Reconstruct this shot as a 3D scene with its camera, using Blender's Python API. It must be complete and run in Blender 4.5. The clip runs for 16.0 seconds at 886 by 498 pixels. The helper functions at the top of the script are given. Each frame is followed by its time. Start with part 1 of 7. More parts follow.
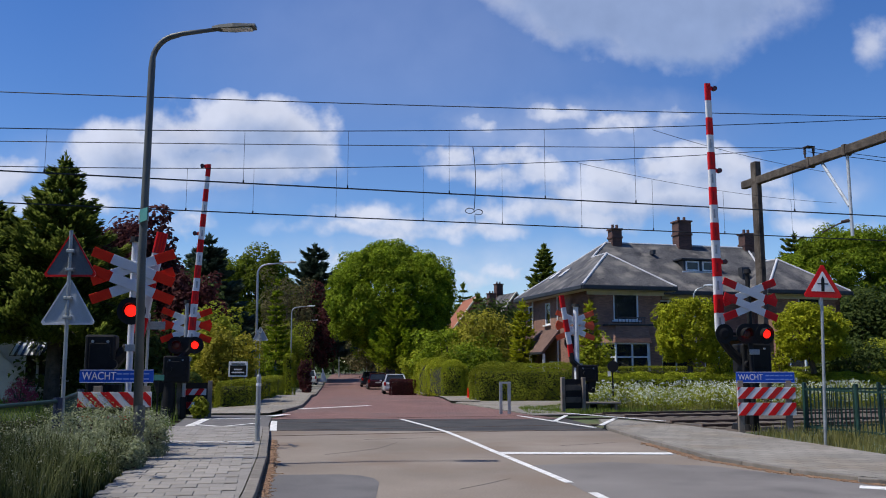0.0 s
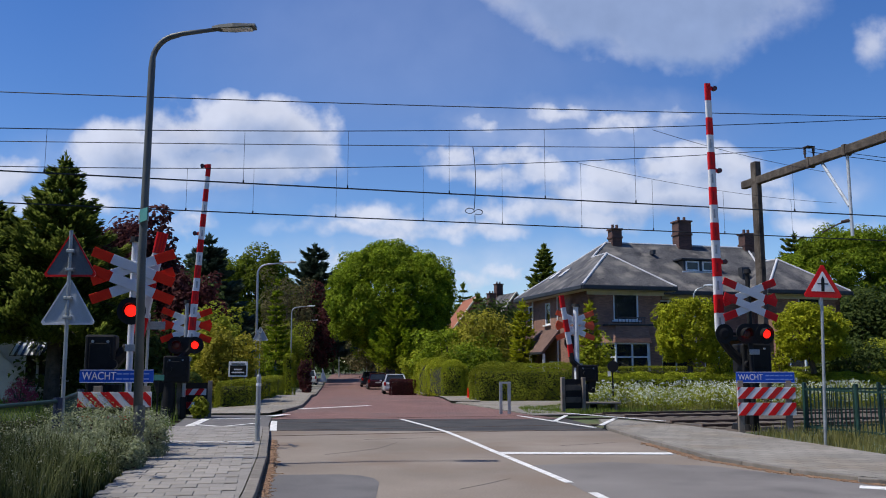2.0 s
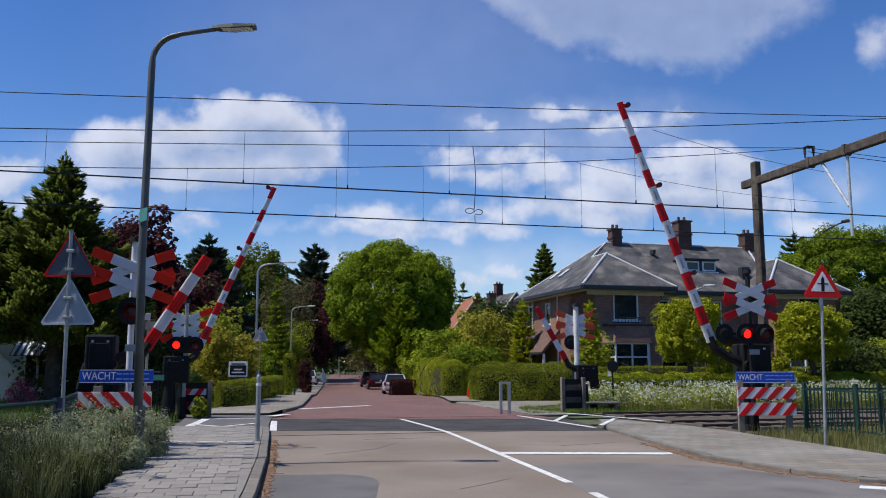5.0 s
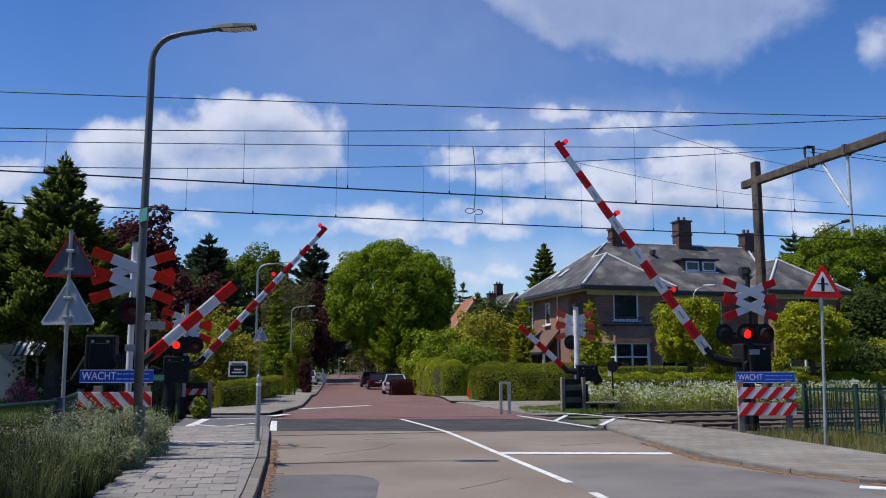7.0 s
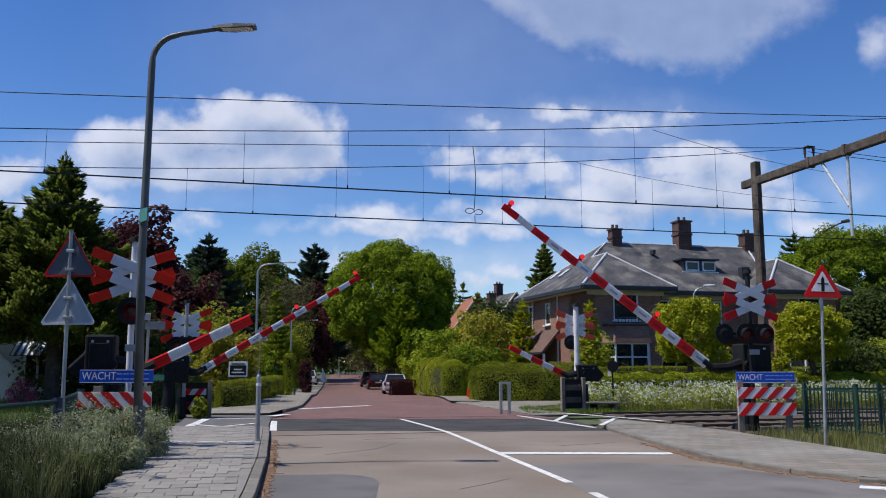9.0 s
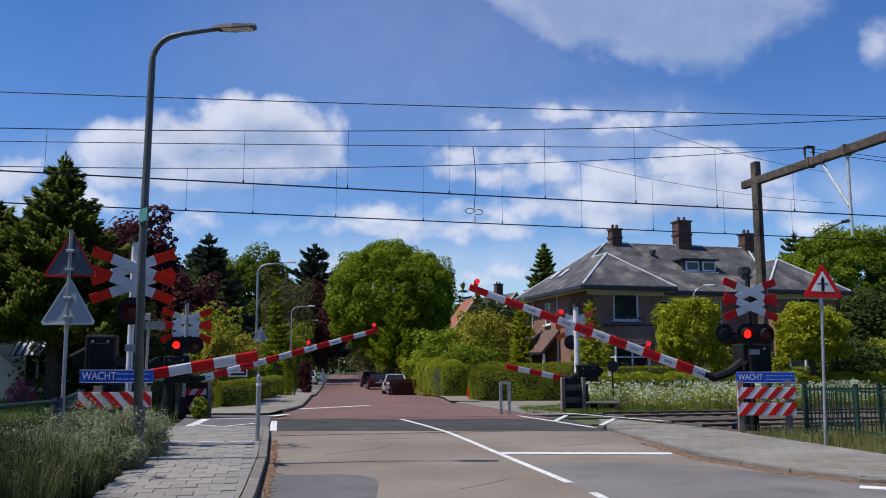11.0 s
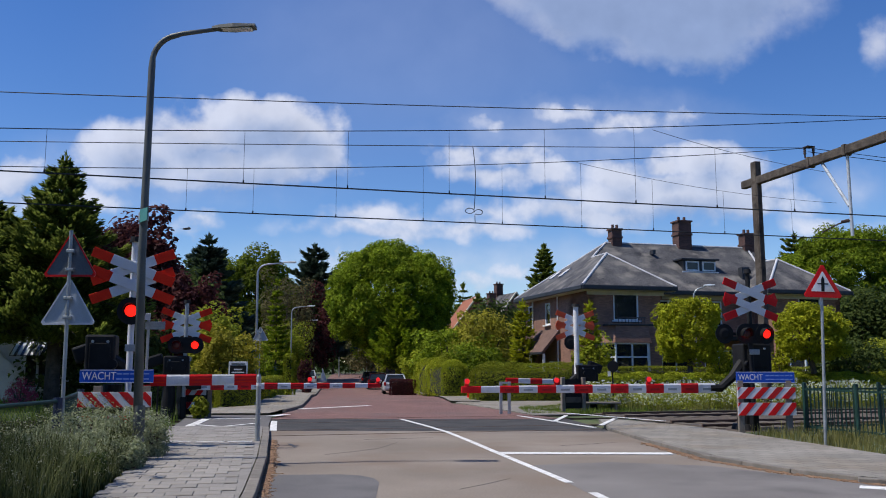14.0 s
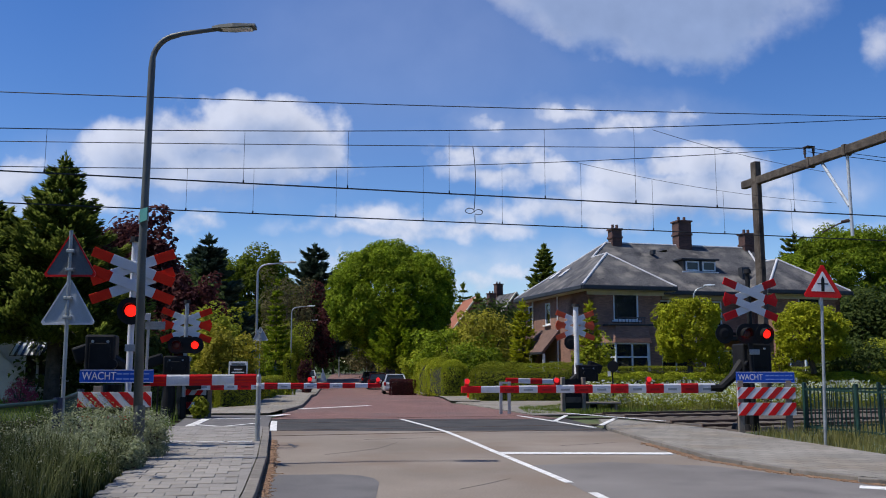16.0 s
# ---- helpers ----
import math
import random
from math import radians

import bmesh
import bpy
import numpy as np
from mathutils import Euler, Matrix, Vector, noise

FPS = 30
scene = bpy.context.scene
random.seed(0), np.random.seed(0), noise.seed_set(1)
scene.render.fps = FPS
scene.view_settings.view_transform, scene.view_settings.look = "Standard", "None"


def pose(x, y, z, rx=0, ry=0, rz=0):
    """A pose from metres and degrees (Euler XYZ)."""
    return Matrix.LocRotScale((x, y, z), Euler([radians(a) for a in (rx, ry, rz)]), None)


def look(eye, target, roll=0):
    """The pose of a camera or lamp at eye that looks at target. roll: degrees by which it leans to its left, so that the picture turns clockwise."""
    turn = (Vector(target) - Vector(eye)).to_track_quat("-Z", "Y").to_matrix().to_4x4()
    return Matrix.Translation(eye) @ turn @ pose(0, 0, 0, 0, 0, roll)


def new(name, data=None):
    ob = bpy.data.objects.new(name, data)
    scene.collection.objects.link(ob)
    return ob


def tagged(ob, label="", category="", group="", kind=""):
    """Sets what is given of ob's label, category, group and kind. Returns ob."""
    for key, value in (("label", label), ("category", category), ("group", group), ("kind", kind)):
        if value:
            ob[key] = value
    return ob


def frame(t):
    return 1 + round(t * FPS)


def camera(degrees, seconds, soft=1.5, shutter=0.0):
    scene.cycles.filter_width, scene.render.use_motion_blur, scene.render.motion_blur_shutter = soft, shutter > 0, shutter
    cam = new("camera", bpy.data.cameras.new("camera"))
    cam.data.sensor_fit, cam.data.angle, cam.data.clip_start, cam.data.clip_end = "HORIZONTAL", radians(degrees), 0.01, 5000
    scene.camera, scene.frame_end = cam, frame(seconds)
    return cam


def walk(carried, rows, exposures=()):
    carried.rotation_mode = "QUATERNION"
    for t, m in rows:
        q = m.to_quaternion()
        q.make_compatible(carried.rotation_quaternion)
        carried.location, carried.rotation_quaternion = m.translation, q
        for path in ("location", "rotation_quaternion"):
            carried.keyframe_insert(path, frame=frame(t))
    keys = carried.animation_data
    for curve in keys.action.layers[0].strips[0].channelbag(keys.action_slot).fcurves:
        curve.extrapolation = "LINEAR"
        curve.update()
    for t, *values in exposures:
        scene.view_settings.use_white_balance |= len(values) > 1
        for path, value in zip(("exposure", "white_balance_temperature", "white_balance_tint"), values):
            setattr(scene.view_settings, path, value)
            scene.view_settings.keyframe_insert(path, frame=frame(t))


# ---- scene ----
# The camera stands still on a tripod by the road.
cam = camera(55.19, 16.0, soft=1.0)
EYE = pose(0, 0, 1.5, 97.78, 0, 0)
walk(cam, [(0.0, EYE), (16.0, EYE)], exposures=[(0.0, 0.0), (16.0, 0.0)])

# ---- light: high sun to the left and a little behind, fair-weather sky ----
SUN_AZ, SUN_EL = -103.0, 60.0
world = bpy.data.worlds.new("sky")
scene.world = world
world.use_nodes = True
wn = world.node_tree.nodes
sky = wn.new("ShaderNodeTexSky")
sky.sky_type, sky.sun_disc = "NISHITA", False
sky.sun_elevation, sky.sun_rotation = radians(SUN_EL), radians(SUN_AZ)
sky.altitude, sky.air_density, sky.dust_density, sky.ozone_density = 300, 1.0, 0.0, 4.0
hue = wn.new("ShaderNodeHueSaturation")
hue.inputs["Hue"].default_value, hue.inputs["Saturation"].default_value = 0.513, 1.25
world.node_tree.links.new(sky.outputs[0], hue.inputs["Color"])
world.node_tree.links.new(hue.outputs[0], wn["Background"].inputs[0])
wn["Background"].inputs[1].default_value = 0.128

sun = new("sun", bpy.data.lights.new("sun", "SUN"))
sun.data.energy, sun.data.angle, sun.data.color = 4.6, radians(0.5), (1.0, 0.95, 0.87)
_a, _e = radians(SUN_AZ), radians(SUN_EL)
sun.matrix_world = look((100 * math.sin(_a) * math.cos(_e), 100 * math.cos(_a) * math.cos(_e), 100 * math.sin(_e)), (0, 0, 0))


# ---- materials ----
def surface(name, c1, c2, scale=3.0, rough=0.7, metal=0.0, bump=0.0, fine=60.0, vary=0.0, stain=None, spec=0.5):
    """Two colours mixed by coarse and fine noise, fine relief, and an optional tone shift from piece to piece."""
    m = bpy.data.materials.new(name)
    m.use_nodes = True
    n, k = m.node_tree.nodes, m.node_tree.links
    b = n["Principled BSDF"]
    co = n.new("ShaderNodeTexCoord")
    big = n.new("ShaderNodeTexNoise")
    big.inputs["Scale"].default_value, big.inputs["Detail"].default_value = scale, 6
    sml = n.new("ShaderNodeTexNoise")
    sml.inputs["Scale"].default_value, sml.inputs["Detail"].default_value = fine, 4
    k.new(co.outputs["Object"], big.inputs["Vector"])
    k.new(co.outputs["Object"], sml.inputs["Vector"])
    add = n.new("ShaderNodeMath")
    add.operation = "MULTIPLY_ADD"
    k.new(sml.outputs["Fac"], add.inputs[0])
    add.inputs[1].default_value = 0.6
    sub = n.new("ShaderNodeMath")
    sub.operation = "SUBTRACT"
    k.new(big.outputs["Fac"], sub.inputs[0])
    sub.inputs[1].default_value = 0.3
    k.new(sub.outputs[0], add.inputs[2])
    ramp = n.new("ShaderNodeValToRGB")
    ramp.color_ramp.elements[0].position, ramp.color_ramp.elements[1].position = 0.3, 0.72
    ramp.color_ramp.elements[0].color, ramp.color_ramp.elements[1].color = (*c1, 1), (*c2, 1)
    k.new(add.outputs[0], ramp.inputs[0])
    col = ramp.outputs[0]
    if stain:
        st = n.new("ShaderNodeTexNoise")
        st.inputs["Scale"].default_value, st.inputs["Detail"].default_value = stain[1], 7
        k.new(co.outputs["Object"], st.inputs["Vector"])
        sr = n.new("ShaderNodeMapRange")
        sr.inputs[1].default_value, sr.inputs[2].default_value = 0.5, 0.7
        k.new(st.outputs["Fac"], sr.inputs[0])
        mx = n.new("ShaderNodeMix")
        mx.data_type = "RGBA"
        k.new(sr.outputs[0], mx.inputs[0])
        k.new(col, mx.inputs[6])
        mx.inputs[7].default_value = (*stain[0], 1)
        col = mx.outputs[2]
    if vary:
        oi = n.new("ShaderNodeObjectInfo")
        mr = n.new("ShaderNodeMapRange")
        mr.inputs[3].default_value, mr.inputs[4].default_value = 1 - vary, 1 + vary
        k.new(oi.outputs["Random"], mr.inputs[0])
        hs = n.new("ShaderNodeHueSaturation")
        k.new(mr.outputs[0], hs.inputs["Value"])
        k.new(col, hs.inputs["Color"])
        col = hs.outputs[0]
    k.new(col, b.inputs["Base Color"])
    b.inputs["Roughness"].default_value, b.inputs["Metallic"].default_value = rough, metal
    b.inputs["Specular IOR Level"].default_value = spec
    if bump:
        bp = n.new("ShaderNodeBump")
        bp.inputs["Strength"].default_value, bp.inputs["Distance"].default_value = bump, 0.01
        k.new(sml.outputs["Fac"], bp.inputs["Height"])
        k.new(bp.outputs[0], b.inputs["Normal"])
    return m


def leafy(name, c1, c2, through_light=0.4, rough=0.6):
    """Leaves: each leaf its own tone between two greens, some light shining through."""
    m = bpy.data.materials.new(name)
    m.use_nodes = True
    n, k = m.node_tree.nodes, m.node_tree.links
    b = n["Principled BSDF"]
    g = n.new("ShaderNodeNewGeometry")
    ramp = n.new("ShaderNodeValToRGB")
    ramp.color_ramp.elements[0].color, ramp.color_ramp.elements[1].color = (*c1, 1), (*c2, 1)
    k.new(g.outputs["Random Per Island"], ramp.inputs[0])
    co = n.new("ShaderNodeTexCoord")
    nz = n.new("ShaderNodeTexNoise")
    nz.inputs["Scale"].default_value = 0.7
    k.new(co.outputs["Object"], nz.inputs["Vector"])
    mr = n.new("ShaderNodeMapRange")
    mr.inputs[1].default_value, mr.inputs[2].default_value, mr.inputs[3].default_value, mr.inputs[4].default_value = 0.3, 0.7, 0.7, 1.3
    k.new(nz.outputs["Fac"], mr.inputs[0])
    hs = n.new("ShaderNodeHueSaturation")
    k.new(ramp.outputs[0], hs.inputs["Color"])
    k.new(mr.outputs[0], hs.inputs["Value"])
    k.new(hs.outputs[0], b.inputs["Base Color"])
    b.inputs["Roughness"].default_value = rough
    b.inputs["Specular IOR Level"].default_value = 0.08
    tr = n.new("ShaderNodeBsdfTranslucent")
    k.new(hs.outputs[0], tr.inputs["Color"])
    mix = n.new("ShaderNodeMixShader")
    mix.inputs[0].default_value = through_light
    k.new(b.outputs[0], mix.inputs[1])
    k.new(tr.outputs[0], mix.inputs[2])
    k.new(mix.outputs[0], n["Material Output"].inputs[0])
    return m


def glowing(name, colour, strength):
    m = bpy.data.materials.new(name)
    m.use_nodes = True
    b = m.node_tree.nodes["Principled BSDF"]
    b.inputs["Base Color"].default_value = (*[c * 0.5 for c in colour], 1)
    b.inputs["Emission Color"].default_value, b.inputs["Emission Strength"].default_value = (*colour, 1), strength
    return m


def glazing(name, tint=(0.02, 0.025, 0.03)):
    m = bpy.data.materials.new(name)
    m.use_nodes = True
    b = m.node_tree.nodes["Principled BSDF"]
    b.inputs["Base Color"].default_value = (*tint, 1)
    b.inputs["Roughness"].default_value, b.inputs["Alpha"].default_value = 0.03, 0.75
    return m


def brickwork(name, c1, c2, mortar, width=0.21, height=0.06, bump=0.4):
    """Courses too far off to be pieces of their own."""
    m = surface(name, c1, c2, 0.9, 0.85, bump=0.0)
    n, k = m.node_tree.nodes, m.node_tree.links
    b = n["Principled BSDF"]
    old = b.inputs["Base Color"].links[0].from_socket
    g = n.new("ShaderNodeTexCoord")
    sx = n.new("ShaderNodeSeparateXYZ")
    k.new(g.outputs["Object"], sx.inputs[0])
    ad = n.new("ShaderNodeMath")
    k.new(sx.outputs[0], ad.inputs[0])
    k.new(sx.outputs[1], ad.inputs[1])
    cb = n.new("ShaderNodeCombineXYZ")
    k.new(ad.outputs[0], cb.inputs[0])
    k.new(sx.outputs[2], cb.inputs[1])
    bt = n.new("ShaderNodeTexBrick")
    bt.inputs["Scale"].default_value = 1.0
    bt.inputs["Brick Width"].default_value, bt.inputs["Row Height"].default_value = width, height
    bt.inputs["Mortar Size"].default_value = 0.006
    bt.inputs["Color1"].default_value, bt.inputs["Color2"].default_value = (0.75, 0.75, 0.75, 1), (1.2, 1.15, 1.1, 1)
    bt.inputs["Mortar"].default_value = (*mortar, 1)
    k.new(cb.outputs[0], bt.inputs["Vector"])
    mu = n.new("ShaderNodeMix")
    mu.data_type, mu.blend_type = "RGBA", "MULTIPLY"
    mu.inputs[0].default_value = 1.0
    k.new(old, mu.inputs[6])
    k.new(bt.outputs["Color"], mu.inputs[7])
    k.new(mu.outputs[2], b.inputs["Base Color"])
    return m


def paving(name, c1, c2, sx, sy, joint, rz=0.0, stain=None):
    """Flat paving of small setts, laid in bond; x across, y along."""
    m = surface(name, c1, c2, 0.5, 0.85, bump=0.3, fine=40, stain=stain)
    n, k = m.node_tree.nodes, m.node_tree.links
    b = n["Principled BSDF"]
    old = b.inputs["Base Color"].links[0].from_socket
    g = n.new("ShaderNodeTexCoord")
    mp = n.new("ShaderNodeMapping")
    mp.inputs["Rotation"].default_value = (0, 0, rz)
    k.new(g.outputs["Object"], mp.inputs[0])
    bt = n.new("ShaderNodeTexBrick")
    bt.inputs["Scale"].default_value = 1.0
    bt.inputs["Brick Width"].default_value, bt.inputs["Row Height"].default_value = sx, sy
    bt.inputs["Mortar Size"].default_value = joint
    bt.inputs["Color1"].default_value, bt.inputs["Color2"].default_value = (0.85, 0.85, 0.85, 1), (1.12, 1.1, 1.1, 1)
    bt.inputs["Mortar"].default_value = (0.45, 0.44, 0.42, 1)
    k.new(mp.outputs[0], bt.inputs["Vector"])
    mu = n.new("ShaderNodeMix")
    mu.data_type, mu.blend_type = "RGBA", "MULTIPLY"
    mu.inputs[0].default_value = 1.0
    k.new(old, mu.inputs[6])
    k.new(bt.outputs["Color"], mu.inputs[7])
    k.new(mu.outputs[2], b.inputs["Base Color"])
    return m


M_ASPHALT = surface("worn_asphalt", (0.178, 0.148, 0.12), (0.278, 0.236, 0.196), 0.35, 0.9, bump=0.6, fine=38, stain=((0.2, 0.155, 0.12), 0.5), spec=0.15)
M_ASPHALT_NEW = surface("new_asphalt", (0.05, 0.05, 0.052), (0.085, 0.082, 0.08), 1.2, 0.9, bump=0.5, fine=90, spec=0.1)
M_PATCH = surface("asphalt_patch", (0.095, 0.09, 0.088), (0.145, 0.135, 0.13), 1.2, 0.9, bump=0.4, fine=90)
M_LANE = surface("greyer_asphalt", (0.15, 0.138, 0.13), (0.22, 0.205, 0.192), 0.5, 0.9, bump=0.5, fine=90, stain=((0.12, 0.112, 0.108), 0.6), spec=0.15)
M_TAR = surface("tar_seam", (0.03, 0.03, 0.03), (0.06, 0.055, 0.05), 3, 0.6)
M_RED_ROAD = paving("red_clay_setts", (0.155, 0.08, 0.066), (0.23, 0.122, 0.102), 0.21, 0.1, 0.008, stain=((0.16, 0.105, 0.092), 0.35))
M_WALK = paving("grey_path_tiles", (0.185, 0.17, 0.142), (0.29, 0.268, 0.228), 0.3, 0.3, 0.008, radians(-10), stain=((0.2, 0.16, 0.11), 0.6))
M_TILE = surface("concrete_tile", (0.21, 0.195, 0.175), (0.32, 0.295, 0.265), 2.5, 0.88, bump=0.4, fine=70, vary=0.13, stain=((0.16, 0.135, 0.1), 1.3))
M_SAND = surface("joint_sand", (0.19, 0.176, 0.158), (0.26, 0.242, 0.218), 4, 0.95)
M_KERB = surface("kerb_concrete", (0.135, 0.12, 0.1), (0.245, 0.22, 0.188), 3, 0.9, bump=0.4, vary=0.12, stain=((0.10, 0.085, 0.06), 2.0))
M_LINE = surface("road_paint", (0.62, 0.61, 0.58), (0.82, 0.81, 0.78), 5, 0.6, stain=((0.45, 0.43, 0.39), 6.0))
M_LITTER = surface("leaf_litter", (0.18, 0.105, 0.06), (0.32, 0.195, 0.115), 9, 0.95, bump=0.5)
M_GROUND = surface("grassy_ground", (0.035, 0.05, 0.016), (0.085, 0.11, 0.035), 0.6, 0.95, bump=0.5, fine=30, stain=((0.12, 0.11, 0.05), 0.25))
M_BALLAST = surface("track_ballast", (0.045, 0.034, 0.025), (0.13, 0.1, 0.075), 14, 0.95, bump=0.9, fine=25)
M_SLEEPER = surface("sleeper", (0.16, 0.13, 0.1), (0.27, 0.23, 0.19), 3, 0.9, bump=0.4)
M_TIE = surface("dark_sleeper", (0.07, 0.055, 0.042), (0.13, 0.105, 0.08), 3, 0.9, bump=0.4)
M_RAIL = surface("rusty_rail", (0.07, 0.042, 0.03), (0.13, 0.08, 0.055), 4, 0.7, 0.3)
M_RED = surface("signal_red", (0.6, 0.012, 0.016), (0.72, 0.02, 0.02), 4, 0.5, stain=((0.42, 0.03, 0.03), 3.0), spec=0.12)
M_FADED = surface("sun_bleached_red", (0.72, 0.09, 0.035), (0.82, 0.14, 0.06), 4, 0.6, spec=0.12)
M_DEEPRED = surface("deep_red_reflector", (0.3, 0.01, 0.012), (0.4, 0.015, 0.016), 5, 0.4, spec=0.2)
M_ORANGE = surface("faded_red", (0.7, 0.024, 0.008), (0.82, 0.036, 0.012), 4, 0.55, spec=0.12)
M_WHITE = surface("signal_white", (0.66, 0.66, 0.67), (0.82, 0.82, 0.82), 3, 0.5, stain=((0.55, 0.55, 0.53), 3.0), spec=0.12)
M_GREYWHITE = surface("weathered_white", (0.6, 0.6, 0.62), (0.74, 0.74, 0.76), 3, 0.55, spec=0.12)
M_BLACK = surface("black_paint", (0.008, 0.008, 0.009), (0.018, 0.018, 0.018), 3, 0.6, spec=0.2)
M_STEEL = surface("galvanised_steel", (0.28, 0.3, 0.31), (0.43, 0.45, 0.46), 5, 0.5, 0.55)
M_ALU = surface("sign_back", (0.42, 0.46, 0.5), (0.56, 0.6, 0.64), 2, 0.65, 0.1, stain=((0.35, 0.38, 0.41), 2.0))
M_SIGNDARK = surface("dark_sign_back", (0.09, 0.1, 0.12), (0.15, 0.165, 0.19), 2, 0.5, 0.2)
M_MAST = surface("painted_mast", (0.075, 0.083, 0.08), (0.12, 0.13, 0.125), 2, 0.55, 0.1, stain=((0.06, 0.065, 0.06), 1.5))
M_BLUE = surface("sign_blue", (0.018, 0.08, 0.46), (0.03, 0.11, 0.56), 2, 0.45, spec=0.12)
M_PALEBLUE = surface("pale_blue_print", (0.2, 0.32, 0.66), (0.28, 0.4, 0.72), 3, 0.5, spec=0.12)
M_GREEN_PAINT = surface("green_paint", (0.006, 0.032, 0.024), (0.014, 0.055, 0.042), 4, 0.55)
M_BLUE_POST = surface("dark_blue_post", (0.02, 0.025, 0.06), (0.035, 0.045, 0.09), 4, 0.55)
M_TEAL = surface("teal_plate", (0.04, 0.2, 0.17), (0.07, 0.27, 0.23), 4, 0.5)
M_BEAM = surface("weathered_beam", (0.06, 0.048, 0.04), (0.15, 0.125, 0.1), 5, 0.85, bump=0.5, stain=((0.035, 0.03, 0.027), 2.5), spec=0.2)
M_WIRE = surface("dark_copper_wire", (0.02, 0.022, 0.024), (0.04, 0.042, 0.045), 5, 0.6, 0.3)
M_INSUL = surface("brown_insulator", (0.03, 0.02, 0.018), (0.06, 0.04, 0.035), 5, 0.6, spec=0.2)
M_BRICK = brickwork("house_brick", (0.22, 0.12, 0.086), (0.32, 0.18, 0.132), (0.9, 0.85, 0.8))
M_PORCH = surface("brown_porch_tiles", (0.1, 0.056, 0.043), (0.165, 0.098, 0.075), 3, 0.85, bump=0.6, fine=12)
# chimney brick darker than the walls: its shaded faces are put into the colour
M_CHIMNEY_SHADE = brickwork("shaded_chimney_brick", (0.075, 0.04, 0.034), (0.13, 0.07, 0.058), (0.9, 0.85, 0.8))
M_BRICK_LOW = brickwork("red_house_brick", (0.27, 0.11, 0.075), (0.36, 0.16, 0.11), (0.9, 0.85, 0.8))
M_ROOF = surface("dark_roof_slates", (0.03, 0.03, 0.034), (0.115, 0.112, 0.112), 0.9, 0.75, bump=0.8, fine=11, stain=((0.2, 0.185, 0.165), 1.1), spec=0.3)
M_RIDGE = surface("grey_lead_ridge", (0.4, 0.4, 0.41), (0.56, 0.56, 0.57), 3, 0.6)
M_ORANGE_ROOF = surface("orange_roof_tiles", (0.25, 0.085, 0.042), (0.37, 0.13, 0.062), 1.5, 0.8, bump=0.6, fine=9)
M_GUTTER = surface("dark_gutter", (0.02, 0.023, 0.028), (0.035, 0.038, 0.045), 3, 0.5)
M_CREAM = surface("cream_soffit", (0.5, 0.45, 0.34), (0.62, 0.57, 0.45), 3, 0.7)
M_FRAME = surface("white_window_paint", (0.68, 0.69, 0.68), (0.82, 0.82, 0.81), 5, 0.5)
M_CURTAIN = surface("curtain_cloth", (0.2, 0.22, 0.2), (0.32, 0.34, 0.31), 6, 0.9)
# near-black room backs and panes: indoor shade is put into their colour
M_INSIDE = surface("dim_room", (0.01, 0.01, 0.01), (0.022, 0.02, 0.02), 2, 0.9)
M_GLASS = glazing("window_glass")
M_LIT = glowing("lit_red_lamp", (1.0, 0.014, 0.007), 1.7)
M_BOOMLAMP = glowing("boom_lamp", (1.0, 0.02, 0.025), 0.75)
M_DARKLENS = surface("unlit_lens", (0.05, 0.008, 0.008), (0.08, 0.012, 0.012), 5, 0.25)
M_BARK = surface("bark", (0.05, 0.038, 0.028), (0.12, 0.095, 0.07), 4, 0.95, bump=0.7, fine=20)
M_CARWHITE = surface("silver_car_paint", (0.55, 0.56, 0.58), (0.62, 0.63, 0.65), 2, 0.25, 0.3)
M_CARDARK = surface("dark_blue_car_paint", (0.012, 0.016, 0.025), (0.02, 0.025, 0.035), 2, 0.22, 0.3)
M_CARRED = surface("dark_red_car_paint", (0.035, 0.006, 0.008), (0.05, 0.009, 0.011), 2, 0.22, 0.3)
M_TYRE = surface("tyre_rubber", (0.015, 0.015, 0.015), (0.028, 0.027, 0.026), 6, 0.85)
M_CARGLASS = surface("tinted_glass", (0.015, 0.018, 0.02), (0.025, 0.03, 0.033), 2, 0.06)
M_TAIL = surface("tail_lamp", (0.35, 0.01, 0.01), (0.45, 0.02, 0.02), 4, 0.2)
M_CROW = surface("black_feathers", (0.012, 0.012, 0.014), (0.025, 0.025, 0.03), 9, 0.6)
M_PINKFLOWER = leafy("pink_blossom", (0.45, 0.06, 0.14), (0.65, 0.14, 0.25))
# blades toned down: the shade over the lower-left meadow is put into this green
L_GRASS_SHADED = leafy("meadow_grass", (0.012, 0.02, 0.004), (0.052, 0.062, 0.016), 0.35, 0.9)
L_LAWN = leafy("fresh_lawn", (0.1, 0.15, 0.02), (0.22, 0.29, 0.055), 0.35)
L_PALE = leafy("pale_meadow_grass", (0.06, 0.075, 0.024), (0.2, 0.215, 0.09), 0.35, 0.9)
L_DRY = leafy("dry_rough_grass", (0.11, 0.115, 0.028), (0.31, 0.28, 0.1), 0.35)
L_SEED = leafy("pale_seed_heads", (0.27, 0.28, 0.17), (0.46, 0.46, 0.33), 0.3)
L_WHITEFLOWER = leafy("white_umbels", (0.5, 0.54, 0.42), (0.76, 0.78, 0.68), 0.3)


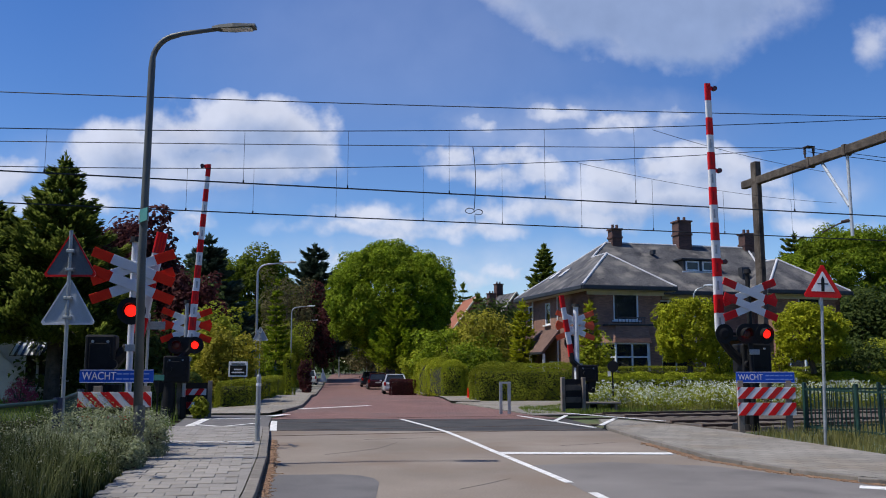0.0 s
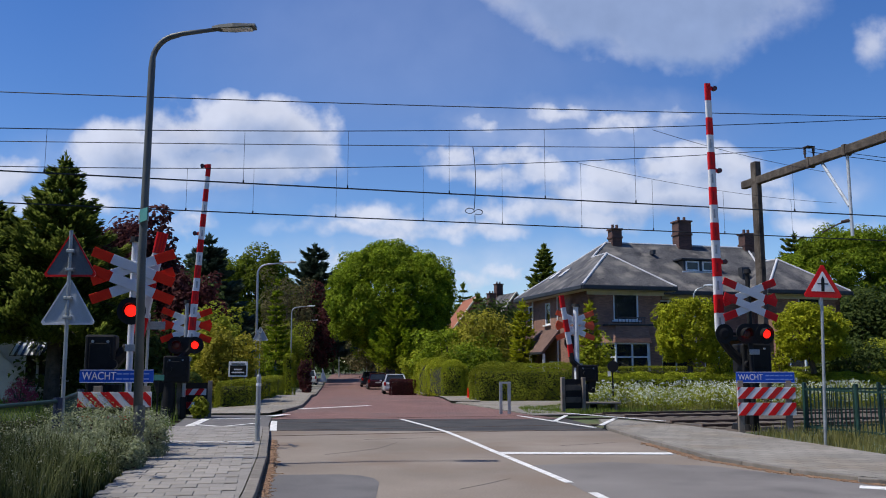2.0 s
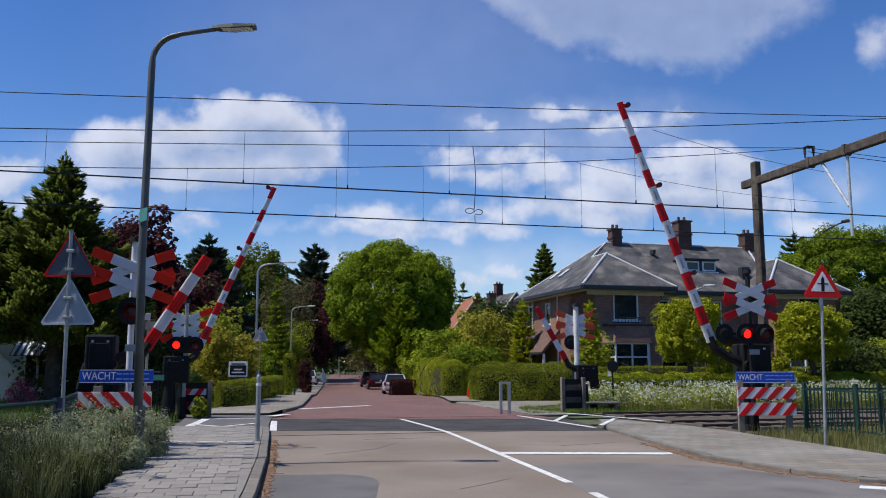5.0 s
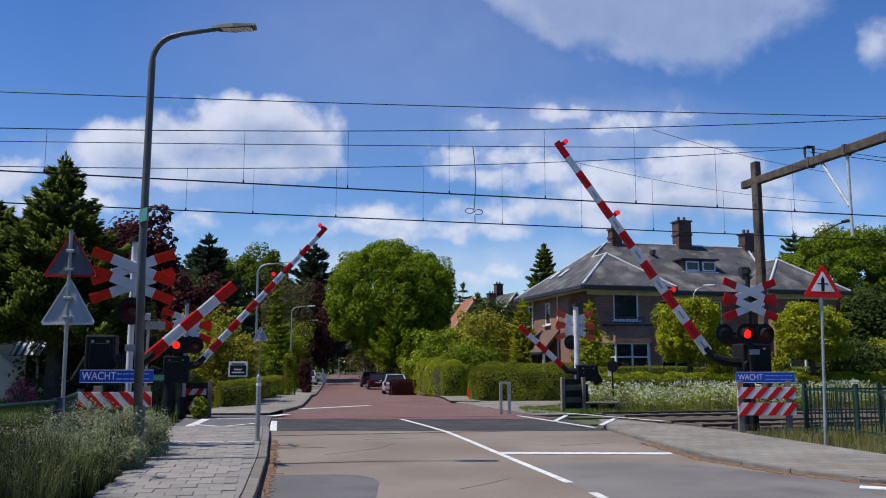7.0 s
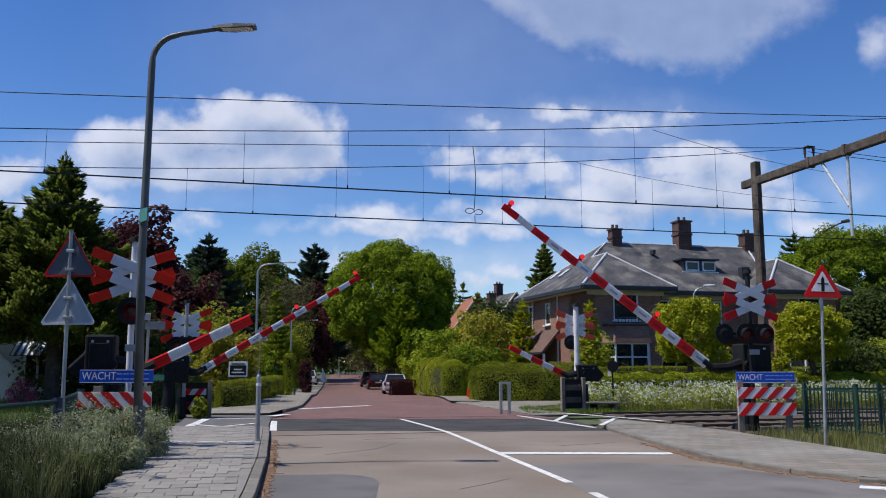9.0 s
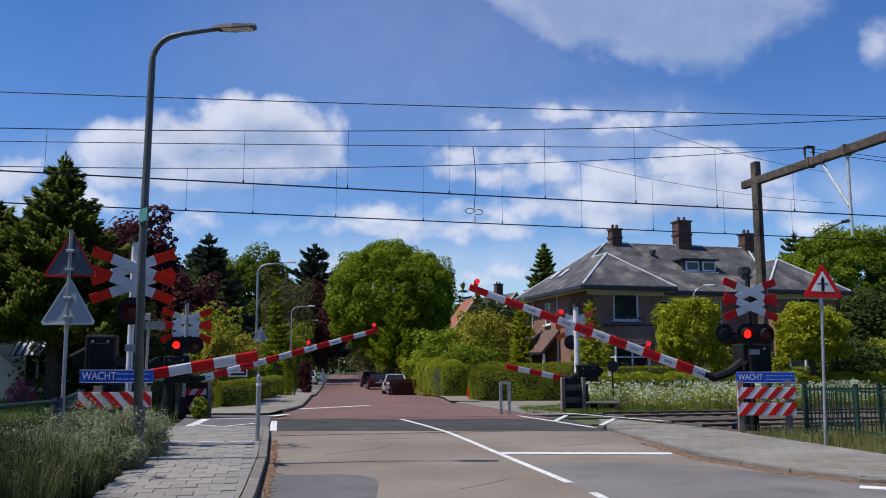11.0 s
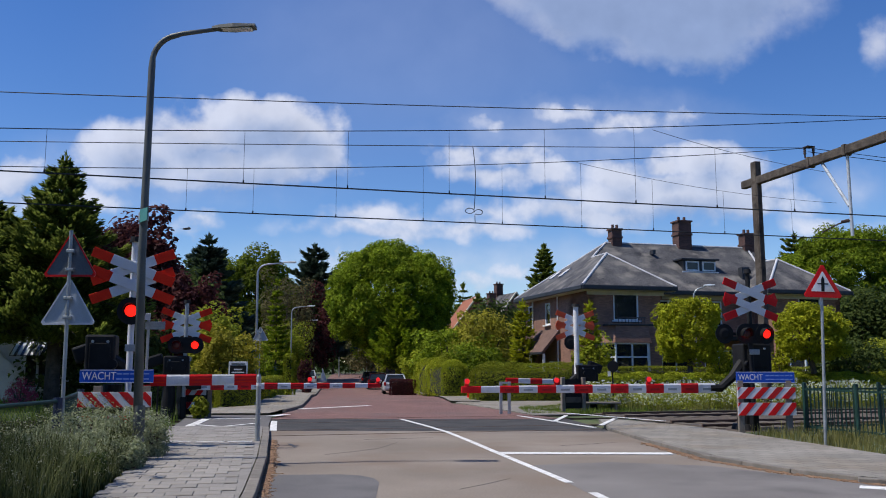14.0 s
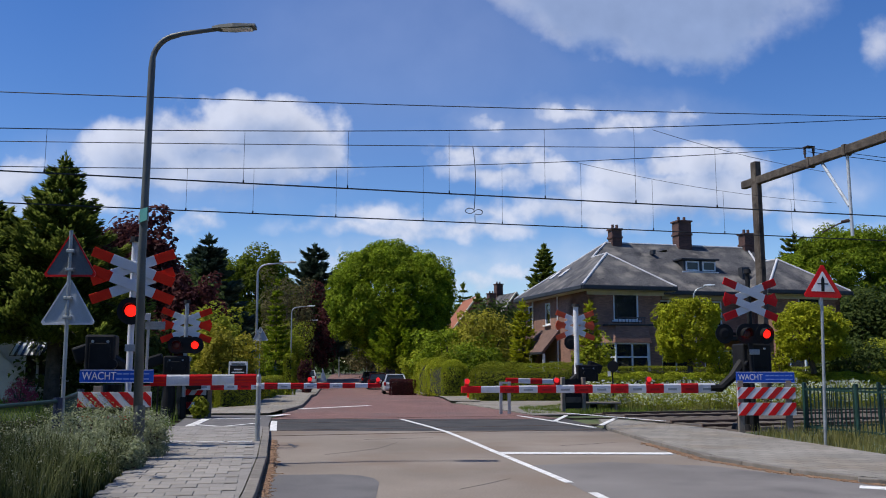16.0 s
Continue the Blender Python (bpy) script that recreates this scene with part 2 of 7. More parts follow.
# ---- mesh helpers ----
def box(bm, c, s, rz=0.0, rx=0.0, ry=0.0, bevel=0.0):
    m = pose(*c, rx, ry, rz) @ Matrix.Diagonal((*s, 1))
    r = bmesh.ops.create_cube(bm, size=1.0, matrix=m)
    if bevel:
        es = list({e for v in r["verts"] for e in v.link_edges})
        bmesh.ops.bevel(bm, geom=es, offset=bevel, segments=2, affect="EDGES", profile=0.5)
    return bm


def rod(bm, p0, p1, r0, r1=None, n=10, caps=True):
    p0, p1 = Vector(p0), Vector(p1)
    d = p1 - p0
    m = Matrix.Translation((p0 + p1) / 2) @ d.to_track_quat("Z", "Y").to_matrix().to_4x4()
    bmesh.ops.create_cone(bm, cap_ends=caps, segments=n, radius1=r0, radius2=r0 if r1 is None else r1, depth=d.length, matrix=m)
    return bm


def tube(bm, pts, r, n=6):
    """A round tube through points, with mitred bends."""
    pts = [Vector(p) for p in pts]
    rings = []
    q = last = None
    for i, p in enumerate(pts):
        d = (pts[min(i + 1, len(pts) - 1)] - pts[max(i - 1, 0)]).normalized()
        q = d.to_track_quat("Z", "Y") if q is None else last.rotation_difference(d) @ q
        last = d
        rr = r[i] if isinstance(r, (list, tuple)) else r
        rings.append([bm.verts.new(p + q @ Vector((rr * math.cos(2 * math.pi * j / n), rr * math.sin(2 * math.pi * j / n), 0))) for j in range(n)])
    for a, b in zip(rings, rings[1:]):
        for j in range(n):
            bm.faces.new((a[j], a[(j + 1) % n], b[(j + 1) % n], b[j]))
    bm.faces.new(rings[0][::-1])
    bm.faces.new(rings[-1])
    return bm


def slab(bm, poly, z0, z1, shift=None):
    """A flat plate with the outline poly (x, y), from z0 to z1."""
    lo = [bm.verts.new((x, y, z0)) for x, y in poly]
    hi = [bm.verts.new((x, y, z1)) for x, y in poly]
    n = len(poly)
    bm.faces.new(lo[::-1])
    bm.faces.new(hi)
    for i in range(n):
        bm.faces.new((lo[i], lo[(i + 1) % n], hi[(i + 1) % n], hi[i]))
    return bm


def plate(bm, poly, y0, y1):
    """An upright plate with the outline poly (x, z), from y0 to y1."""
    a = [bm.verts.new((x, y0, z)) for x, z in poly]
    b = [bm.verts.new((x, y1, z)) for x, z in poly]
    n = len(poly)
    bm.faces.new(a)
    bm.faces.new(b[::-1])
    for i in range(n):
        bm.faces.new((a[i], b[i], b[(i + 1) % n], a[(i + 1) % n]))
    bmesh.ops.recalc_face_normals(bm, faces=bm.faces)
    return bm


def part(name, bm, material, parent=None, label="", smooth=False):
    me = bpy.data.meshes.new(name)
    bmesh.ops.recalc_face_normals(bm, faces=bm.faces)
    bm.to_mesh(me)
    bm.free()
    for m in material if isinstance(material, (list, tuple)) else (material,):
        me.materials.append(m)
    if smooth:
        me.shade_smooth()
    ob = new(name, me)
    ob.parent = parent
    return tagged(ob, label)


def root(name, m, label, category, group="", kind=""):
    ob = new(name)
    ob.matrix_basis = m
    return tagged(ob, label, category, group, kind)


def B():
    return bmesh.new()


# ---- lie of the land ----
TRACK = 14.4                      # the railway's turn against the view, degrees
TU = Vector((math.cos(radians(TRACK)), math.sin(radians(TRACK)), 0))
TV = Vector((-TU.y, TU.x, 0))


def ease(a, b, v):
    t = min(1.0, max(0.0, (v - a) / (b - a)))
    return t * t * (3 - 2 * t)


def land(y):
    """Height of the ground: level up to the houses, then a shallow dip along the street."""
    return -0.5 * ease(38, 58, y) + 0.5 * ease(85, 140, y)


def strip(bm, left, right, ys, lift):
    """A sheet between two lines given as (x, y) points, following the ground."""
    def at(line, y):
        for (x0, y0), (x1, y1) in zip(line, line[1:]):
            if y <= y1 or (x1, y1) == line[-1]:
                return x0 + (x1 - x0) * (y - y0) / (y1 - y0)
    rows = []
    for y in ys:
        a, b = at(left, y), at(right, y)
        rows.append([bm.verts.new((a + (b - a) * i / 4, y, land(y) + lift)) for i in range(5)])
    for r0, r1 in zip(rows, rows[1:]):
        for i in range(4):
            bm.faces.new((r0[i], r0[i + 1], r1[i + 1], r1[i]))
    return bm


def steps(a, b, n):
    return [a + (b - a) * i / n for i in range(n + 1)]


# ground, one sheet to the horizon
bm = B()
xs = [-1500, -400, -150, -60, -30, -10, 10, 30, 60, 150, 400, 1500]
ys = [-300, -60, 0, 20, 36, 40, 44, 48, 52, 56, 60, 70, 85, 95, 105, 115, 125, 135, 145, 250, 600, 2400]
gv = [[bm.verts.new((x, y, land(y) - 0.035)) for x in xs] for y in ys]
for r0, r1 in zip(gv, gv[1:]):
    for i in range(len(xs) - 1):
        bm.faces.new((r0[i], r0[i + 1], r1[i + 1], r1[i]))
tagged(part("ground", bm, M_GROUND), "rough green grassy ground beside road and railway", "ground", kind="structure")

# the road up to the railway, the dark strip over the tracks, the red street beyond
KERB_L = [(-0.6, -25), (-1.35, 5), (-2.11, 9.92), (-2.71, 13.38), (-3.47, 17.31), (-4.7, 23.36), (-5.0, 26.0), (-4.99, 27.5), (-4.96, 30.4), (-5.76, 37.2), (-8.35, 56.7), (-11.26, 80.7), (-15.07, 112), (-19, 150)]
KERB_R = [(40, -25), (40, 8.2), (9.0, 9.6), (5.6, 11.02), (4.86, 12.14), (4.26, 13.77), (3.99, 16.69), (3.76, 20.85), (3.5, 24.1), (2.65, 25.96), (1.51, 30.4), (0.36, 33.9), (-1.51, 59), (-3.08, 73), (-6.36, 102.7), (-10, 131), (-12.5, 150)]
ROAD_Y = [-25, 0, 5, 8.2, 9.0, 9.6, 9.92, 11.02, 12.14, 13.38, 13.77, 15, 16.69, 17.31, 19.8]
tagged(part("road", strip(B(), KERB_L, KERB_R, ROAD_Y, 0.0), M_ASPHALT), "worn grey-brown asphalt road with repaired seams", "road", kind="structure")
tagged(part("road_crossing", strip(B(), KERB_L, KERB_R, [19.8, 20.85, 22.2, 23.36, 24.1], 0.002), M_ASPHALT_NEW), "dark newer asphalt laid over the railway tracks", "road", kind="structure")
tagged(part("street", strip(B(), KERB_L, KERB_R, [24.1, 25.96, 26, 27.5, 28.5, 30.4, 33.9, 37.2] + steps(40, 150, 28), 0.0), M_RED_ROAD), "street paved with red clay setts", "road", kind="structure")


def offset_line(line, d):
    out = []
    for i, p in enumerate(line):
        a, b = Vector(line[max(i - 1, 0)]), Vector(line[min(i + 1, len(line) - 1)])
        t = (b - a).normalized()
        out.append((p[0] - t.y * d, p[1] + t.x * d))
    return out


def along(line, step):
    """Points every step metres along a line, with the direction."""
    out, left = [], 0.0
    for a, b in zip(line, line[1:]):
        a, b = Vector(a), Vector(b)
        n, t = (b - a).length, (b - a).normalized()
        while left < n:
            out.append((a + t * left, math.degrees(math.atan2(t.y, t.x))))
            left += step
        left -= n
    return out


def bar_mesh(name, size, bevel, material):
    b = box(B(), (0, 0, 0), size, bevel=bevel)
    me = bpy.data.meshes.new(name)
    b.to_mesh(me)
    b.free()
    me.materials.append(material)
    return me


# kerbs: real steps of concrete blocks
KERB_ME = bar_mesh("kerb_stone", (0.99, 0.14, 0.24), 0.012, M_KERB)


def kerb(name, line, y0, y1, label, drop=0.02):
    r = root(name, Matrix(), label, "kerb", kind="structure")
    for p, a in along(line, 1.0):
        if y0 < p.y < y1:
            k = new("kerb_stone", KERB_ME)
            k.parent = r
            k.matrix_basis = pose(p.x, p.y, land(p.y) - drop, 0, 0, a) @ pose(0.5, 0, 0)


kerb("kerb_left", offset_line(KERB_L[1:6], 0.08), 5, 19, "row of worn grey concrete kerb stones")
kerb("kerb_right", offset_line(KERB_R[2:8], -0.08), 8, 19.5, "row of worn grey concrete kerb stones along the footpath", 0.06)
kerb("kerb_street", offset_line(KERB_L[7:12], 0.08), 27, 100, "grey concrete kerb along the red street")

# right footpath beyond its kerb, and the far paths
bm = B()
slab(bm, [(9.0, 9.75), (5.72, 11.15), (5.0, 12.25), (4.42, 13.85), (4.15, 16.69), (3.92, 20.6), (4.2, 23.3), (4.75, 23.4), (5.78, 21.23), (6.4, 18.99), (6.8, 16.69), (7.24, 14.18), (9.0, 12.2), (16, 10), (16, 8.9)], -0.03, 0.05)
tagged(part("pavement_right", bm, M_WALK), "grey tiled footpath beside the road", "footpath", kind="structure")
bm = B()
strip(bm, [(-7.9, 25.5), (-7.55, 28.9), (-6.7, 30.4), (-7.96, 39.2), (-10.88, 62.7), (-13.94, 89.7), (-17, 117)], offset_line(KERB_L[6:13], 0.15), [25.5, 27, 28.9, 30.4, 33] + steps(37, 110, 20), 0.08)
tagged(part("pavement_street", bm, M_WALK), "grey tiled pavement along the red street", "footpath", kind="structure")
bm = B()
slab(bm, [(2.75, 26.0), (4.2, 26.2), (3.2, 29), (9, 33.3), (6, 36.0), (1.1, 36.6), (0.5, 34.2), (1.6, 30.6)], -0.03, 0.012)
tagged(part("pavement_corner", bm, M_WALK), "pale grey paving at the street corner", "footpath", kind="structure")
bm = B()
strip(bm, [(0.36, 33.9), (-1.45, 59), (-3.0, 73), (-6.3, 102.7)], [(1.6, 33.9), (0.3, 59), (-1.5, 73), (-4.8, 102.7)], steps(35, 100, 20), 0.05)
tagged(part("pavement_hedge", bm, M_WALK), "narrow grey pavement before the hedges", "footpath", kind="structure")

# left footpath: a sand bed and concrete tiles laid in bond
WALK_L = [(-3.0, 5), (-3.84, 9.92), (-4.36, 12.33), (-5.8, 17.97), (-6.3, 19.9)]
WALK_R = offset_line(KERB_L[1:6], 0.16)
bm = strip(B(), WALK_L, WALK_R, [5, 7, 9.92, 12.33, 13.4, 15, 17.3, 17.97, 19.9], 0.098)
walk_bed = tagged(part("pavement_left", bm, M_SAND), "footpath of grey concrete tiles with sandy joints", "footpath", kind="structure")
bm = strip(B(), [(-6.3, 19.9), (-7.5, 25.5)], [(-4.05, 19.9), (-5.05, 25.5)], [19.9, 21, 22.5, 24, 25.5], 0.03)
tagged(part("pavement_crossing", bm, M_PATCH), "grey footway across the railway tracks", "footpath", kind="structure")

# painted lines
def line_thing(name, p0, p1, w, z, label="white painted road line, slightly worn"):
    p0, p1 = Vector(p0), Vector(p1)
    t = (p1 - p0).normalized()
    nrm = Vector((-t.y, t.x)) * w / 2
    b = slab(B(), [tuple(p0 - nrm), tuple(p1 - nrm), tuple(p1 + nrm), tuple(p0 + nrm)], z, z + 0.005)
    return tagged(part(name, b, M_LINE), label, "road line", kind="structure")


CENTRE = [(1.62, 11.17), (1.28, 13.0), (0.93, 14.9), (0.52, 17.2), (0.08, 19.5), (-0.5, 21.7), (-1.17, 24.0)]
for a, b_ in zip(CENTRE, CENTRE[1:]):
    line_thing("road_line", a, b_, 0.11, 0.003)
line_thing("road_line", (1.92, 9.2), (1.77, 10.3), 0.11, 0.003)
line_thing("road_line", (0.95, 14.82), (3.89, 14.72), 0.3, 0.0055, "white painted stop line before the crossing")
line_thing("road_line", (5.15, 10.78), (5.9, 10.4), 0.25, 0.003)
line_thing("road_line", (-4.95, 29.4), (-2.75, 31.9), 0.3, 0.003, "white painted stop line on the red street")
for a, b_ in [((-5.01, 15.8), (-4.62, 15.8)), ((-4.5, 15.8), (-4.0, 15.8)), ((-3.92, 15.8), (-3.49, 15.8))]:
    line_thing("road_line", a, b_, 0.1, 0.113)
for a, b_, w_ in [((-5.87, 19.0), (-6.45, 23.5), 0.22), ((-6.33, 21.51), (-4.34, 19.83), 0.12), ((-5.69, 19.83), (-4.76, 21.71), 0.12), ((-6.45, 23.5), (-5.01, 23.75), 0.12), ((-4.95, 24.78), (-4.65, 25.62), 0.3)]:
    line_thing("road_line", a, b_, w_, 0.036)
line_thing("road_line", (-3.88, 19.75), (-4.52, 23.1), 0.16, 0.006)
for a, b_, z_ in [((2.24, 25.48), (3.64, 20.7), 0.008), ((3.64, 25.48), (2.92, 22.73), 0.018), ((4.68, 23.42), (3.78, 20.7), 0.06), ((3.6, 25.2), (5.54, 21.67), 0.1)]:
    line_thing("road_line", a, b_, 0.13, z_)

# seams, patches, leaf litter in the gutter
for a, b_, w in [((-2.95, 16.6), (-2.7, 15.9), 0.07), ((-3.3, 15.9), (-2.7, 15.9), 0.03)]:
    p0, p1 = Vector(a), Vector(b_)
    t = (p1 - p0).normalized()
    k = Vector((-t.y, t.x)) * w / 2
    tagged(part("road_seam", slab(B(), [tuple(p0 - k), tuple(p1 - k), tuple(p1 + k), tuple(p0 + k)], 0.001, 0.004), M_TAR), "dark tar-filled seam in the asphalt", "road seam", kind="structure")
tagged(part("road_patch", slab(B(), [(-2.0, 9.0), (-0.72, 9.0), (-0.82, 11.2), (-0.92, 11.6), (-1.12, 11.88), (-1.4, 12.0), (-2.36, 11.95)], 0.001, 0.004), M_PATCH), "darker rectangular asphalt repair", "road patch", kind="structure")
tagged(part("road_patch", slab(B(), [(1.75, 10.0), (1.35, 13.1), (2.6, 13.5), (4.0, 13.0), (4.75, 11.9), (5.45, 10.95), (8.8, 9.4), (8.8, 5), (2.1, 5)], -0.01, 0.0022), M_LANE), "greyer resurfaced stretch of the road", "road patch", kind="structure")
for a, b_ in [((2.2, 16.2), (3.4, 16.9)), ((-1.6, 17.5), (-0.2, 18.0)), ((-2.0, 14.6), (-1.2, 15.6)), ((0.2, 10.6), (0.9, 11.6)), ((-1.2, 15.6), (-0.9, 16.9))]:
    p0, p1 = Vector(a), Vector(b_)
    t = (p1 - p0).normalized()
    k = Vector((-t.y, t.x)) * 0.007
    tagged(part("road_crack", slab(B(), [tuple(p0), tuple((p0 + p1) / 2 - k * 4), tuple(p1), tuple((p0 + p1) / 2 - k * 2)], 0.001, 0.0035), M_TAR), "thin dark crack in the asphalt", "road crack", kind="structure")
bm = B()
rg = random.Random(5)
for p, a in along(offset_line(KERB_L[2:5], -0.06), 0.004) + along(offset_line(KERB_R[2:7], 0.12), 0.0035):
    q = p + Vector((rg.gauss(0.0, 0.045), rg.gauss(0, 0.045)))
    if rg.random() < 0.9:
        box(bm, (q.x, q.y, 0.006), (rg.uniform(0.02, 0.05), rg.uniform(0.01, 0.025), 0.006), rg.uniform(0, 180), rg.uniform(-25, 25))
tagged(part("leaf_litter", bm, M_LITTER), "brown dry leaf litter lying along the kerb", "leaf litter", kind="stuff")


# ---- railway ----
def track(origin, name, start):
    r = root(name, pose(0, origin, 0, 0, 0, TRACK), "railway track with rusty rails on sleepers in ballast", "railway track", "railway tracks", "structure")
    for s0, s1 in ((-70, -8.3), (start, 90)):
        bmm = B()
        m = 40
        prev = None
        prof = [(-2.2, -0.05), (-1.5, 0.0), (1.5, 0.0), (2.2, -0.05)]
        for i in range(m + 1):
            s = s0 + (s1 - s0) * i / m
            ring = [bmm.verts.new((s, y, z)) for y, z in prof]
            if prev:
                for j in range(3):
                    bmm.faces.new((prev[j], ring[j], ring[j + 1], prev[j + 1]))
            prev = ring
        part("ballast_bed", bmm, M_BALLAST, r)
        me = bar_mesh("sleeper", (0.25, 2.5, 0.12), 0.015, M_TIE)
        s = max(s0, -25)
        while s < min(s1, 32):
            k = new("sleeper", me)
            k.parent = r
            k.matrix_basis = pose(s + 0.2, 0, -0.042)
            s += 0.6
    for s0, s1, top in ((-70, -8.3, 0.07), (-8.3, start, 0.007), (start, 90, 0.07)):
        for y in (-0.75, 0.75):
            part("rail", box(B(), ((s0 + s1) / 2, y, top - 0.06), (s1 - s0, 0.07, 0.12)), M_RAIL, r)
    return r


track(20.1, "track_near", 6.3)
track(24.2, "track_far", 5.2)


def wire(name, pts, r, label):
    tagged(part(name, tube(B(), pts, r, 6), M_WIRE), label, "overhead wire", "overhead wires")


def trk(s, r, z, origin=20.1):
    p = Vector((0, origin, 0)) + TU * s + TV * r
    return (p.x, p.y, z)


def sagging(x0, z0, xm, zm, x1, z1, origin, ext=60):
    """Points of a wire over the track line y = origin + 0.257 x, a parabola through three heights."""
    A = np.array([[x0 * x0, x0, 1], [xm * xm, xm, 1], [x1 * x1, x1, 1]])
    q = np.linalg.solve(A, np.array([z0, zm, z1]))
    return lambda x: float(q[0] * x * x + q[1] * x + q[2])


def overhead(origin, f, x0, x1, r, label, name="catenary_wire"):
    pts = [(x, origin + 0.257 * x, f(x)) for x in steps(x0, x1, 24)]
    wire(name, pts, r, label)


contact = lambda x: 5.6
mess1, mess2 = sagging(-9.5, 6.53, 0.81, 7.23, 13.2, 8.5, 20.1), sagging(-11.4, 6.54, 0.97, 7.34, 12.04, 8.59, 24.16)
feed1, feed2 = sagging(-9.55, 7.33, 0.81, 7.82, 13.2, 8.52, 20.1), sagging(-11.4, 7.2, 0.97, 7.9, 12.04, 8.59, 24.16)
overhead(20.1, contact, -60, 70, 0.017, "taut dark contact wire above the near track", "contact_wire")
overhead(24.16, contact, -60, 70, 0.017, "taut dark contact wire above the far track", "contact_wire")
overhead(20.1, mess1, -20, 13.2, 0.011, "sagging dark messenger wire above the near track", "messenger_wire")
overhead(24.16, mess2, -20, 12.04, 0.011, "sagging dark messenger wire above the far track", "messenger_wire")
overhead(20.1, feed1, -20, 13.2, 0.011, "dark feeder wire over the near track", "feeder_wire")
overhead(24.16, feed2, -20, 12.04, 0.011, "dark feeder wire over the far track", "feeder_wire")
for o, f, x1 in ((20.1, lambda x: 8.5 - 0.05 * (x - 13.2), 13.2), (24.16, lambda x: 8.59 - 0.05 * (x - 12.04), 12.04)):
    overhead(o, f, x1, 60, 0.011, "dark messenger wire leading away along the track", "messenger_wire")
    overhead(o, lambda x, f=f: f(x) - 0.13, x1, 60, 0.011, "dark feeder wire leading away along the track", "feeder_wire")
# lighter stitch wires leave the messengers and sink towards the contact wires
low1, low2 = sagging(5.47, 7.58, 7.22, 7.21, 9.5, 6.86, 20.1), sagging(4.06, 7.6, 6.47, 7.23, 12.13, 6.8, 24.16)
aux1 = lambda x: mess1(x) if x < 5.47 else low1(x)
aux2 = lambda x: mess2(x) if x < 4.06 else low2(x)
overhead(20.1, low1, 5.47, 10.6, 0.006, "thin stitch wire above the near track", "stitch_wire")
overhead(24.16, low2, 4.06, 13.0, 0.006, "thin stitch wire above the far track", "stitch_wire")
for o, f, xs_ in ((20.1, aux1, (-8.6, -4.55, -2.24, 0.15, 2.55, 4.95, 7.22, 9.5)), (24.16, aux2, (-6.9, -5.2, -3.0, -0.57, 1.75, 4.19, 6.5, 8.9, 11.3))):
    for x in xs_:
        b2 = tube(B(), [(x, o + 0.257 * x, 5.6), (x, o + 0.257 * x, f(x))], 0.0045, 5)
        box(b2, (x, o + 0.257 * x, 5.63), (0.03, 0.03, 0.09))
        tagged(part("dropper_wire", b2, M_WIRE), "thin dropper holding the contact wire", "overhead wire", "dropper wires")
# hanging jumper with a double loop near its lower end
lp = [(0.88, 24.3, 7.85), (0.93, 24.3, 7.4), (0.96, 24.35, 6.9), (0.94, 24.38, 6.4), (0.91, 24.4, 6.0)]
lp += [(0.78 + 0.13 * math.cos(radians(a)), 24.4, 5.96 + 0.08 * math.sin(radians(a))) for a in range(-20, -341, -40)]
lp += [(1.04 - 0.12 * math.cos(radians(a)), 24.4, 5.92 + 0.08 * math.sin(radians(a))) for a in range(0, 321, 40)]
lp += [(0.93, 24.4, 5.8), (0.94, 24.4, 5.6)]
wire("jumper_cable", lp, 0.012, "slack jumper cable looped between the wires")

# gantry on the far side of the tracks
P0 = Vector((11.5, 30.5, 0))
g = root("catenary_gantry", pose(11.5, 30.5, 0, 0, 0, TRACK), "weathered wooden catenary gantry with a long cross beam", "gantry")
bm = box(B(), (0, 0, 4.45), (0.25, 0.3, 8.9), bevel=0.03)
part("mast", bm, M_BEAM, g)
part("mast_strip", box(B(), (-0.1, -0.2, 4.2), (0.06, 0.05, 7.6), bevel=0.01), M_BEAM, g)
part("cross_beam", box(B(), (0.0, -7.4, 8.18), (0.22, 16.4, 0.29), bevel=0.03), M_BEAM, g, "dark weathered cross beam")
for k in (-3.0, -4.7, -7.4, -10.5):
    part("clamp", box(B(), (0, k, 8.18), (0.28, 0.14, 0.36), bevel=0.02), M_BEAM, g)
for k in (-2.95, -7.1):
    bm = B()
    rod(bm, (-0.08, k + 0.1, 8.36), (-0.08, k + 0.1, 8.75), 0.03)
    rod(bm, (0.1, k - 0.1, 8.36), (0.1, k - 0.1, 8.7), 0.03)
    for z in (8.5, 8.58, 8.66):
        rod(bm, (-0.08, k + 0.1, z), (-0.08, k + 0.1, z + 0.05), 0.055, 0.04)
        rod(bm, (0.1, k - 0.1, z), (0.1, k - 0.1, z + 0.05), 0.055, 0.04)
    box(bm, (0, k, 8.72), (0.28, 0.26, 0.03))
    part("insulator", bm, M_INSUL, g, "dark ribbed insulator")
for k in (-4.72, -9.2):
    bm = B()
    rod(bm, (0, k, 8.0), (0, k, 5.45), 0.05, 0.05)
    rod(bm, (0, k + 1.15, 8.0), (0, k + 0.05, 6.4), 0.05)
    part("drop_bracket", bm, M_ALU, g, "pale galvanised drop bracket")
    bm = tube(B(), [(0, k, 5.95), (-0.3, k + 0.25, 5.85), (-0.65, k + 0.55, 5.62)], 0.025)
    rod(bm, (-0.05, k + 0.04, 5.94), (-0.22, k + 0.2, 5.91), 0.06, 0.045)
    part("steady_arm", bm, M_INSUL, g)


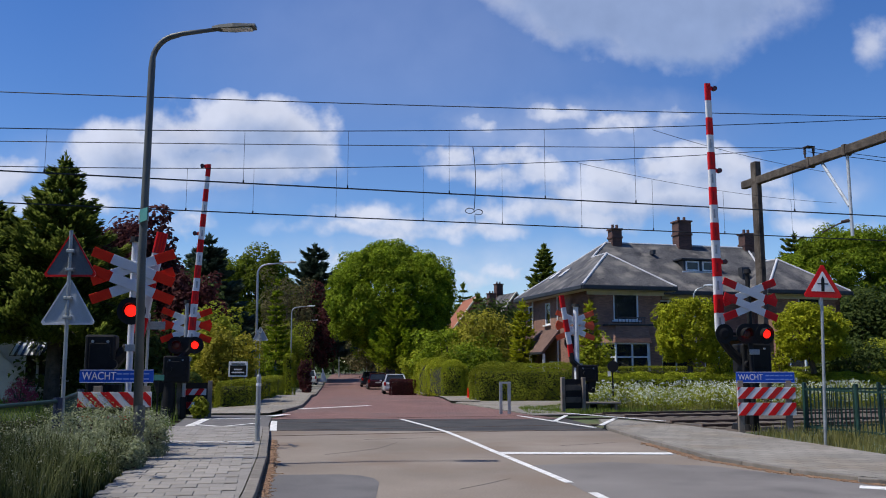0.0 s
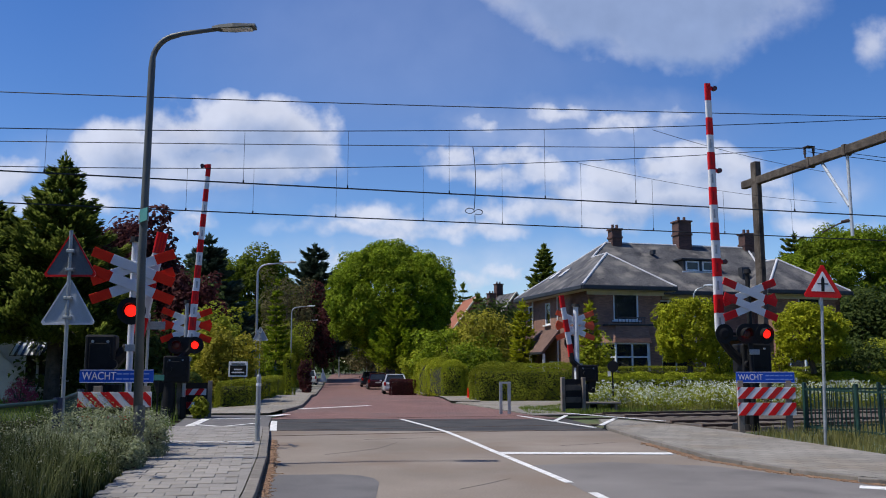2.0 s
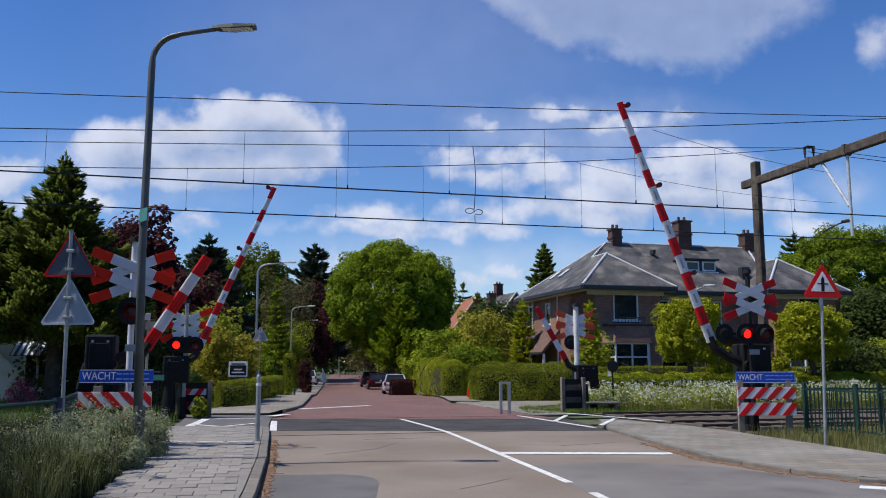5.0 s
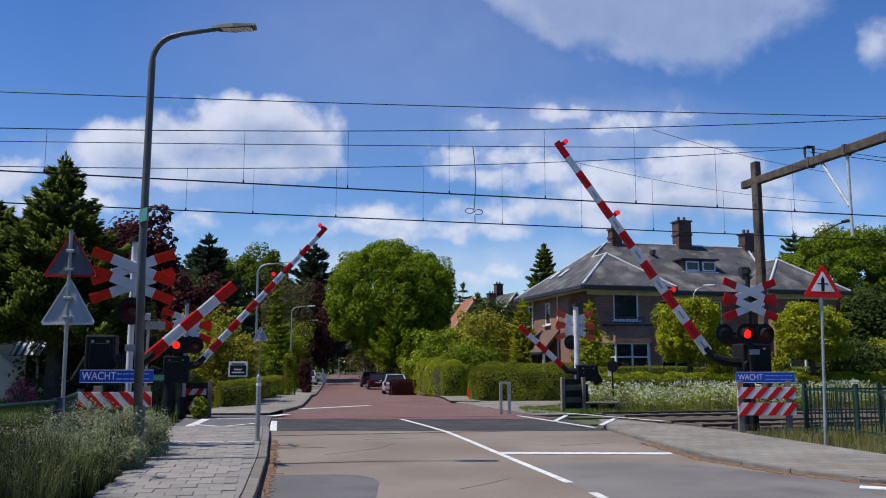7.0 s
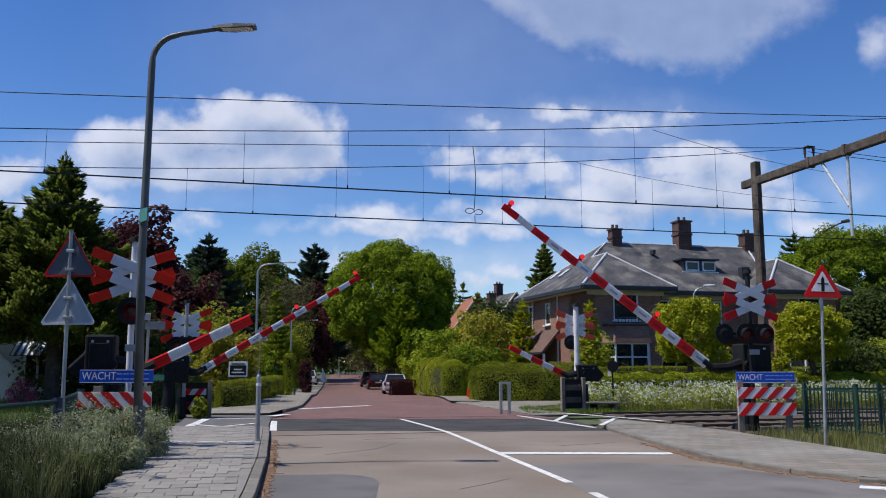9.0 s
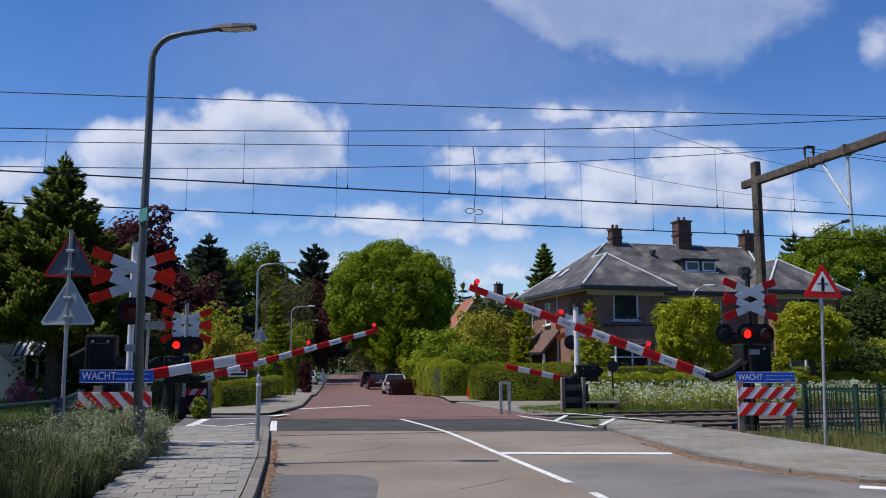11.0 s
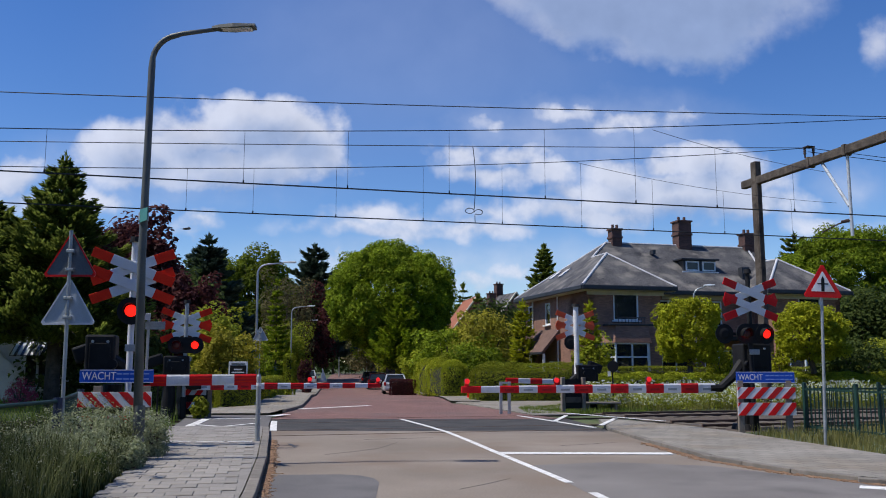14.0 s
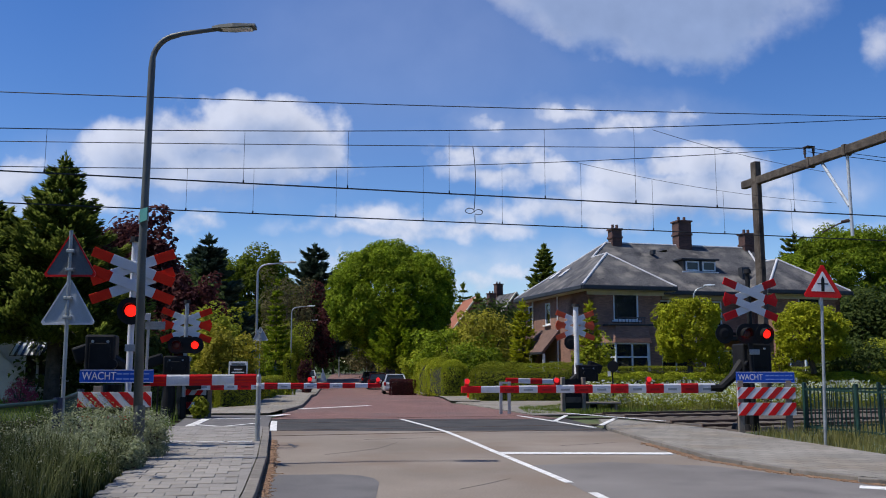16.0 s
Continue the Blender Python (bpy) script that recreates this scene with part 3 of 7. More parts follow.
# ---- level crossing barriers ----
def blade(bm_w, bm_r, cx, cz, y, up, half=0.73, width=0.175, split=0.385):
    m = pose(cx, y, cz, 0, -up, 0)
    box(bm_w, (cx, y, cz), (2 * split, 0.02, width), 0, 0, -up, 0.004)
    for sgn, b in zip((-1, 1), bm_r):
        box(b, m @ Vector((sgn * (split + half) / 2, 0, 0)), (half - split - 0.001, 0.022, width), 0, 0, -up, 0.004)


def cross_thing(r, x, zs, y, red, white, ang=21):
    for i, z in enumerate(zs):
        for j, up in enumerate((ang, -ang)):
            w, rd = B(), (B(), B())
            blade(w, rd, x, z, y - 0.025 * j, up)
            cb = part("cross_blade", w, white, r, "white cross blade with red ends")
            for e in rd:
                part("red_end", e, red, cb)


def lens_mesh():
    """A shallow lens: one face lit, the other dark."""
    b = B()
    rings = []
    for y, rad in ((-0.03, 0.05), (-0.018, 0.09), (0, 0.105), (0.018, 0.09), (0.03, 0.05)):
        rings.append([b.verts.new((rad * math.cos(2 * math.pi * j / 20), y, rad * math.sin(2 * math.pi * j / 20))) for j in range(20)])
    for k, (p, q) in enumerate(zip(rings, rings[1:])):
        for j in range(20):
            f = b.faces.new((p[j], p[(j + 1) % 20], q[(j + 1) % 20], q[j]))
            f.material_index = 0 if k < 2 else 1
    b.faces.new(rings[0])
    b.faces.new(rings[-1][::-1]).material_index = 1
    me = bpy.data.meshes.new("lens")
    bmesh.ops.recalc_face_normals(b, faces=b.faces)
    b.to_mesh(me)
    b.free()
    me.materials.append(M_LIT)
    me.materials.append(M_DARKLENS)
    return me


LENS = lens_mesh()
FLASH = []


def signal_head(r, x, y, z, phase, size=0.24):
    """Round black backboard, hood and a flashing red lens that faces the camera side."""
    b = B()
    rod(b, (x, y + 0.02, z), (x, y + 0.05, z), size, size, 28)
    head = part("backboard", b, M_BLACK, r, "round black lamp backboard")
    b = B()
    n = 14
    ri, ro = 0.125, 0.14
    rows = []
    for j in range(n + 1):
        a = radians(-20) + radians(220) * j / n
        ln = 0.2 - 0.12 * abs(j / n - 0.5) * 2
        rows.append([b.verts.new((x + rr * math.cos(a), yy, z + rr * math.sin(a))) for rr, yy in ((ri, y + 0.02), (ri, y - ln), (ro, y - ln), (ro, y + 0.02))])
    for p, q in zip(rows, rows[1:]):
        for j in range(4):
            b.faces.new((p[j], p[(j + 1) % 4], q[(j + 1) % 4], q[j]))
    part("hood", b, M_BLACK, head)
    rod_b = rod(B(), (x, y + 0.05, z), (x, y + 0.2, z), 0.12, 0.09, 16)
    part("lamp_case", rod_b, M_BLACK, head)
    ln = new("lens", LENS)
    ln.parent = r
    tagged(ln, "flashing red signal lens")
    FLASH.append((ln, (x, y - 0.035, z), phase))


BOOMS = []
BOOM_LAMPS = []


def boom_part(r, zp, L, off, s, start, thick0, thick1, band, lamps, rows, first_red=False):
    """A tapering boom on its pivot: a white tube, red bands, lamps; it swings about the pivot."""
    b = B()
    prof = lambda x: thick0 + (thick1 - thick0) * (x - start) / (L - start)
    n = max(2, round((L - start) / band))
    xs_ = [start + (L - start) * i / n for i in range(n + 1)]
    b = B()
    for i in range(n):
        x0, x1 = xs_[i], xs_[i + 1]
        ring = []
        for x in (x0, x1):
            h = prof(x) / 2
            ring.append([b.verts.new((x, y * h * 0.45, -off + z * h)) for y, z in ((-1, -0.7), (-0.7, -1), (0.7, -1), (1, -0.7), (1, 0.7), (0.7, 1), (-0.7, 1), (-1, 0.7))])
        for j in range(8):
            b.faces.new((ring[0][j], ring[0][(j + 1) % 8], ring[1][(j + 1) % 8], ring[1][j]))
    bmesh.ops.remove_doubles(b, verts=b.verts, dist=0.0005)
    bo = part("boom", b, M_WHITE, r, "red and white striped barrier boom")
    for i in range(n):
        if (i % 2 == 0) == first_red or i == n - 1:
            x0, x1 = xs_[i], xs_[i + 1]
            bb = B()
            ring = []
            for x in (x0, x1):
                h = prof(x) / 2 + 0.003
                ring.append([bb.verts.new((x, y * h * 0.47, -off + z * h)) for y, z in ((-1, -0.7), (-0.7, -1), (0.7, -1), (1, -0.7), (1, 0.7), (0.7, 1), (-0.7, 1), (-1, 0.7))])
            for j in range(8):
                bb.faces.new((ring[0][j], ring[0][(j + 1) % 8], ring[1][(j + 1) % 8], ring[1][j]))
            bb.faces.new(ring[0])
            bb.faces.new(ring[1][::-1])
            part("red_band", bb, M_RED, bo)
        if L > 4 and i < n - 2:
            h = prof((xs_[i] + xs_[i + 1]) / 2)
            red = (i % 2 == 0) == first_red
            part("reflector_strip", box(B(), ((xs_[i] + xs_[i + 1]) / 2, -s * h * 0.24, -off - h * 0.08), ((xs_[i + 1] - xs_[i]) * 0.5, 0.008, h * 0.26), bevel=0.003), M_DEEPRED if red else M_STEEL, bo)
        if L < 4:
            for dz in (-0.18, 0.12):
                h = prof((xs_[i] + xs_[i + 1]) / 2)
                part("boom_rib", box(B(), ((xs_[i] + xs_[i + 1]) / 2, -h * 0.23, -off + dz * h), (xs_[i + 1] - xs_[i] - 0.02, 0.012, h * 0.1)), M_WHITE if not ((i % 2 == 0) == first_red or i == n - 1) else M_ORANGE, bo)
    # carrying arm from the pivot to the boom
    a = B()
    tube(a, [(-0.1, 0, 0.12), (0.05, 0, 0.0), (0.3, 0, -off * 0.55), (start - 0.15, 0, -off), (start + 0.12, 0, -off)], [0.11, 0.13, 0.11, 0.1, 0.09], 8)
    part("boom_arm", a, M_BLACK, bo, "black curved boom arm")
    c = B()
    box(c, (-0.42, 0, 0.22), (0.5, 0.2, 0.3), ry=-20, bevel=0.04)
    part("counterweight", c, M_BLACK, bo)
    for x in lamps:
        h = prof(x) / 2
        lb = B()
        rod(lb, (0, -0.045, 0), (0, 0.045, 0), 0.06, 0.06, 16)
        for fc in lb.faces:
            fc.material_index = 1 if fc.calc_center_median().y * s > -0.03 else 0
        lamp = part("boom_lamp", lb, (M_BOOMLAMP, M_DARKLENS), bo, "small red boom lamp")
        BOOM_LAMPS.append((lamp, (x, 0, -off + h + 0.11)))
        part("lamp_bracket", box(B(), (x, 0, -off + h + 0.02), (0.1, 0.05, 0.07), bevel=0.01), M_RED, bo)
    BOOMS.append((bo, zp, s, rows))
    return bo


def striped_board(r, x0, x1, y, z0, z1, n, slant, name="striped_board"):
    b = box(B(), ((x0 + x1) / 2, y, (z0 + z1) / 2), (x1 - x0, 0.03, z1 - z0), bevel=0.004)
    bd = part(name, b, M_GREYWHITE, r, "red and white slanted warning stripes")
    w = (x1 - x0) / n
    for i in range(-1, n + 1):
        a0, a1 = x0 + i * w, x0 + (i + 0.5) * w
        q = [(a0, z0), (a1, z0), (a1 + slant, z1), (a0 + slant, z1)]
        # clip the slanted stripe to the board
        def clip(poly, k, lim, keep):
            out = []
            for p_, q_ in zip(poly, poly[1:] + poly[:1]):
                ip, iq = keep(p_[k], lim), keep(q_[k], lim)
                if ip:
                    out.append(p_)
                if ip != iq:
                    t = (lim - p_[k]) / (q_[k] - p_[k])
                    out.append((p_[0] + t * (q_[0] - p_[0]), p_[1] + t * (q_[1] - p_[1])))
            return out
        q = clip(q, 0, x0, lambda v, l: v >= l)
        q = clip(q, 0, x1, lambda v, l: v <= l) if q else q
        if len(q) > 2:
            part("red_stripe", plate(B(), q, y - 0.021, y - 0.015), M_RED, bd)
    return bd


def text_mesh(words, size, material, name="lettering"):
    cu = bpy.data.curves.new(name, "FONT")
    cu.body, cu.size, cu.extrude, cu.align_x, cu.align_y = words, size, 0.002, "LEFT", "CENTER"
    tmp = bpy.data.objects.new(name, cu)
    scene.collection.objects.link(tmp)
    me = bpy.data.meshes.new_from_object(tmp.evaluated_get(bpy.context.evaluated_depsgraph_get()))
    bpy.data.objects.remove(tmp)
    me.materials.clear()
    me.materials.append(material)
    return me


def wait_sign(m, w, panels, legs, label, slant):
    """Blue warning board on two legs with striped boards under it; origin on the ground, x along the board."""
    r = root("warning_barrier", m, label, "warning sign", "warning boards")
    zt, hb = panels[0]
    b = box(B(), (w / 2, 0, zt), (w, 0.03, hb), bevel=0.006)
    bd = part("sign_board", b, M_BLUE, r, "blue warning board with white lettering")
    for dz, dx in ((hb / 2 - 0.008, 0), (-hb / 2 + 0.008, 0)):
        part("sign_edge", box(B(), (w / 2, -0.017, zt + dz), (w - 0.01, 0.004, 0.012)), M_GREYWHITE, bd)
    tx = new("lettering", text_mesh("WACHT", 0.18, M_WHITE))
    tx.parent = bd
    tx.matrix_basis = pose(0.04, -0.018, zt, 90, 0, 0) @ Matrix.Diagonal((0.82, 1.0, 1, 1))
    tagged(tx, "white lettering")
    for dz in (0.04, -0.045):
        x = w * 0.5
        while x < w - 0.08:
            ln = min(0.09, w - 0.05 - x)
            part("small_text_bar", box(B(), (x + ln / 2, -0.018, zt + dz), (ln, 0.003, 0.022)), M_PALEBLUE, bd)
            x += ln + 0.02
    for z0, z1 in panels[1:]:
        striped_board(r, 0.0, w - 0.01, -0.035, z0, z1, 4, slant)
    for x in legs:
        part("leg", box(B(), (x, 0.03, 0.5), (0.13, 0.1, 1.3), bevel=0.01), M_SLEEPER, r, "weathered concrete leg")
    return r


def barrier(name_label, X, Y, az, zp, L, off, s, cross, cross_y, heads, rows, thick, start, band, lamps, red, white, post_x, housing, first_red=False, bell=None, post_mat=None, post_r=0.055):
    r = root("level_crossing_barrier", pose(X, Y, 0, 0, 0, az), name_label, "barrier", "level crossing barriers")
    top = max(cross) + 0.45
    py = cross_y + (0.06 if cross_y < 0 else -0.08)
    part("post", rod(B(), (post_x, py, 0.6), (post_x, py, top), post_r, post_r, 14), post_mat or M_GREYWHITE, r, "upright signal post")
    part("post_cap", rod(B(), (post_x, py, top), (post_x, py, top + 0.1), post_r * 1.7, post_r * 1.4, 14), M_BLACK, r)
    cross_thing(r, post_x, cross, cross_y, red, white)
    for x, z, ph in heads:
        signal_head(r, x, py - 0.12, z, ph)
    if len(heads) > 1:
        hz, hx0, hx1 = heads[0][1], heads[0][0], heads[-1][0]
        part("lamp_board", box(B(), ((hx0 + hx1) / 2, py - 0.075, hz), (hx1 - hx0, 0.03, 0.46), bevel=0.01), M_BLACK, r)
    if heads:
        xs_ = [h[0] for h in heads] + [post_x]
        part("lamp_bracket", box(B(), ((min(xs_) + max(xs_)) / 2, py + 0.06, heads[0][1] - 0.02), (max(xs_) - min(xs_) + 0.1, 0.06, 0.08), bevel=0.01), M_BLACK, r)
    if bell:
        b = B()
        rod(b, (bell[0], py + 0.0, bell[1]), (bell[0], py + 0.1, bell[1]), bell[2], bell[2] * 0.8, 24)
        rod(b, (bell[0], py - 0.02, bell[1]), (bell[0], py, bell[1]), bell[2] * 0.35, bell[2] * 0.6, 20)
        part("signal_back", b, M_BLACK, r, "round black lamp seen from its back")
        part("bell_bracket", box(B(), ((bell[0] + post_x) / 2, py + 0.06, bell[1]), (abs(bell[0] - post_x), 0.05, 0.07)), M_BLACK, r)
    b = B()
    rod(b, (0, 0.0, 0), (0, 0.0, 0.12), 0.34, 0.3, 16)
    rod(b, (0, 0.0, 0.12), (0, 0.0, zp - 0.35), 0.2, 0.16, 16)
    part("pedestal", b, M_BLACK, r, "black iron pedestal")
    hx, hw, z0, z1 = housing
    b = box(B(), (hx, 0.08, (z0 + z1) / 2), (hw, 0.5, z1 - z0), bevel=0.04)
    hs = part("drive_housing", b, M_BLACK, r, "black drive housing")
    part("housing_lid", box(B(), (hx, -0.18, (z0 + z1) / 2), (hw * 0.7, 0.03, (z1 - z0) * 0.6), bevel=0.012), M_BLACK, hs)
    for dx in (-0.25, 0.25):
        part("housing_bolt", rod(B(), (hx + dx * hw, -0.2, z1 - 0.12), (hx + dx * hw, -0.17, z1 - 0.12), 0.025, 0.025, 8), M_STEEL, hs)
    part("pivot_shaft", rod(B(), (0, -0.28, zp), (0, 0.3, zp), 0.08, 0.08, 16), M_BLACK, r)
    part("post_foot", box(B(), (post_x, py, 0.3), (0.16, 0.16, 0.62), bevel=0.02), M_BLACK, r)
    part("service_plate", box(B(), (post_x + 0.05, py - 0.07, zp + 0.28), (0.26, 0.02, 0.12), bevel=0.006), M_STEEL, r)
    boom_part(r, zp, L, off, s, start, thick[0], thick[1], band, lamps, rows, first_red)
    return r


ROWS_NR = [(0, 89.5), (3.0, 89.5), (3.2, 88.8), (3.5, 86.5), (4, 80.0), (4.2, 77.4), (6.5, 57.7), (7, 53.2), (7.5, 48.9), (8, 44.6), (8.5, 40.4), (9, 36.0), (11.3, 16.6), (11.5, 15.0), (12, 10.8), (12.3, 8.9), (12.5, 7.5), (12.8, 5.2), (13, 4.0), (13.3, 2.5), (13.5, 1.5), (13.8, 0.0), (14.2, 0.0), (16, 0.0)]
ROWS_FL = [(0, 86.5), (3, 86.5), (3.2, 85.8), (3.5, 83.5), (4, 77.6), (4.2, 75.4), (6.3, 55.0), (6.5, 53.1), (7, 48.9), (7.5, 44.8), (8, 40.3), (8.5, 36.2), (9, 31.8), (9.2, 30.2), (11.3, 13.4), (11.5, 11.9), (12, 8.0), (12.3, 6.3), (12.5, 5.2), (12.8, 3.0), (13, 1.7), (13.3, 0.4), (13.6, 0.0), (16, 0.0)]
ROWS_NL = [(0, 80.0), (2.8, 79.8), (3, 79.0), (3.3, 75.3), (3.6, 72.2), (4, 67.9), (4.2, 65.8), (6.3, 48.5), (6.6, 45.9), (7, 42.6), (7.5, 38.5), (8, 34.4), (8.5, 30.2), (9, 26.2), (9.2, 24.8), (11.3, 8.0), (12, 3.4), (12.5, 1.3), (13, 0.5), (13.5, 0.4), (16, 0.4)]
ROWS_FR = [(0, 81.0), (2.8, 80.8), (3, 80.0), (3.5, 72.2), (4.2, 66.0), (7, 41.5), (9, 25.0), (11.5, 8.6), (12.3, 4.4), (13, 2.0), (13.5, 1.8), (16, 1.8)]
barrier("tall crossing barrier with double cross and long striped boom", 7.16, 20.4, 11.9, 1.517, 6.9, 0.56, -1, (3.2, 2.85), -0.42, [(-0.17, 2.22, "L"), (0.33, 2.22, "R")], ROWS_NR, (0.23, 0.14), 0.78, 0.437, (6.78, 4.7, 2.45), M_RED, M_GREYWHITE, 0.0, (0.28, 0.75, 1.3, 2.0), bell=(-0.66, 2.22, 0.23), post_mat=M_BLACK)
barrier("crossing barrier with double cross and short thick boom", -5.78, 15.03, 13.8, 1.51, 2.45, 0.29, 1, (3.2, 2.88), -0.3, [(0.28, 2.43, "A")], ROWS_NL, (0.195, 0.19), 0.5, 0.37, (), M_ORANGE, M_GREYWHITE, 0.28, (-0.22, 0.5, 1.3, 2.02), first_red=True)
barrier("crossing barrier on the far side with long thin striped boom", -7.67, 24.02, 13.2, 1.38, 5.97, 0.485, 1, (2.78, 2.45), 0.1, [(0.16, 2.05, "L"), (0.66, 2.05, "R")], ROWS_FL, (0.21, 0.13), 0.75, 0.379, (5.9, 3.9), M_ORANGE, M_WHITE, 0.4, (0.18, 0.7, 1.0, 1.75), post_mat=M_STEEL)
barrier("crossing barrier on the far side seen from behind", 4.7, 28.81, 13.8, 1.211, 2.7, 0.30, -1, (3.0, 2.65), 0.1, [], ROWS_FR, (0.18, 0.16), 0.62, 0.42, (), M_FADED, M_WHITE, -0.2, (0.12, 0.75, 0.95, 1.5), first_red=True, bell=(-0.4, 2.25, 0.24), post_mat=M_WHITE, post_r=0.09)

# warning boards in front of the near barriers
wait_sign(pose(6.6, 19.3, 0), 1.31, [(1.22, 0.25), (0.75, 1.0), (0.38, 0.66)], (0.08, 1.16), "blue warning board over two red and white striped boards", 0.24)
wait_sign(pose(-6.06, 14.3, 0, 0, 0, 5), 1.2, [(1.31, 0.22), (0.8, 1.05), (0.42, 0.66)], (0.3, 1.08), "blue warning board over striped boards, half hidden by tall grass", -0.24)


# ---- street furniture ----
def street_lamp(m, H, reach, head, label, material, r=0.06, clutter=False, bow=0.03):
    l = root("street_lamp", m, label, "street lamp", "street lamps")
    pts = [(0, 0, 0), (-bow, 0, H * 0.45), (-0.06, 0, H - 0.62)]
    pts += [(-0.06 + 0.4 * (1 - math.cos(radians(a))), 0, H - 0.55 + 0.45 * math.sin(radians(a))) for a in range(10, 81, 10)] + [(0.4, 0, H - 0.07), (reach, 0, H)]
    part("mast", tube(B(), pts, [r * 1.15, r, r * 0.85] + [r * 0.72] * 8 + [r * 0.62, r * 0.5], 14), material, l, smooth=True)
    b = B()
    prof = [(0.0, 0.05, 0.05), (0.12, 0.09, 0.075), (head * 0.5, 0.12, 0.09), (head, 0.1, 0.05)]
    prev = None
    for x, w, h in prof:
        ring = [b.verts.new((reach - 0.05 + x, y * w, H + 0.02 + x * 0.04 + z * h)) for y, z in ((-1, -0.4), (1, -0.4), (0.9, 0.3), (0.45, 0.6), (-0.45, 0.6), (-0.9, 0.3))]
        if prev:
            for j in range(6):
                b.faces.new((prev[j], prev[(j + 1) % 6], ring[(j + 1) % 6], ring[j]))
        else:
            b.faces.new(ring)
        prev = ring
    b.faces.new(prev[::-1])
    hd = part("lamp_head", b, M_MAST if clutter else M_ALU, l, "flat lamp head")
    part("diffuser", box(B(), (reach + head * 0.5, 0, H - 0.01 + head * 0.02), (head * 0.7, 0.14, 0.03), bevel=0.008), M_GREYWHITE, hd)
    part("base_sleeve", rod(B(), (0, 0, 0), (0, 0, 0.9), r * 1.45, r * 1.3, 14), material, l)
    return l


street_lamp(pose(-4.51, 12.8, 0.0), 6.75, 0.92, 0.68, "tall grey street lamp with curved arm beside the footpath", M_MAST, 0.062, True, 0.075)
sp = root("street_name_plate", pose(-4.62, 12.72, 3.74, 0, 0, -50), "small teal street name plate on the lamp mast", "street sign")
part("plate", box(B(), (0.17, 0, 0), (0.3, 0.015, 0.2), bevel=0.004), M_TEAL, sp)
part("strap", rod(B(), (0.0, 0.06, -0.06), (0.0, 0.06, 0.06), 0.075, 0.075, 14), M_STEEL, sp)
for x, y, rr in ((-8.95, 41, 1.2), (-12.78, 72, 1.3), (-14.75, 88, 1.2), (-14.2, 117, 1.2), (-10.6, 119, 1.2)):
    street_lamp(pose(x, y, land(y)), (6.42 if y < 80 else 6.06 if y < 100 else 4.9) - land(y), rr, 0.65, "slim pale street lamp with curved arm along the street", M_STEEL, 0.06)

street_lamp(pose(11.9, 40.0, 0), 5.2, 0.5, 0.5, "slim pale street lamp before the brick house", M_STEEL, 0.05)

b = root("bollard", pose(-3.46, 16.12, 0.1), "grey steel bollard at the footpath edge", "bollard")
part("tube", rod(B(), (0, 0, -0.1), (0, 0, 1.18), 0.045, 0.045, 14), M_STEEL, b)
part("band", rod(B(), (0, 0, 1.0), (0, 0, 1.06), 0.048, 0.048, 14), M_WHITE, b)
part("cap", rod(B(), (0, 0, 1.18), (0, 0, 1.22), 0.045, 0.03, 14), M_STEEL, b)

b = root("steel_hoop", pose(1.91, 26.5, 0, 0, 0, 5), "pair of grey steel posts joined by a rail", "cycle hoop")
for x in (-0.13, 0.13):
    part("post", box(B(), (x, 0, 0.49), (0.09, 0.09, 0.98), bevel=0.01), M_STEEL, b)
part("rail", box(B(), (0, 0, 0.95), (0.17, 0.05, 0.06)), M_STEEL, b)


def triangle(cx, top, side, up=True, corner=0.06):
    """Outline of a rounded warning triangle, in x and z."""
    h = side * 0.866
    base = [(cx, top), (cx + side / 2, top - h), (cx - side / 2, top - h)]
    mid = (cx, top - h * 0.63)
    out = []
    for i, p in enumerate(base):
        a, c = Vector(base[i - 1]), Vector(base[(i + 1) % 3])
        q = Vector(p)
        for d in (a, c):
            out.append(tuple(q + (d - q).normalized() * side * corner))
    return out


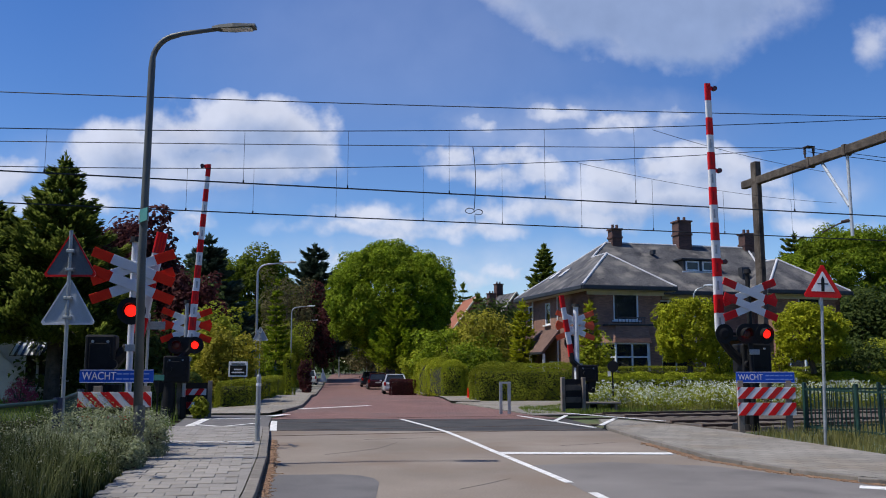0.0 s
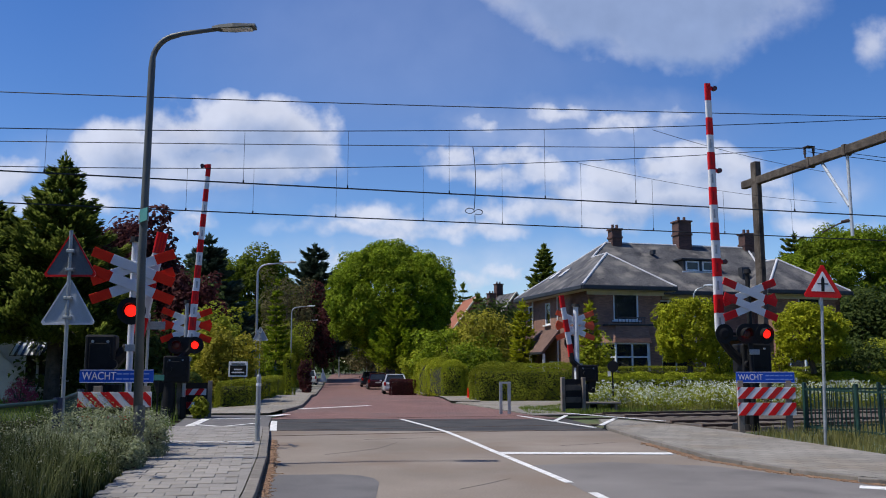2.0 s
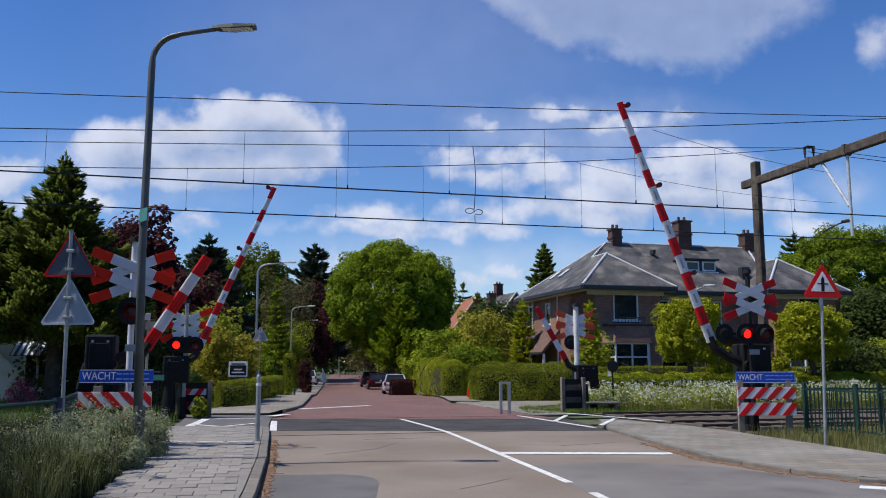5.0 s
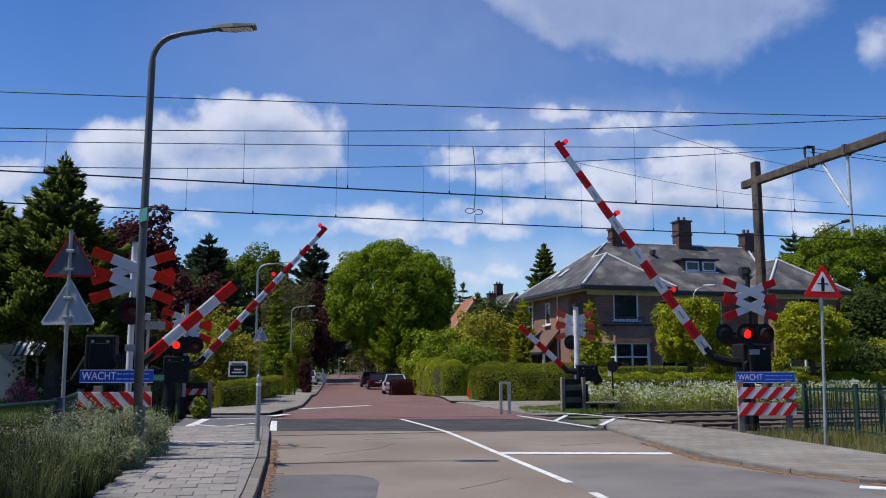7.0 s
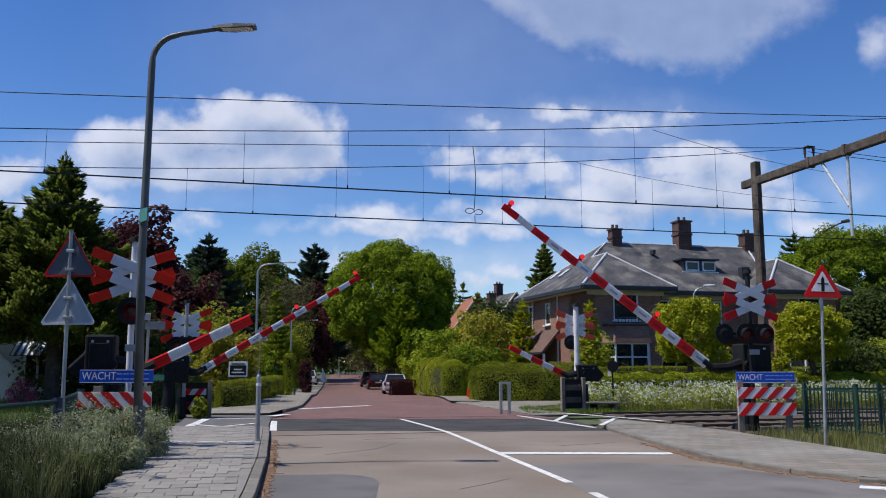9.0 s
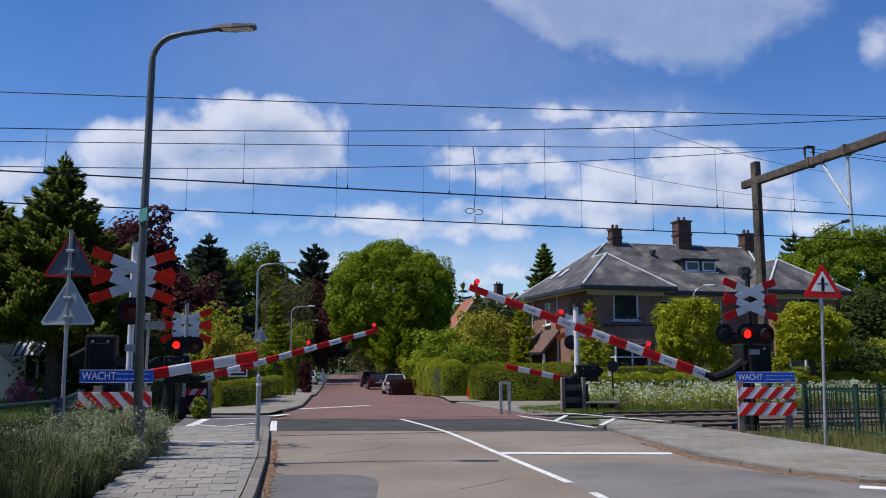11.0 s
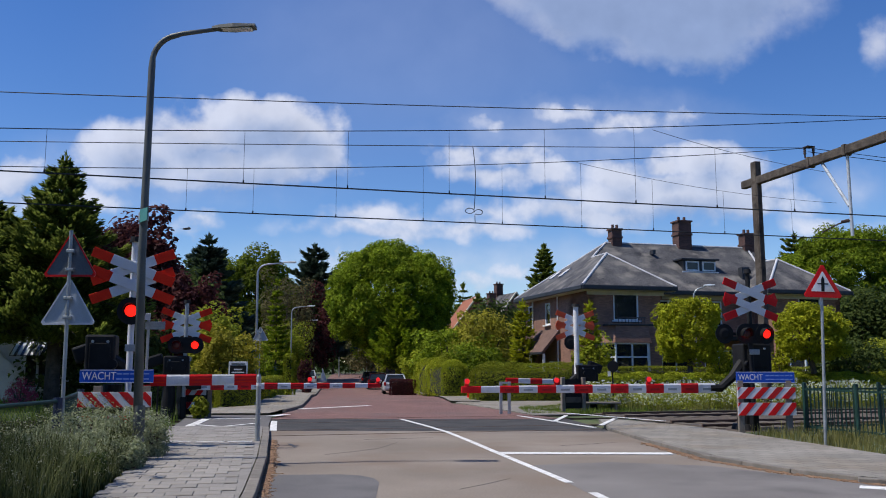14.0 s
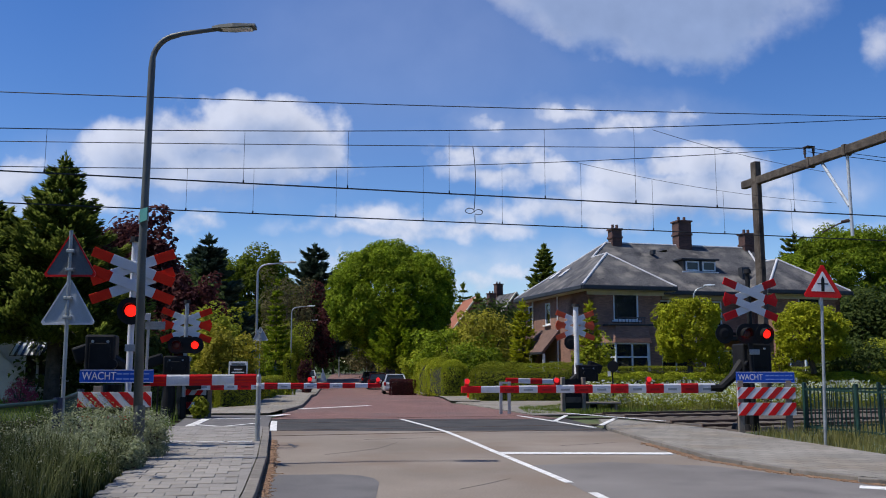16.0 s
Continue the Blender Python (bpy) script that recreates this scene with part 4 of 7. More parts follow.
def warn_sign(m, post_h, signs, label, group):
    """Triangles on a slim post; each is given as top height, side, colours and which way it faces."""
    r = root("traffic_sign", m, label, "traffic sign", group)
    part("post", rod(B(), (0, 0, 0), (0, 0, post_h), 0.03, 0.027, 12), M_STEEL, r)
    for top, side, back in signs:
        f = 1 if not back else -1
        rim = part("sign_plate", plate(B(), triangle(0, top, side), 0.045 if back else -0.06, 0.06 if back else -0.045), (M_SIGNDARK if back == 2 else M_ALU) if back else M_RED, r, "plain grey sign back" if back else "red-rimmed triangular sign")
        if back:
            h = side * 0.866
            for z in (top - h * 0.45, top - h * 0.85):
                part("sign_bracket", box(B(), (0, 0.015, z), (0.12, 0.09, 0.05), bevel=0.008), M_STEEL, rim)
            ed = B()
            o, i = triangle(0, top, side), triangle(0, top - 0.035, side - 0.075)
            vo, vi = [ed.verts.new((x, 0.03, z)) for x, z in o], [ed.verts.new((x, 0.03, z)) for x, z in i]
            wo, wi = [ed.verts.new((x, 0.064, z)) for x, z in o], [ed.verts.new((x, 0.064, z)) for x, z in i]
            for k in range(6):
                k2 = (k + 1) % 6
                for q in ((vo[k], vo[k2], vi[k2], vi[k]), (wo[k], wi[k], wi[k2], wo[k2]), (vo[k], wo[k], wo[k2], vo[k2]), (vi[k], vi[k2], wi[k2], wi[k])):
                    ed.faces.new(q)
            part("folded_rim", ed, M_RED if back == 2 else M_GREYWHITE, rim, "red edge of the sign" if back == 2 else "")
        else:
            part("white_field", plate(B(), triangle(0, top - side * 0.2, side * 0.6, corner=0.03), -0.064, -0.06), M_WHITE, rim)
            zc = top - side * 0.5
            s_ = side / 0.74
            part("black_symbol", plate(B(), [(-0.03 * s_, zc - 0.16 * s_), (0.03 * s_, zc - 0.16 * s_), (0.03 * s_, zc + 0.06 * s_), (0, zc + 0.13 * s_), (-0.03 * s_, zc + 0.06 * s_)], -0.068, -0.0645), M_BLACK, rim)
            part("symbol_bar", box(B(), (0, -0.067, zc - 0.02 * s_), (0.2 * s_, 0.004, 0.025 * s_)), M_BLACK, rim)
    return r


warn_sign(pose(7.02, 16.12, 0, 0, 1.9, 0) @ pose(0.1, 0, 0), 3.3, [(3.43, 0.76, 0)], "red triangular crossroads warning sign on a slim post", "traffic signs")
warn_sign(pose(-5.56, 12.6, 0, 0, -0.5, 4), 3.5, [(3.5, 0.8, 2), (2.8, 0.82, 1)], "two triangular signs seen from behind on one post", "traffic signs")
warn_sign(pose(-8.72, 40.6, land(40)), 3.3, [(3.35, 0.8, 1)], "triangular sign seen from behind beside the street", "traffic signs")
sb = root("sign_cabinet", pose(-5.3, 15.3, 0, 0, 0, 12), "small grey signal indicator plate on a thin pole", "indicator")
part("pole", rod(B(), (0, 0, 0), (0, 0, 2.3), 0.025, 0.025, 10), M_STEEL, sb)
part("plate", box(B(), (0.12, -0.03, 2.2), (0.34, 0.03, 0.14), bevel=0.005), M_STEEL, sb)
part("upper_plate", box(B(), (-0.02, -0.03, 2.36), (0.1, 0.03, 0.12), bevel=0.005), M_GREYWHITE, sb)
b = root("km_plate", pose(-5.18, 15.6, 0), "small teal plate on a stake by the barrier", "plate")
part("plate", box(B(), (0.0, -0.02, 1.27), (0.22, 0.015, 0.1)), M_TEAL, b)
part("stake", rod(B(), (0, 0, 0), (0, 0, 1.31), 0.016, 0.016, 8), M_BLACK, b)

# estate board, orange marker, red-white marker
b = root("estate_board", pose(-7.6, 31.75, 0), "white framed board with a dark panel on two posts", "notice board")
part("board", box(B(), (0, 0, 1.34), (0.7, 0.04, 0.56), bevel=0.008), M_WHITE, b)
part("dark_panel", box(B(), (0, -0.022, 1.3), (0.6, 0.006, 0.36)), M_BLACK, b)
for z, w in ((1.53, 0.5), (1.33, 0.3), (1.22, 0.46)):
    part("text_bar", box(B(), (0, -0.027, z), (w, 0.004, 0.05)), M_GREYWHITE if z < 1.5 else M_MAST, b)
for x in (-0.25, 0.25):
    part("post", box(B(), (x, 0.03, 0.6), (0.05, 0.05, 1.2)), M_MAST, b)
b = root("marker_post", pose(1.15, 38.6, land(38.6)), "small orange marker post at the hedge corner", "marker post")
part("shaft", rod(B(), (0, 0, 0), (0, 0, 0.48), 0.07, 0.05, 10), M_ORANGE, b)
part("foot", rod(B(), (0, 0, 0), (0, 0, 0.05), 0.12, 0.1, 10), M_ORANGE, b)
b = root("white_board", pose(-12.0, 86, land(86)), "white pointed board standing beside the street", "sign board")
part("board", plate(B(), [(-0.35, 0.3), (0.4, 0.3), (-0.1, 1.7)], -0.02, 0.02), M_WHITE, b)
part("stake", box(B(), (0, 0.03, 0.3), (0.06, 0.04, 0.7)), M_STEEL, b)
b = root("track_lamp", pose(5.72, 28.9, 0), "small round black lamp on a thin dark post", "signal lamp")
part("post", rod(B(), (0, 0, 0), (0, 0, 1.3), 0.025, 0.025, 8), M_BLACK, b)
part("lamp_case", rod(B(), (0, -0.1, 1.45), (0, 0.12, 1.45), 0.19, 0.15, 18), M_BLACK, b)
part("plate", box(B(), (-0.12, -0.05, 1.2), (0.1, 0.02, 0.17)), M_WHITE, b, "small white plate")
b = root("cable_trough_table", pose(5.15, 28.3, 0, 0, 0, 12), "low grey plank table over the cables", "cable cover")
part("plank", box(B(), (0, 0, 0.26), (1.3, 0.5, 0.06), bevel=0.01), M_SLEEPER, b)
for x in (-0.45, 0.5):
    part("leg", box(B(), (x, 0, 0.12), (0.07, 0.4, 0.24)), M_SLEEPER, b)
b = root("cable_drum", pose(5.0, 28.5, 0), "round dark drum under the plank table", "drum")
part("drum", rod(B(), (-0.05, -0.1, 0.13), (-0.05, 0.15, 0.13), 0.13, 0.13, 16), M_BLACK, b)


# ---- fences ----
def bar_fence(m, length, height, spacing, label, material, posts, tilt=0.0):
    r = root("fence", m, label, "fence", "fences")
    for x in posts:
        part("post", box(B(), (x, 0, height / 2), (0.07, 0.07, height + 0.1), bevel=0.008), material, r)
    for z in (0.12, height - 0.1):
        part("rail", box(B(), (length / 2, 0, z), (length, 0.03, 0.045)), material, r)
    me = bar_mesh("bar", (0.018, 0.018, height - 0.04), 0.003, material)
    x = spacing
    while x < length:
        k = new("bar", me)
        k.parent = r
        k.matrix_basis = pose(x, -0.02, height / 2)
        x += spacing
    return r


bar_fence(pose(8.2, 19.5, 0, 0, 0, -73), 3.6, 1.05, 0.115, "green steel bar fence beside the footpath", M_GREEN_PAINT, (0, 1.56, 3.1))
bar_fence(pose(8.25, 19.6, 0, 0, 0, 14), 12, 1.05, 0.115, "green steel bar fence along the railway", M_GREEN_PAINT, (0, 2.0, 4.0, 6, 8, 10, 12))


def mesh_fence(pts, height, label):
    r = root("fence", Matrix(), label, "fence", "fences")
    for x, y in pts:
        part("post", rod(B(), (x, y, 0), (x, y, height + 0.05), 0.062, 0.062, 12), M_BLUE_POST, r, "dark blue fence post")
    for (x0, y0), (x1, y1) in zip(pts, pts[1:]):
        part("top_rail", rod(B(), (x0, y0, height), (x1, y1, height), 0.028, 0.028, 10), M_GREEN_PAINT, r)
        n = 26
        b2 = B()
        ln = math.hypot(x1 - x0, y1 - y0)
        k = 0
        while k * 0.07 < ln + height:
            for sgn in (0, 1):
                a0, a1 = k * 0.07, k * 0.07 - height
                z0, z1 = 0.0, height
                if a1 < 0:
                    z1 = a0
                    a1 = 0
                if a0 > ln:
                    z0 = a0 - ln
                    a0 = ln
                if z1 > z0:
                    if sgn:
                        z0, z1 = height - z0, height - z1
                    rod(b2, (x0 + (x1 - x0) * a0 / ln, y0 + (y1 - y0) * a0 / ln, z0), (x0 + (x1 - x0) * a1 / ln, y0 + (y1 - y0) * a1 / ln, z1), 0.0022, 0.0022, 3, False)
            k += 1
        part("wire_netting", b2, M_GREEN_PAINT, r, "green wire netting")
    return r


mesh_fence([(-5.65, 8.6), (-5.55, 12.4), (-7.0, 16.6)], 0.98, "green wire netting fence with dark blue posts in tall grass")


def side_panel(m, label, w, h, face=-0.01):
    r = root("gate_panel", m, label, "gate panel", "crossing gate panels")
    for x in (0, w):
        part("post", box(B(), (x, 0, h / 2), (0.12, 0.12, h), bevel=0.012), M_SLEEPER, r)
    part("panel", box(B(), (w / 2, 0.03, h * 0.52), (w - 0.12, 0.03, h * 0.85)), M_BLACK, r)
    for z in (h * 0.35, h * 0.7):
        if face is None:
            part("board", box(B(), (w / 2, -0.01, z), (w - 0.2, 0.03, 0.18), bevel=0.005), M_TIE, r, "dark weathered back of a board")
        else:
            striped_board(r, 0.1, w - 0.1, face, z - 0.09, z + 0.09, 2, 0.12)
    return r


side_panel(pose(3.85, 27.6, 0, 0, 0, 20), "dark fence panel between wooden posts by the barrier", 0.75, 1.1, None)
side_panel(pose(-7.5, 24.4, 0, 0, 0, 12), "dark fence panel with striped boards and wooden posts", 0.85, 1.05)


# ---- houses ----
def wall_grid(bm, p0, u, length, z0, z1, thick, openings):
    """A wall of that thickness from p0 along u, with rectangular openings (a0, a1, z0, z1)."""
    xs_ = sorted({0.0, length, *[v for o in openings for v in o[:2]]})
    zs = sorted({z0, z1, *[v for o in openings for v in o[2:]]})
    nrm = Vector((-u.y, u.x, 0))
    for a0, a1 in zip(xs_, xs_[1:]):
        for b0, b1 in zip(zs, zs[1:]):
            ca, cb = (a0 + a1) / 2, (b0 + b1) / 2
            if any(o[0] < ca < o[1] and o[2] < cb < o[3] for o in openings):
                continue
            c = Vector(p0) + u * ca + nrm * thick / 2
            box(bm, (c.x, c.y, cb), (a1 - a0, thick, b1 - b0), math.degrees(math.atan2(u.y, u.x)))
    bmesh.ops.remove_doubles(bm, verts=bm.verts, dist=0.0005)
    return bm


def window(parent, p0, u, o, cols, rows, transom=None, curtains=True):
    """Frame, bars, panes and curtains in an opening of a wall."""
    a0, a1, z0, z1 = o
    nrm = Vector((-u.y, u.x, 0))
    rz = math.degrees(math.atan2(u.y, u.x))
    def put(a, z, d):
        c = Vector(p0) + u * a + nrm * d
        return (c.x, c.y, z)
    f = B()
    w = 0.075
    for a in (a0 + w / 2, a1 - w / 2):
        box(f, put(a, (z0 + z1) / 2, 0.06), (w, 0.1, z1 - z0), rz)
    for z in (z0 + w / 2, z1 - w / 2):
        box(f, put((a0 + a1) / 2, z, 0.06), (a1 - a0 - 2 * w, 0.1, w), rz)
    win = part("window", f, M_FRAME, parent, "white-painted window frame")
    for i in range(1, cols):
        a = a0 + (a1 - a0) * i / cols
        part("mullion", box(B(), put(a, (z0 + z1) / 2, 0.06), (0.08, 0.08, z1 - z0 - 2 * w), rz), M_FRAME, win)
    zc = z0 + (z1 - z0) * (transom or 0.5)
    if rows > 1:
        part("transom", box(B(), put((a0 + a1) / 2, zc, 0.055), (a1 - a0 - 2 * w, 0.075, 0.07), rz), M_FRAME, win)
    for i in range(cols):
        aa, ab = a0 + (a1 - a0) * i / cols, a0 + (a1 - a0) * (i + 1) / cols
        p = part("pane", box(B(), put((aa + ab) / 2, (z0 + z1) / 2, 0.07), (ab - aa - 0.09, 0.008, z1 - z0 - 0.16), rz), M_GLASS, win)
        p.visible_shadow = False
    if curtains:
        for a, wd in ((a0 + 0.2, 0.16), (a1 - 0.24, 0.26)):
            part("curtain", box(B(), put(a, (z0 + z1) / 2, 0.22), (wd, 0.05, z1 - z0 - 0.12), rz), M_CURTAIN, win, "pale drawn-back curtain")
    part("sill", box(B(), put((a0 + a1) / 2, z0 - 0.04, -0.03), (a1 - a0 + 0.16, 0.2, 0.07), rz), M_FRAME, win)
    return win


def roof_face(name, pts, parent, mat, thick=0.12):
    """One roof plane with thickness."""
    bmm = B()
    v = [Vector(p) for p in pts]
    n = (v[1] - v[0]).cross(v[2] - v[0]).normalized()
    if n.z < 0:
        n = -n
    top = [bmm.verts.new(p) for p in v]
    bot = [bmm.verts.new(p - n * thick) for p in v]
    bmm.faces.new(top)
    bmm.faces.new(bot[::-1])
    k = len(v)
    for i in range(k):
        bmm.faces.new((top[i], bot[i], bot[(i + 1) % k], top[(i + 1) % k]))
    return part(name, bmm, mat, parent, "dark grey roof slope" if mat is M_ROOF else "")


def ridge(parent, p0, p1, r=0.06):
    part("ridge_cap", rod(B(), p0, p1, r, r, 8), M_RIDGE, parent)


def chimney(parent, x, y, z0, z1, w, d):
    b = box(B(), (x, y, (z0 + z1) / 2), (w, d, z1 - z0))
    c = part("chimney", b, M_CHIMNEY_SHADE, parent, "brick chimney")
    part("chimney_band", box(B(), (x, y, z1 - (z1 - z0) * 0.42), (w + 0.1, d + 0.1, 0.12), bevel=0.01), M_CHIMNEY_SHADE, c)
    part("chimney_cap", box(B(), (x, y, z1 + 0.04), (w + 0.14, d + 0.14, 0.1), bevel=0.01), M_CHIMNEY_SHADE, c)
    for dx in (-w * 0.22, w * 0.22):
        part("chimney_pot", rod(B(), (x + dx, y, z1 + 0.08), (x + dx, y, z1 + 0.34), 0.09, 0.08, 12), M_CHIMNEY_SHADE, c)


def big_house():
    """Semi-detached brick house with two hipped wings; local x along its front, y into depth."""
    h = root("house", pose(7.0, 42.3, 0, 0, 0, TRACK), "large brown brick house with hipped dark roof and chimneys", "house")
    X, Yy = Vector((1, 0, 0)), Vector((0, 1, 0))
    E, T = 5.5, 0.3
    # front of each wing, recessed middle, left gable end
    up = (1.35, 2.75, 3.75, 5.15)
    for x0 in (0.55, 11.5):
        b = wall_grid(B(), (x0, 0.55, 0), X, 4.0, -0.6, E, T, [up, (0.75, 3.2, 0.6, 2.5)])
        w = part("wall_wing_front", b, M_BRICK, h, "brown brick wall")
        window(w, (x0, 0.55, 0), X, up, 1, 1)
        rl_ = B()
        for q in range(9):
            rod(rl_, (x0 + 1.3 + q * 0.18, -0.12, 3.55), (x0 + 1.3 + q * 0.18, -0.12, 3.85), 0.014, 0.014, 6)
        rod(rl_, (x0 + 1.25, -0.12, 3.86), (x0 + 2.8, -0.12, 3.86), 0.022, 0.022, 8)
        part("window_rail", rl_, M_GUTTER, h, "low dark rail before the window")
        for sx in (x0 + T, x0 + 4.0):
            part("wall_wing_side", wall_grid(B(), (sx, 0.55 + T, 0), Yy, 2.2, -0.6, E, T, []), M_BRICK, h)
        # bay window on the ground floor with a brick skirt over it
        bay = B()
        slab(bay, [(x0 + 0.6, 0.55), (x0 + 1.05, -0.2), (x0 + 2.9, -0.2), (x0 + 3.35, 0.55)], -0.6, 0.7)
        bp = part("bay_base", bay, M_BRICK, h, "brick base of the bay window")
        sk = B()
        lo = [sk.verts.new(p) for p in ((x0 + 0.5, 0.55, 2.6), (x0 + 1.0, -0.28, 2.6), (x0 + 2.95, -0.28, 2.6), (x0 + 3.45, 0.55, 2.6))]
        hi = [sk.verts.new(p) for p in ((x0 + 0.68, 0.55, 3.45), (x0 + 1.1, -0.2, 3.45), (x0 + 2.88, -0.2, 3.45), (x0 + 3.25, 0.55, 3.45))]
        sk.faces.new(lo)
        sk.faces.new(hi)
        for i in range(4):
            sk.faces.new((lo[i], lo[(i + 1) % 4], hi[(i + 1) % 4], hi[i]))
        part("bay_skirt", sk, M_BRICK, h, "tile-hung skirt above the bay window")
        part("bay_ledge", box(B(), (x0 + 1.975, 0.15, 3.5), (2.5, 0.8, 0.1), bevel=0.02), M_GUTTER, h)
        for q0, q1 in (((x0 + 0.6, 0.55), (x0 + 1.05, -0.2)), ((x0 + 1.05, -0.2), (x0 + 2.9, -0.2)), ((x0 + 2.9, -0.2), (x0 + 3.35, 0.55))):
            d = Vector((q1[0] - q0[0], q1[1] - q0[1], 0))
            window(h, (q0[0], q0[1], 0), d.normalized(), (0.0, d.length, 0.72, 2.6), 2 if d.length > 1.5 else 1, 2, 0.62)
        # flat boards whose near-black colour stands for the shade of the rooms
        part("bay_room", box(B(), (x0 + 2.0, 2.2, 1.5), (3.2, 0.1, 2.2)), M_INSIDE, h)
        part("upper_room", box(B(), (x0 + 2.0, 2.4, 4.4), (3.2, 0.1, 1.8)), M_INSIDE, h)
    mid = [(0.7, 2.0, 3.6, 5.0), (3.2, 4.6, 3.6, 5.0), (0.8, 2.6, 0.7, 2.3), (3.4, 5.2, 0.7, 2.3)]
    w = part("wall_front", wall_grid(B(), (4.85, 2.6, 0), X, 6.65, -0.6, E, T, mid), M_BRICK, h, "brown brick wall")
    for o in mid:
        window(w, (4.85, 2.6, 0), X, o, 2, 1)
    # left end wall, seen at an angle
    b = wall_grid(B(), (0.55, 9.65, 0), -Yy, 9.1, -0.6, E, T, [(9.1 - o[1], 9.1 - o[0], o[2], o[3]) for o in ((8.1, 8.9, 3.75, 5.0), (5.3, 6.1, 3.75, 5.0), (4.0, 5.6, -0.4, 1.7))])
    w = part("wall_end", b, M_BRICK, h, "reddish brick end wall")
    for o in ((8.1, 8.9, 3.75, 5.0), (5.3, 6.1, 3.75, 5.0), (4.0, 5.6, -0.4, 1.7)):
        window(w, (0.55, 9.65, 0), -Yy, (9.1 - o[1], 9.1 - o[0], o[2], o[3]), 1 if o[2] > 0 else 2, 1, curtains=False)
    roof_face("porch_roof", [(0.56, 4.4, 3.5), (0.56, 8.9, 3.5), (-0.55, 8.9, 2.2), (-0.55, 4.4, 2.2)], h, M_PORCH)
    part("porch_gutter", box(B(), (-0.58, 6.65, 2.12), (0.1, 4.6, 0.12), bevel=0.02), M_GUTTER, h)
    for y in (4.5, 6.6, 8.8):
        part("porch_post", box(B(), (-0.4, y, 0.75), (0.12, 0.12, 2.7)), M_FRAME, h)
    part("wall_end_right", wall_grid(B(), (15.5, 0.55, 0), Yy, 9.1, -0.6, E, T, []), M_BRICK, h)
    part("wall_back", wall_grid(B(), (15.5, 9.95, 0), -X, 14.95, -0.6, E, T, []), M_BRICK, h)
    part("floor_slab", box(B(), (8, 5.2, 2.9), (14.3, 8.4, 0.2)), M_INSIDE, h)
    # main roof and wing roofs
    R, rl, rr, zr = 6.1, 4.2, 13.6, 8.6
    a, b_, c, d = (-0.05, 2.0, E), (15.85, 2.0, E), (15.85, 10.2, E), (-0.05, 10.2, E)
    p, q = (rl, R, zr), (rr, R, zr)
    roof_face("roof", [a, b_, q, p], h, M_ROOF)
    roof_face("roof", [c, d, p, q], h, M_ROOF)
    roof_face("roof", [d, a, p], h, M_ROOF)
    roof_face("roof", [b_, c, q], h, M_ROOF)
    ridge(h, p, q)
    ridge(h, (2.6, 4.56, 7.48), p)
    ridge(h, d, p)
    ridge(h, c, q)
    ridge(h, (13.2, 4.56, 7.48), q)
    for x0 in (0.0, 10.6):
        w = 5.2
        e0, e1, e2, e3 = (x0, 0, E), (x0 + w, 0, E), (x0 + w, 5.3, E), (x0, 5.3, E)
        ap, bk = (x0 + w / 2, 2.65, 7.48), (x0 + w / 2, 5.2, 7.5)
        roof_face("roof", [e0, e1, ap], h, M_ROOF)
        roof_face("roof", [e1, (x0 + w, 2.2, E), bk, ap], h, M_ROOF)
        roof_face("roof", [(x0, 4.6, E), e0, ap, bk], h, M_ROOF)
        ridge(h, e0, ap, 0.075)
        ridge(h, e1, ap, 0.055)
        ridge(h, ap, (x0 + w / 2, 4.56, 7.49))
    # gutters and soffits
    for x0, x1, y in ((-0.05, 5.25, 0.0), (5.25, 10.6, 2.0), (10.55, 15.85, 0.0)):
        part("gutter", box(B(), ((x0 + x1) / 2, y - 0.04, E - 0.13), (x1 - x0, 0.14, 0.22), bevel=0.03), M_GUTTER, h)
        part("soffit", box(B(), ((x0 + x1) / 2, y + 0.3, E - 0.22), (x1 - x0 - 0.1, 0.55, 0.08)), M_CREAM, h)
        part("frieze", box(B(), ((x0 + x1) / 2, y + 0.52, E - 0.34), (x1 - x0 - 1.0, 0.05, 0.24)), M_CREAM, h)
    part("gutter", box(B(), (-0.06, 5.1, E - 0.13), (0.14, 10.3, 0.22), bevel=0.03), M_GUTTER, h)
    part("soffit", box(B(), (0.28, 5.2, E - 0.22), (0.55, 9.2, 0.08)), M_CREAM, h)
    part("gutter", box(B(), (15.86, 5.1, E - 0.13), (0.14, 10.3, 0.22), bevel=0.03), M_GUTTER, h)
    part("rain_pipe", rod(B(), (0.48, 8.5, -0.5), (0.48, 8.5, E - 0.2), 0.05, 0.05, 8), M_FRAME, h)
    part("rain_pipe", rod(B(), (0.48, 4.6, -0.5), (0.48, 4.6, E - 0.2), 0.04, 0.04, 8), M_FRAME, h)
    chimney(h, 4.8, 6.1, 8.3, 9.35, 0.6, 0.6)
    chimney(h, 9.2, 6.1, 8.2, 10.0, 0.85, 0.75)
    chimney(h, 13.6, 6.1, 7.9, 9.4, 0.65, 0.65)
    # dormer with two small windows
    dm = B()
    v = [dm.verts.new(p_) for p_ in ((7.85, 3.75, 6.75), (9.85, 3.75, 6.75), (9.85, 3.75, 7.4), (7.85, 3.75, 7.4), (7.85, 5.5, 7.4), (9.85, 5.5, 7.4))]
    dm.faces.new(v[:4])
    dm.faces.new((v[3], v[2], v[5], v[4]))
    dm.faces.new((v[0], v[3], v[4]))
    dm.faces.new((v[1], v[5], v[2]))
    dz = part("dormer", dm, M_GUTTER, h, "flat-roofed dormer with two white windows")
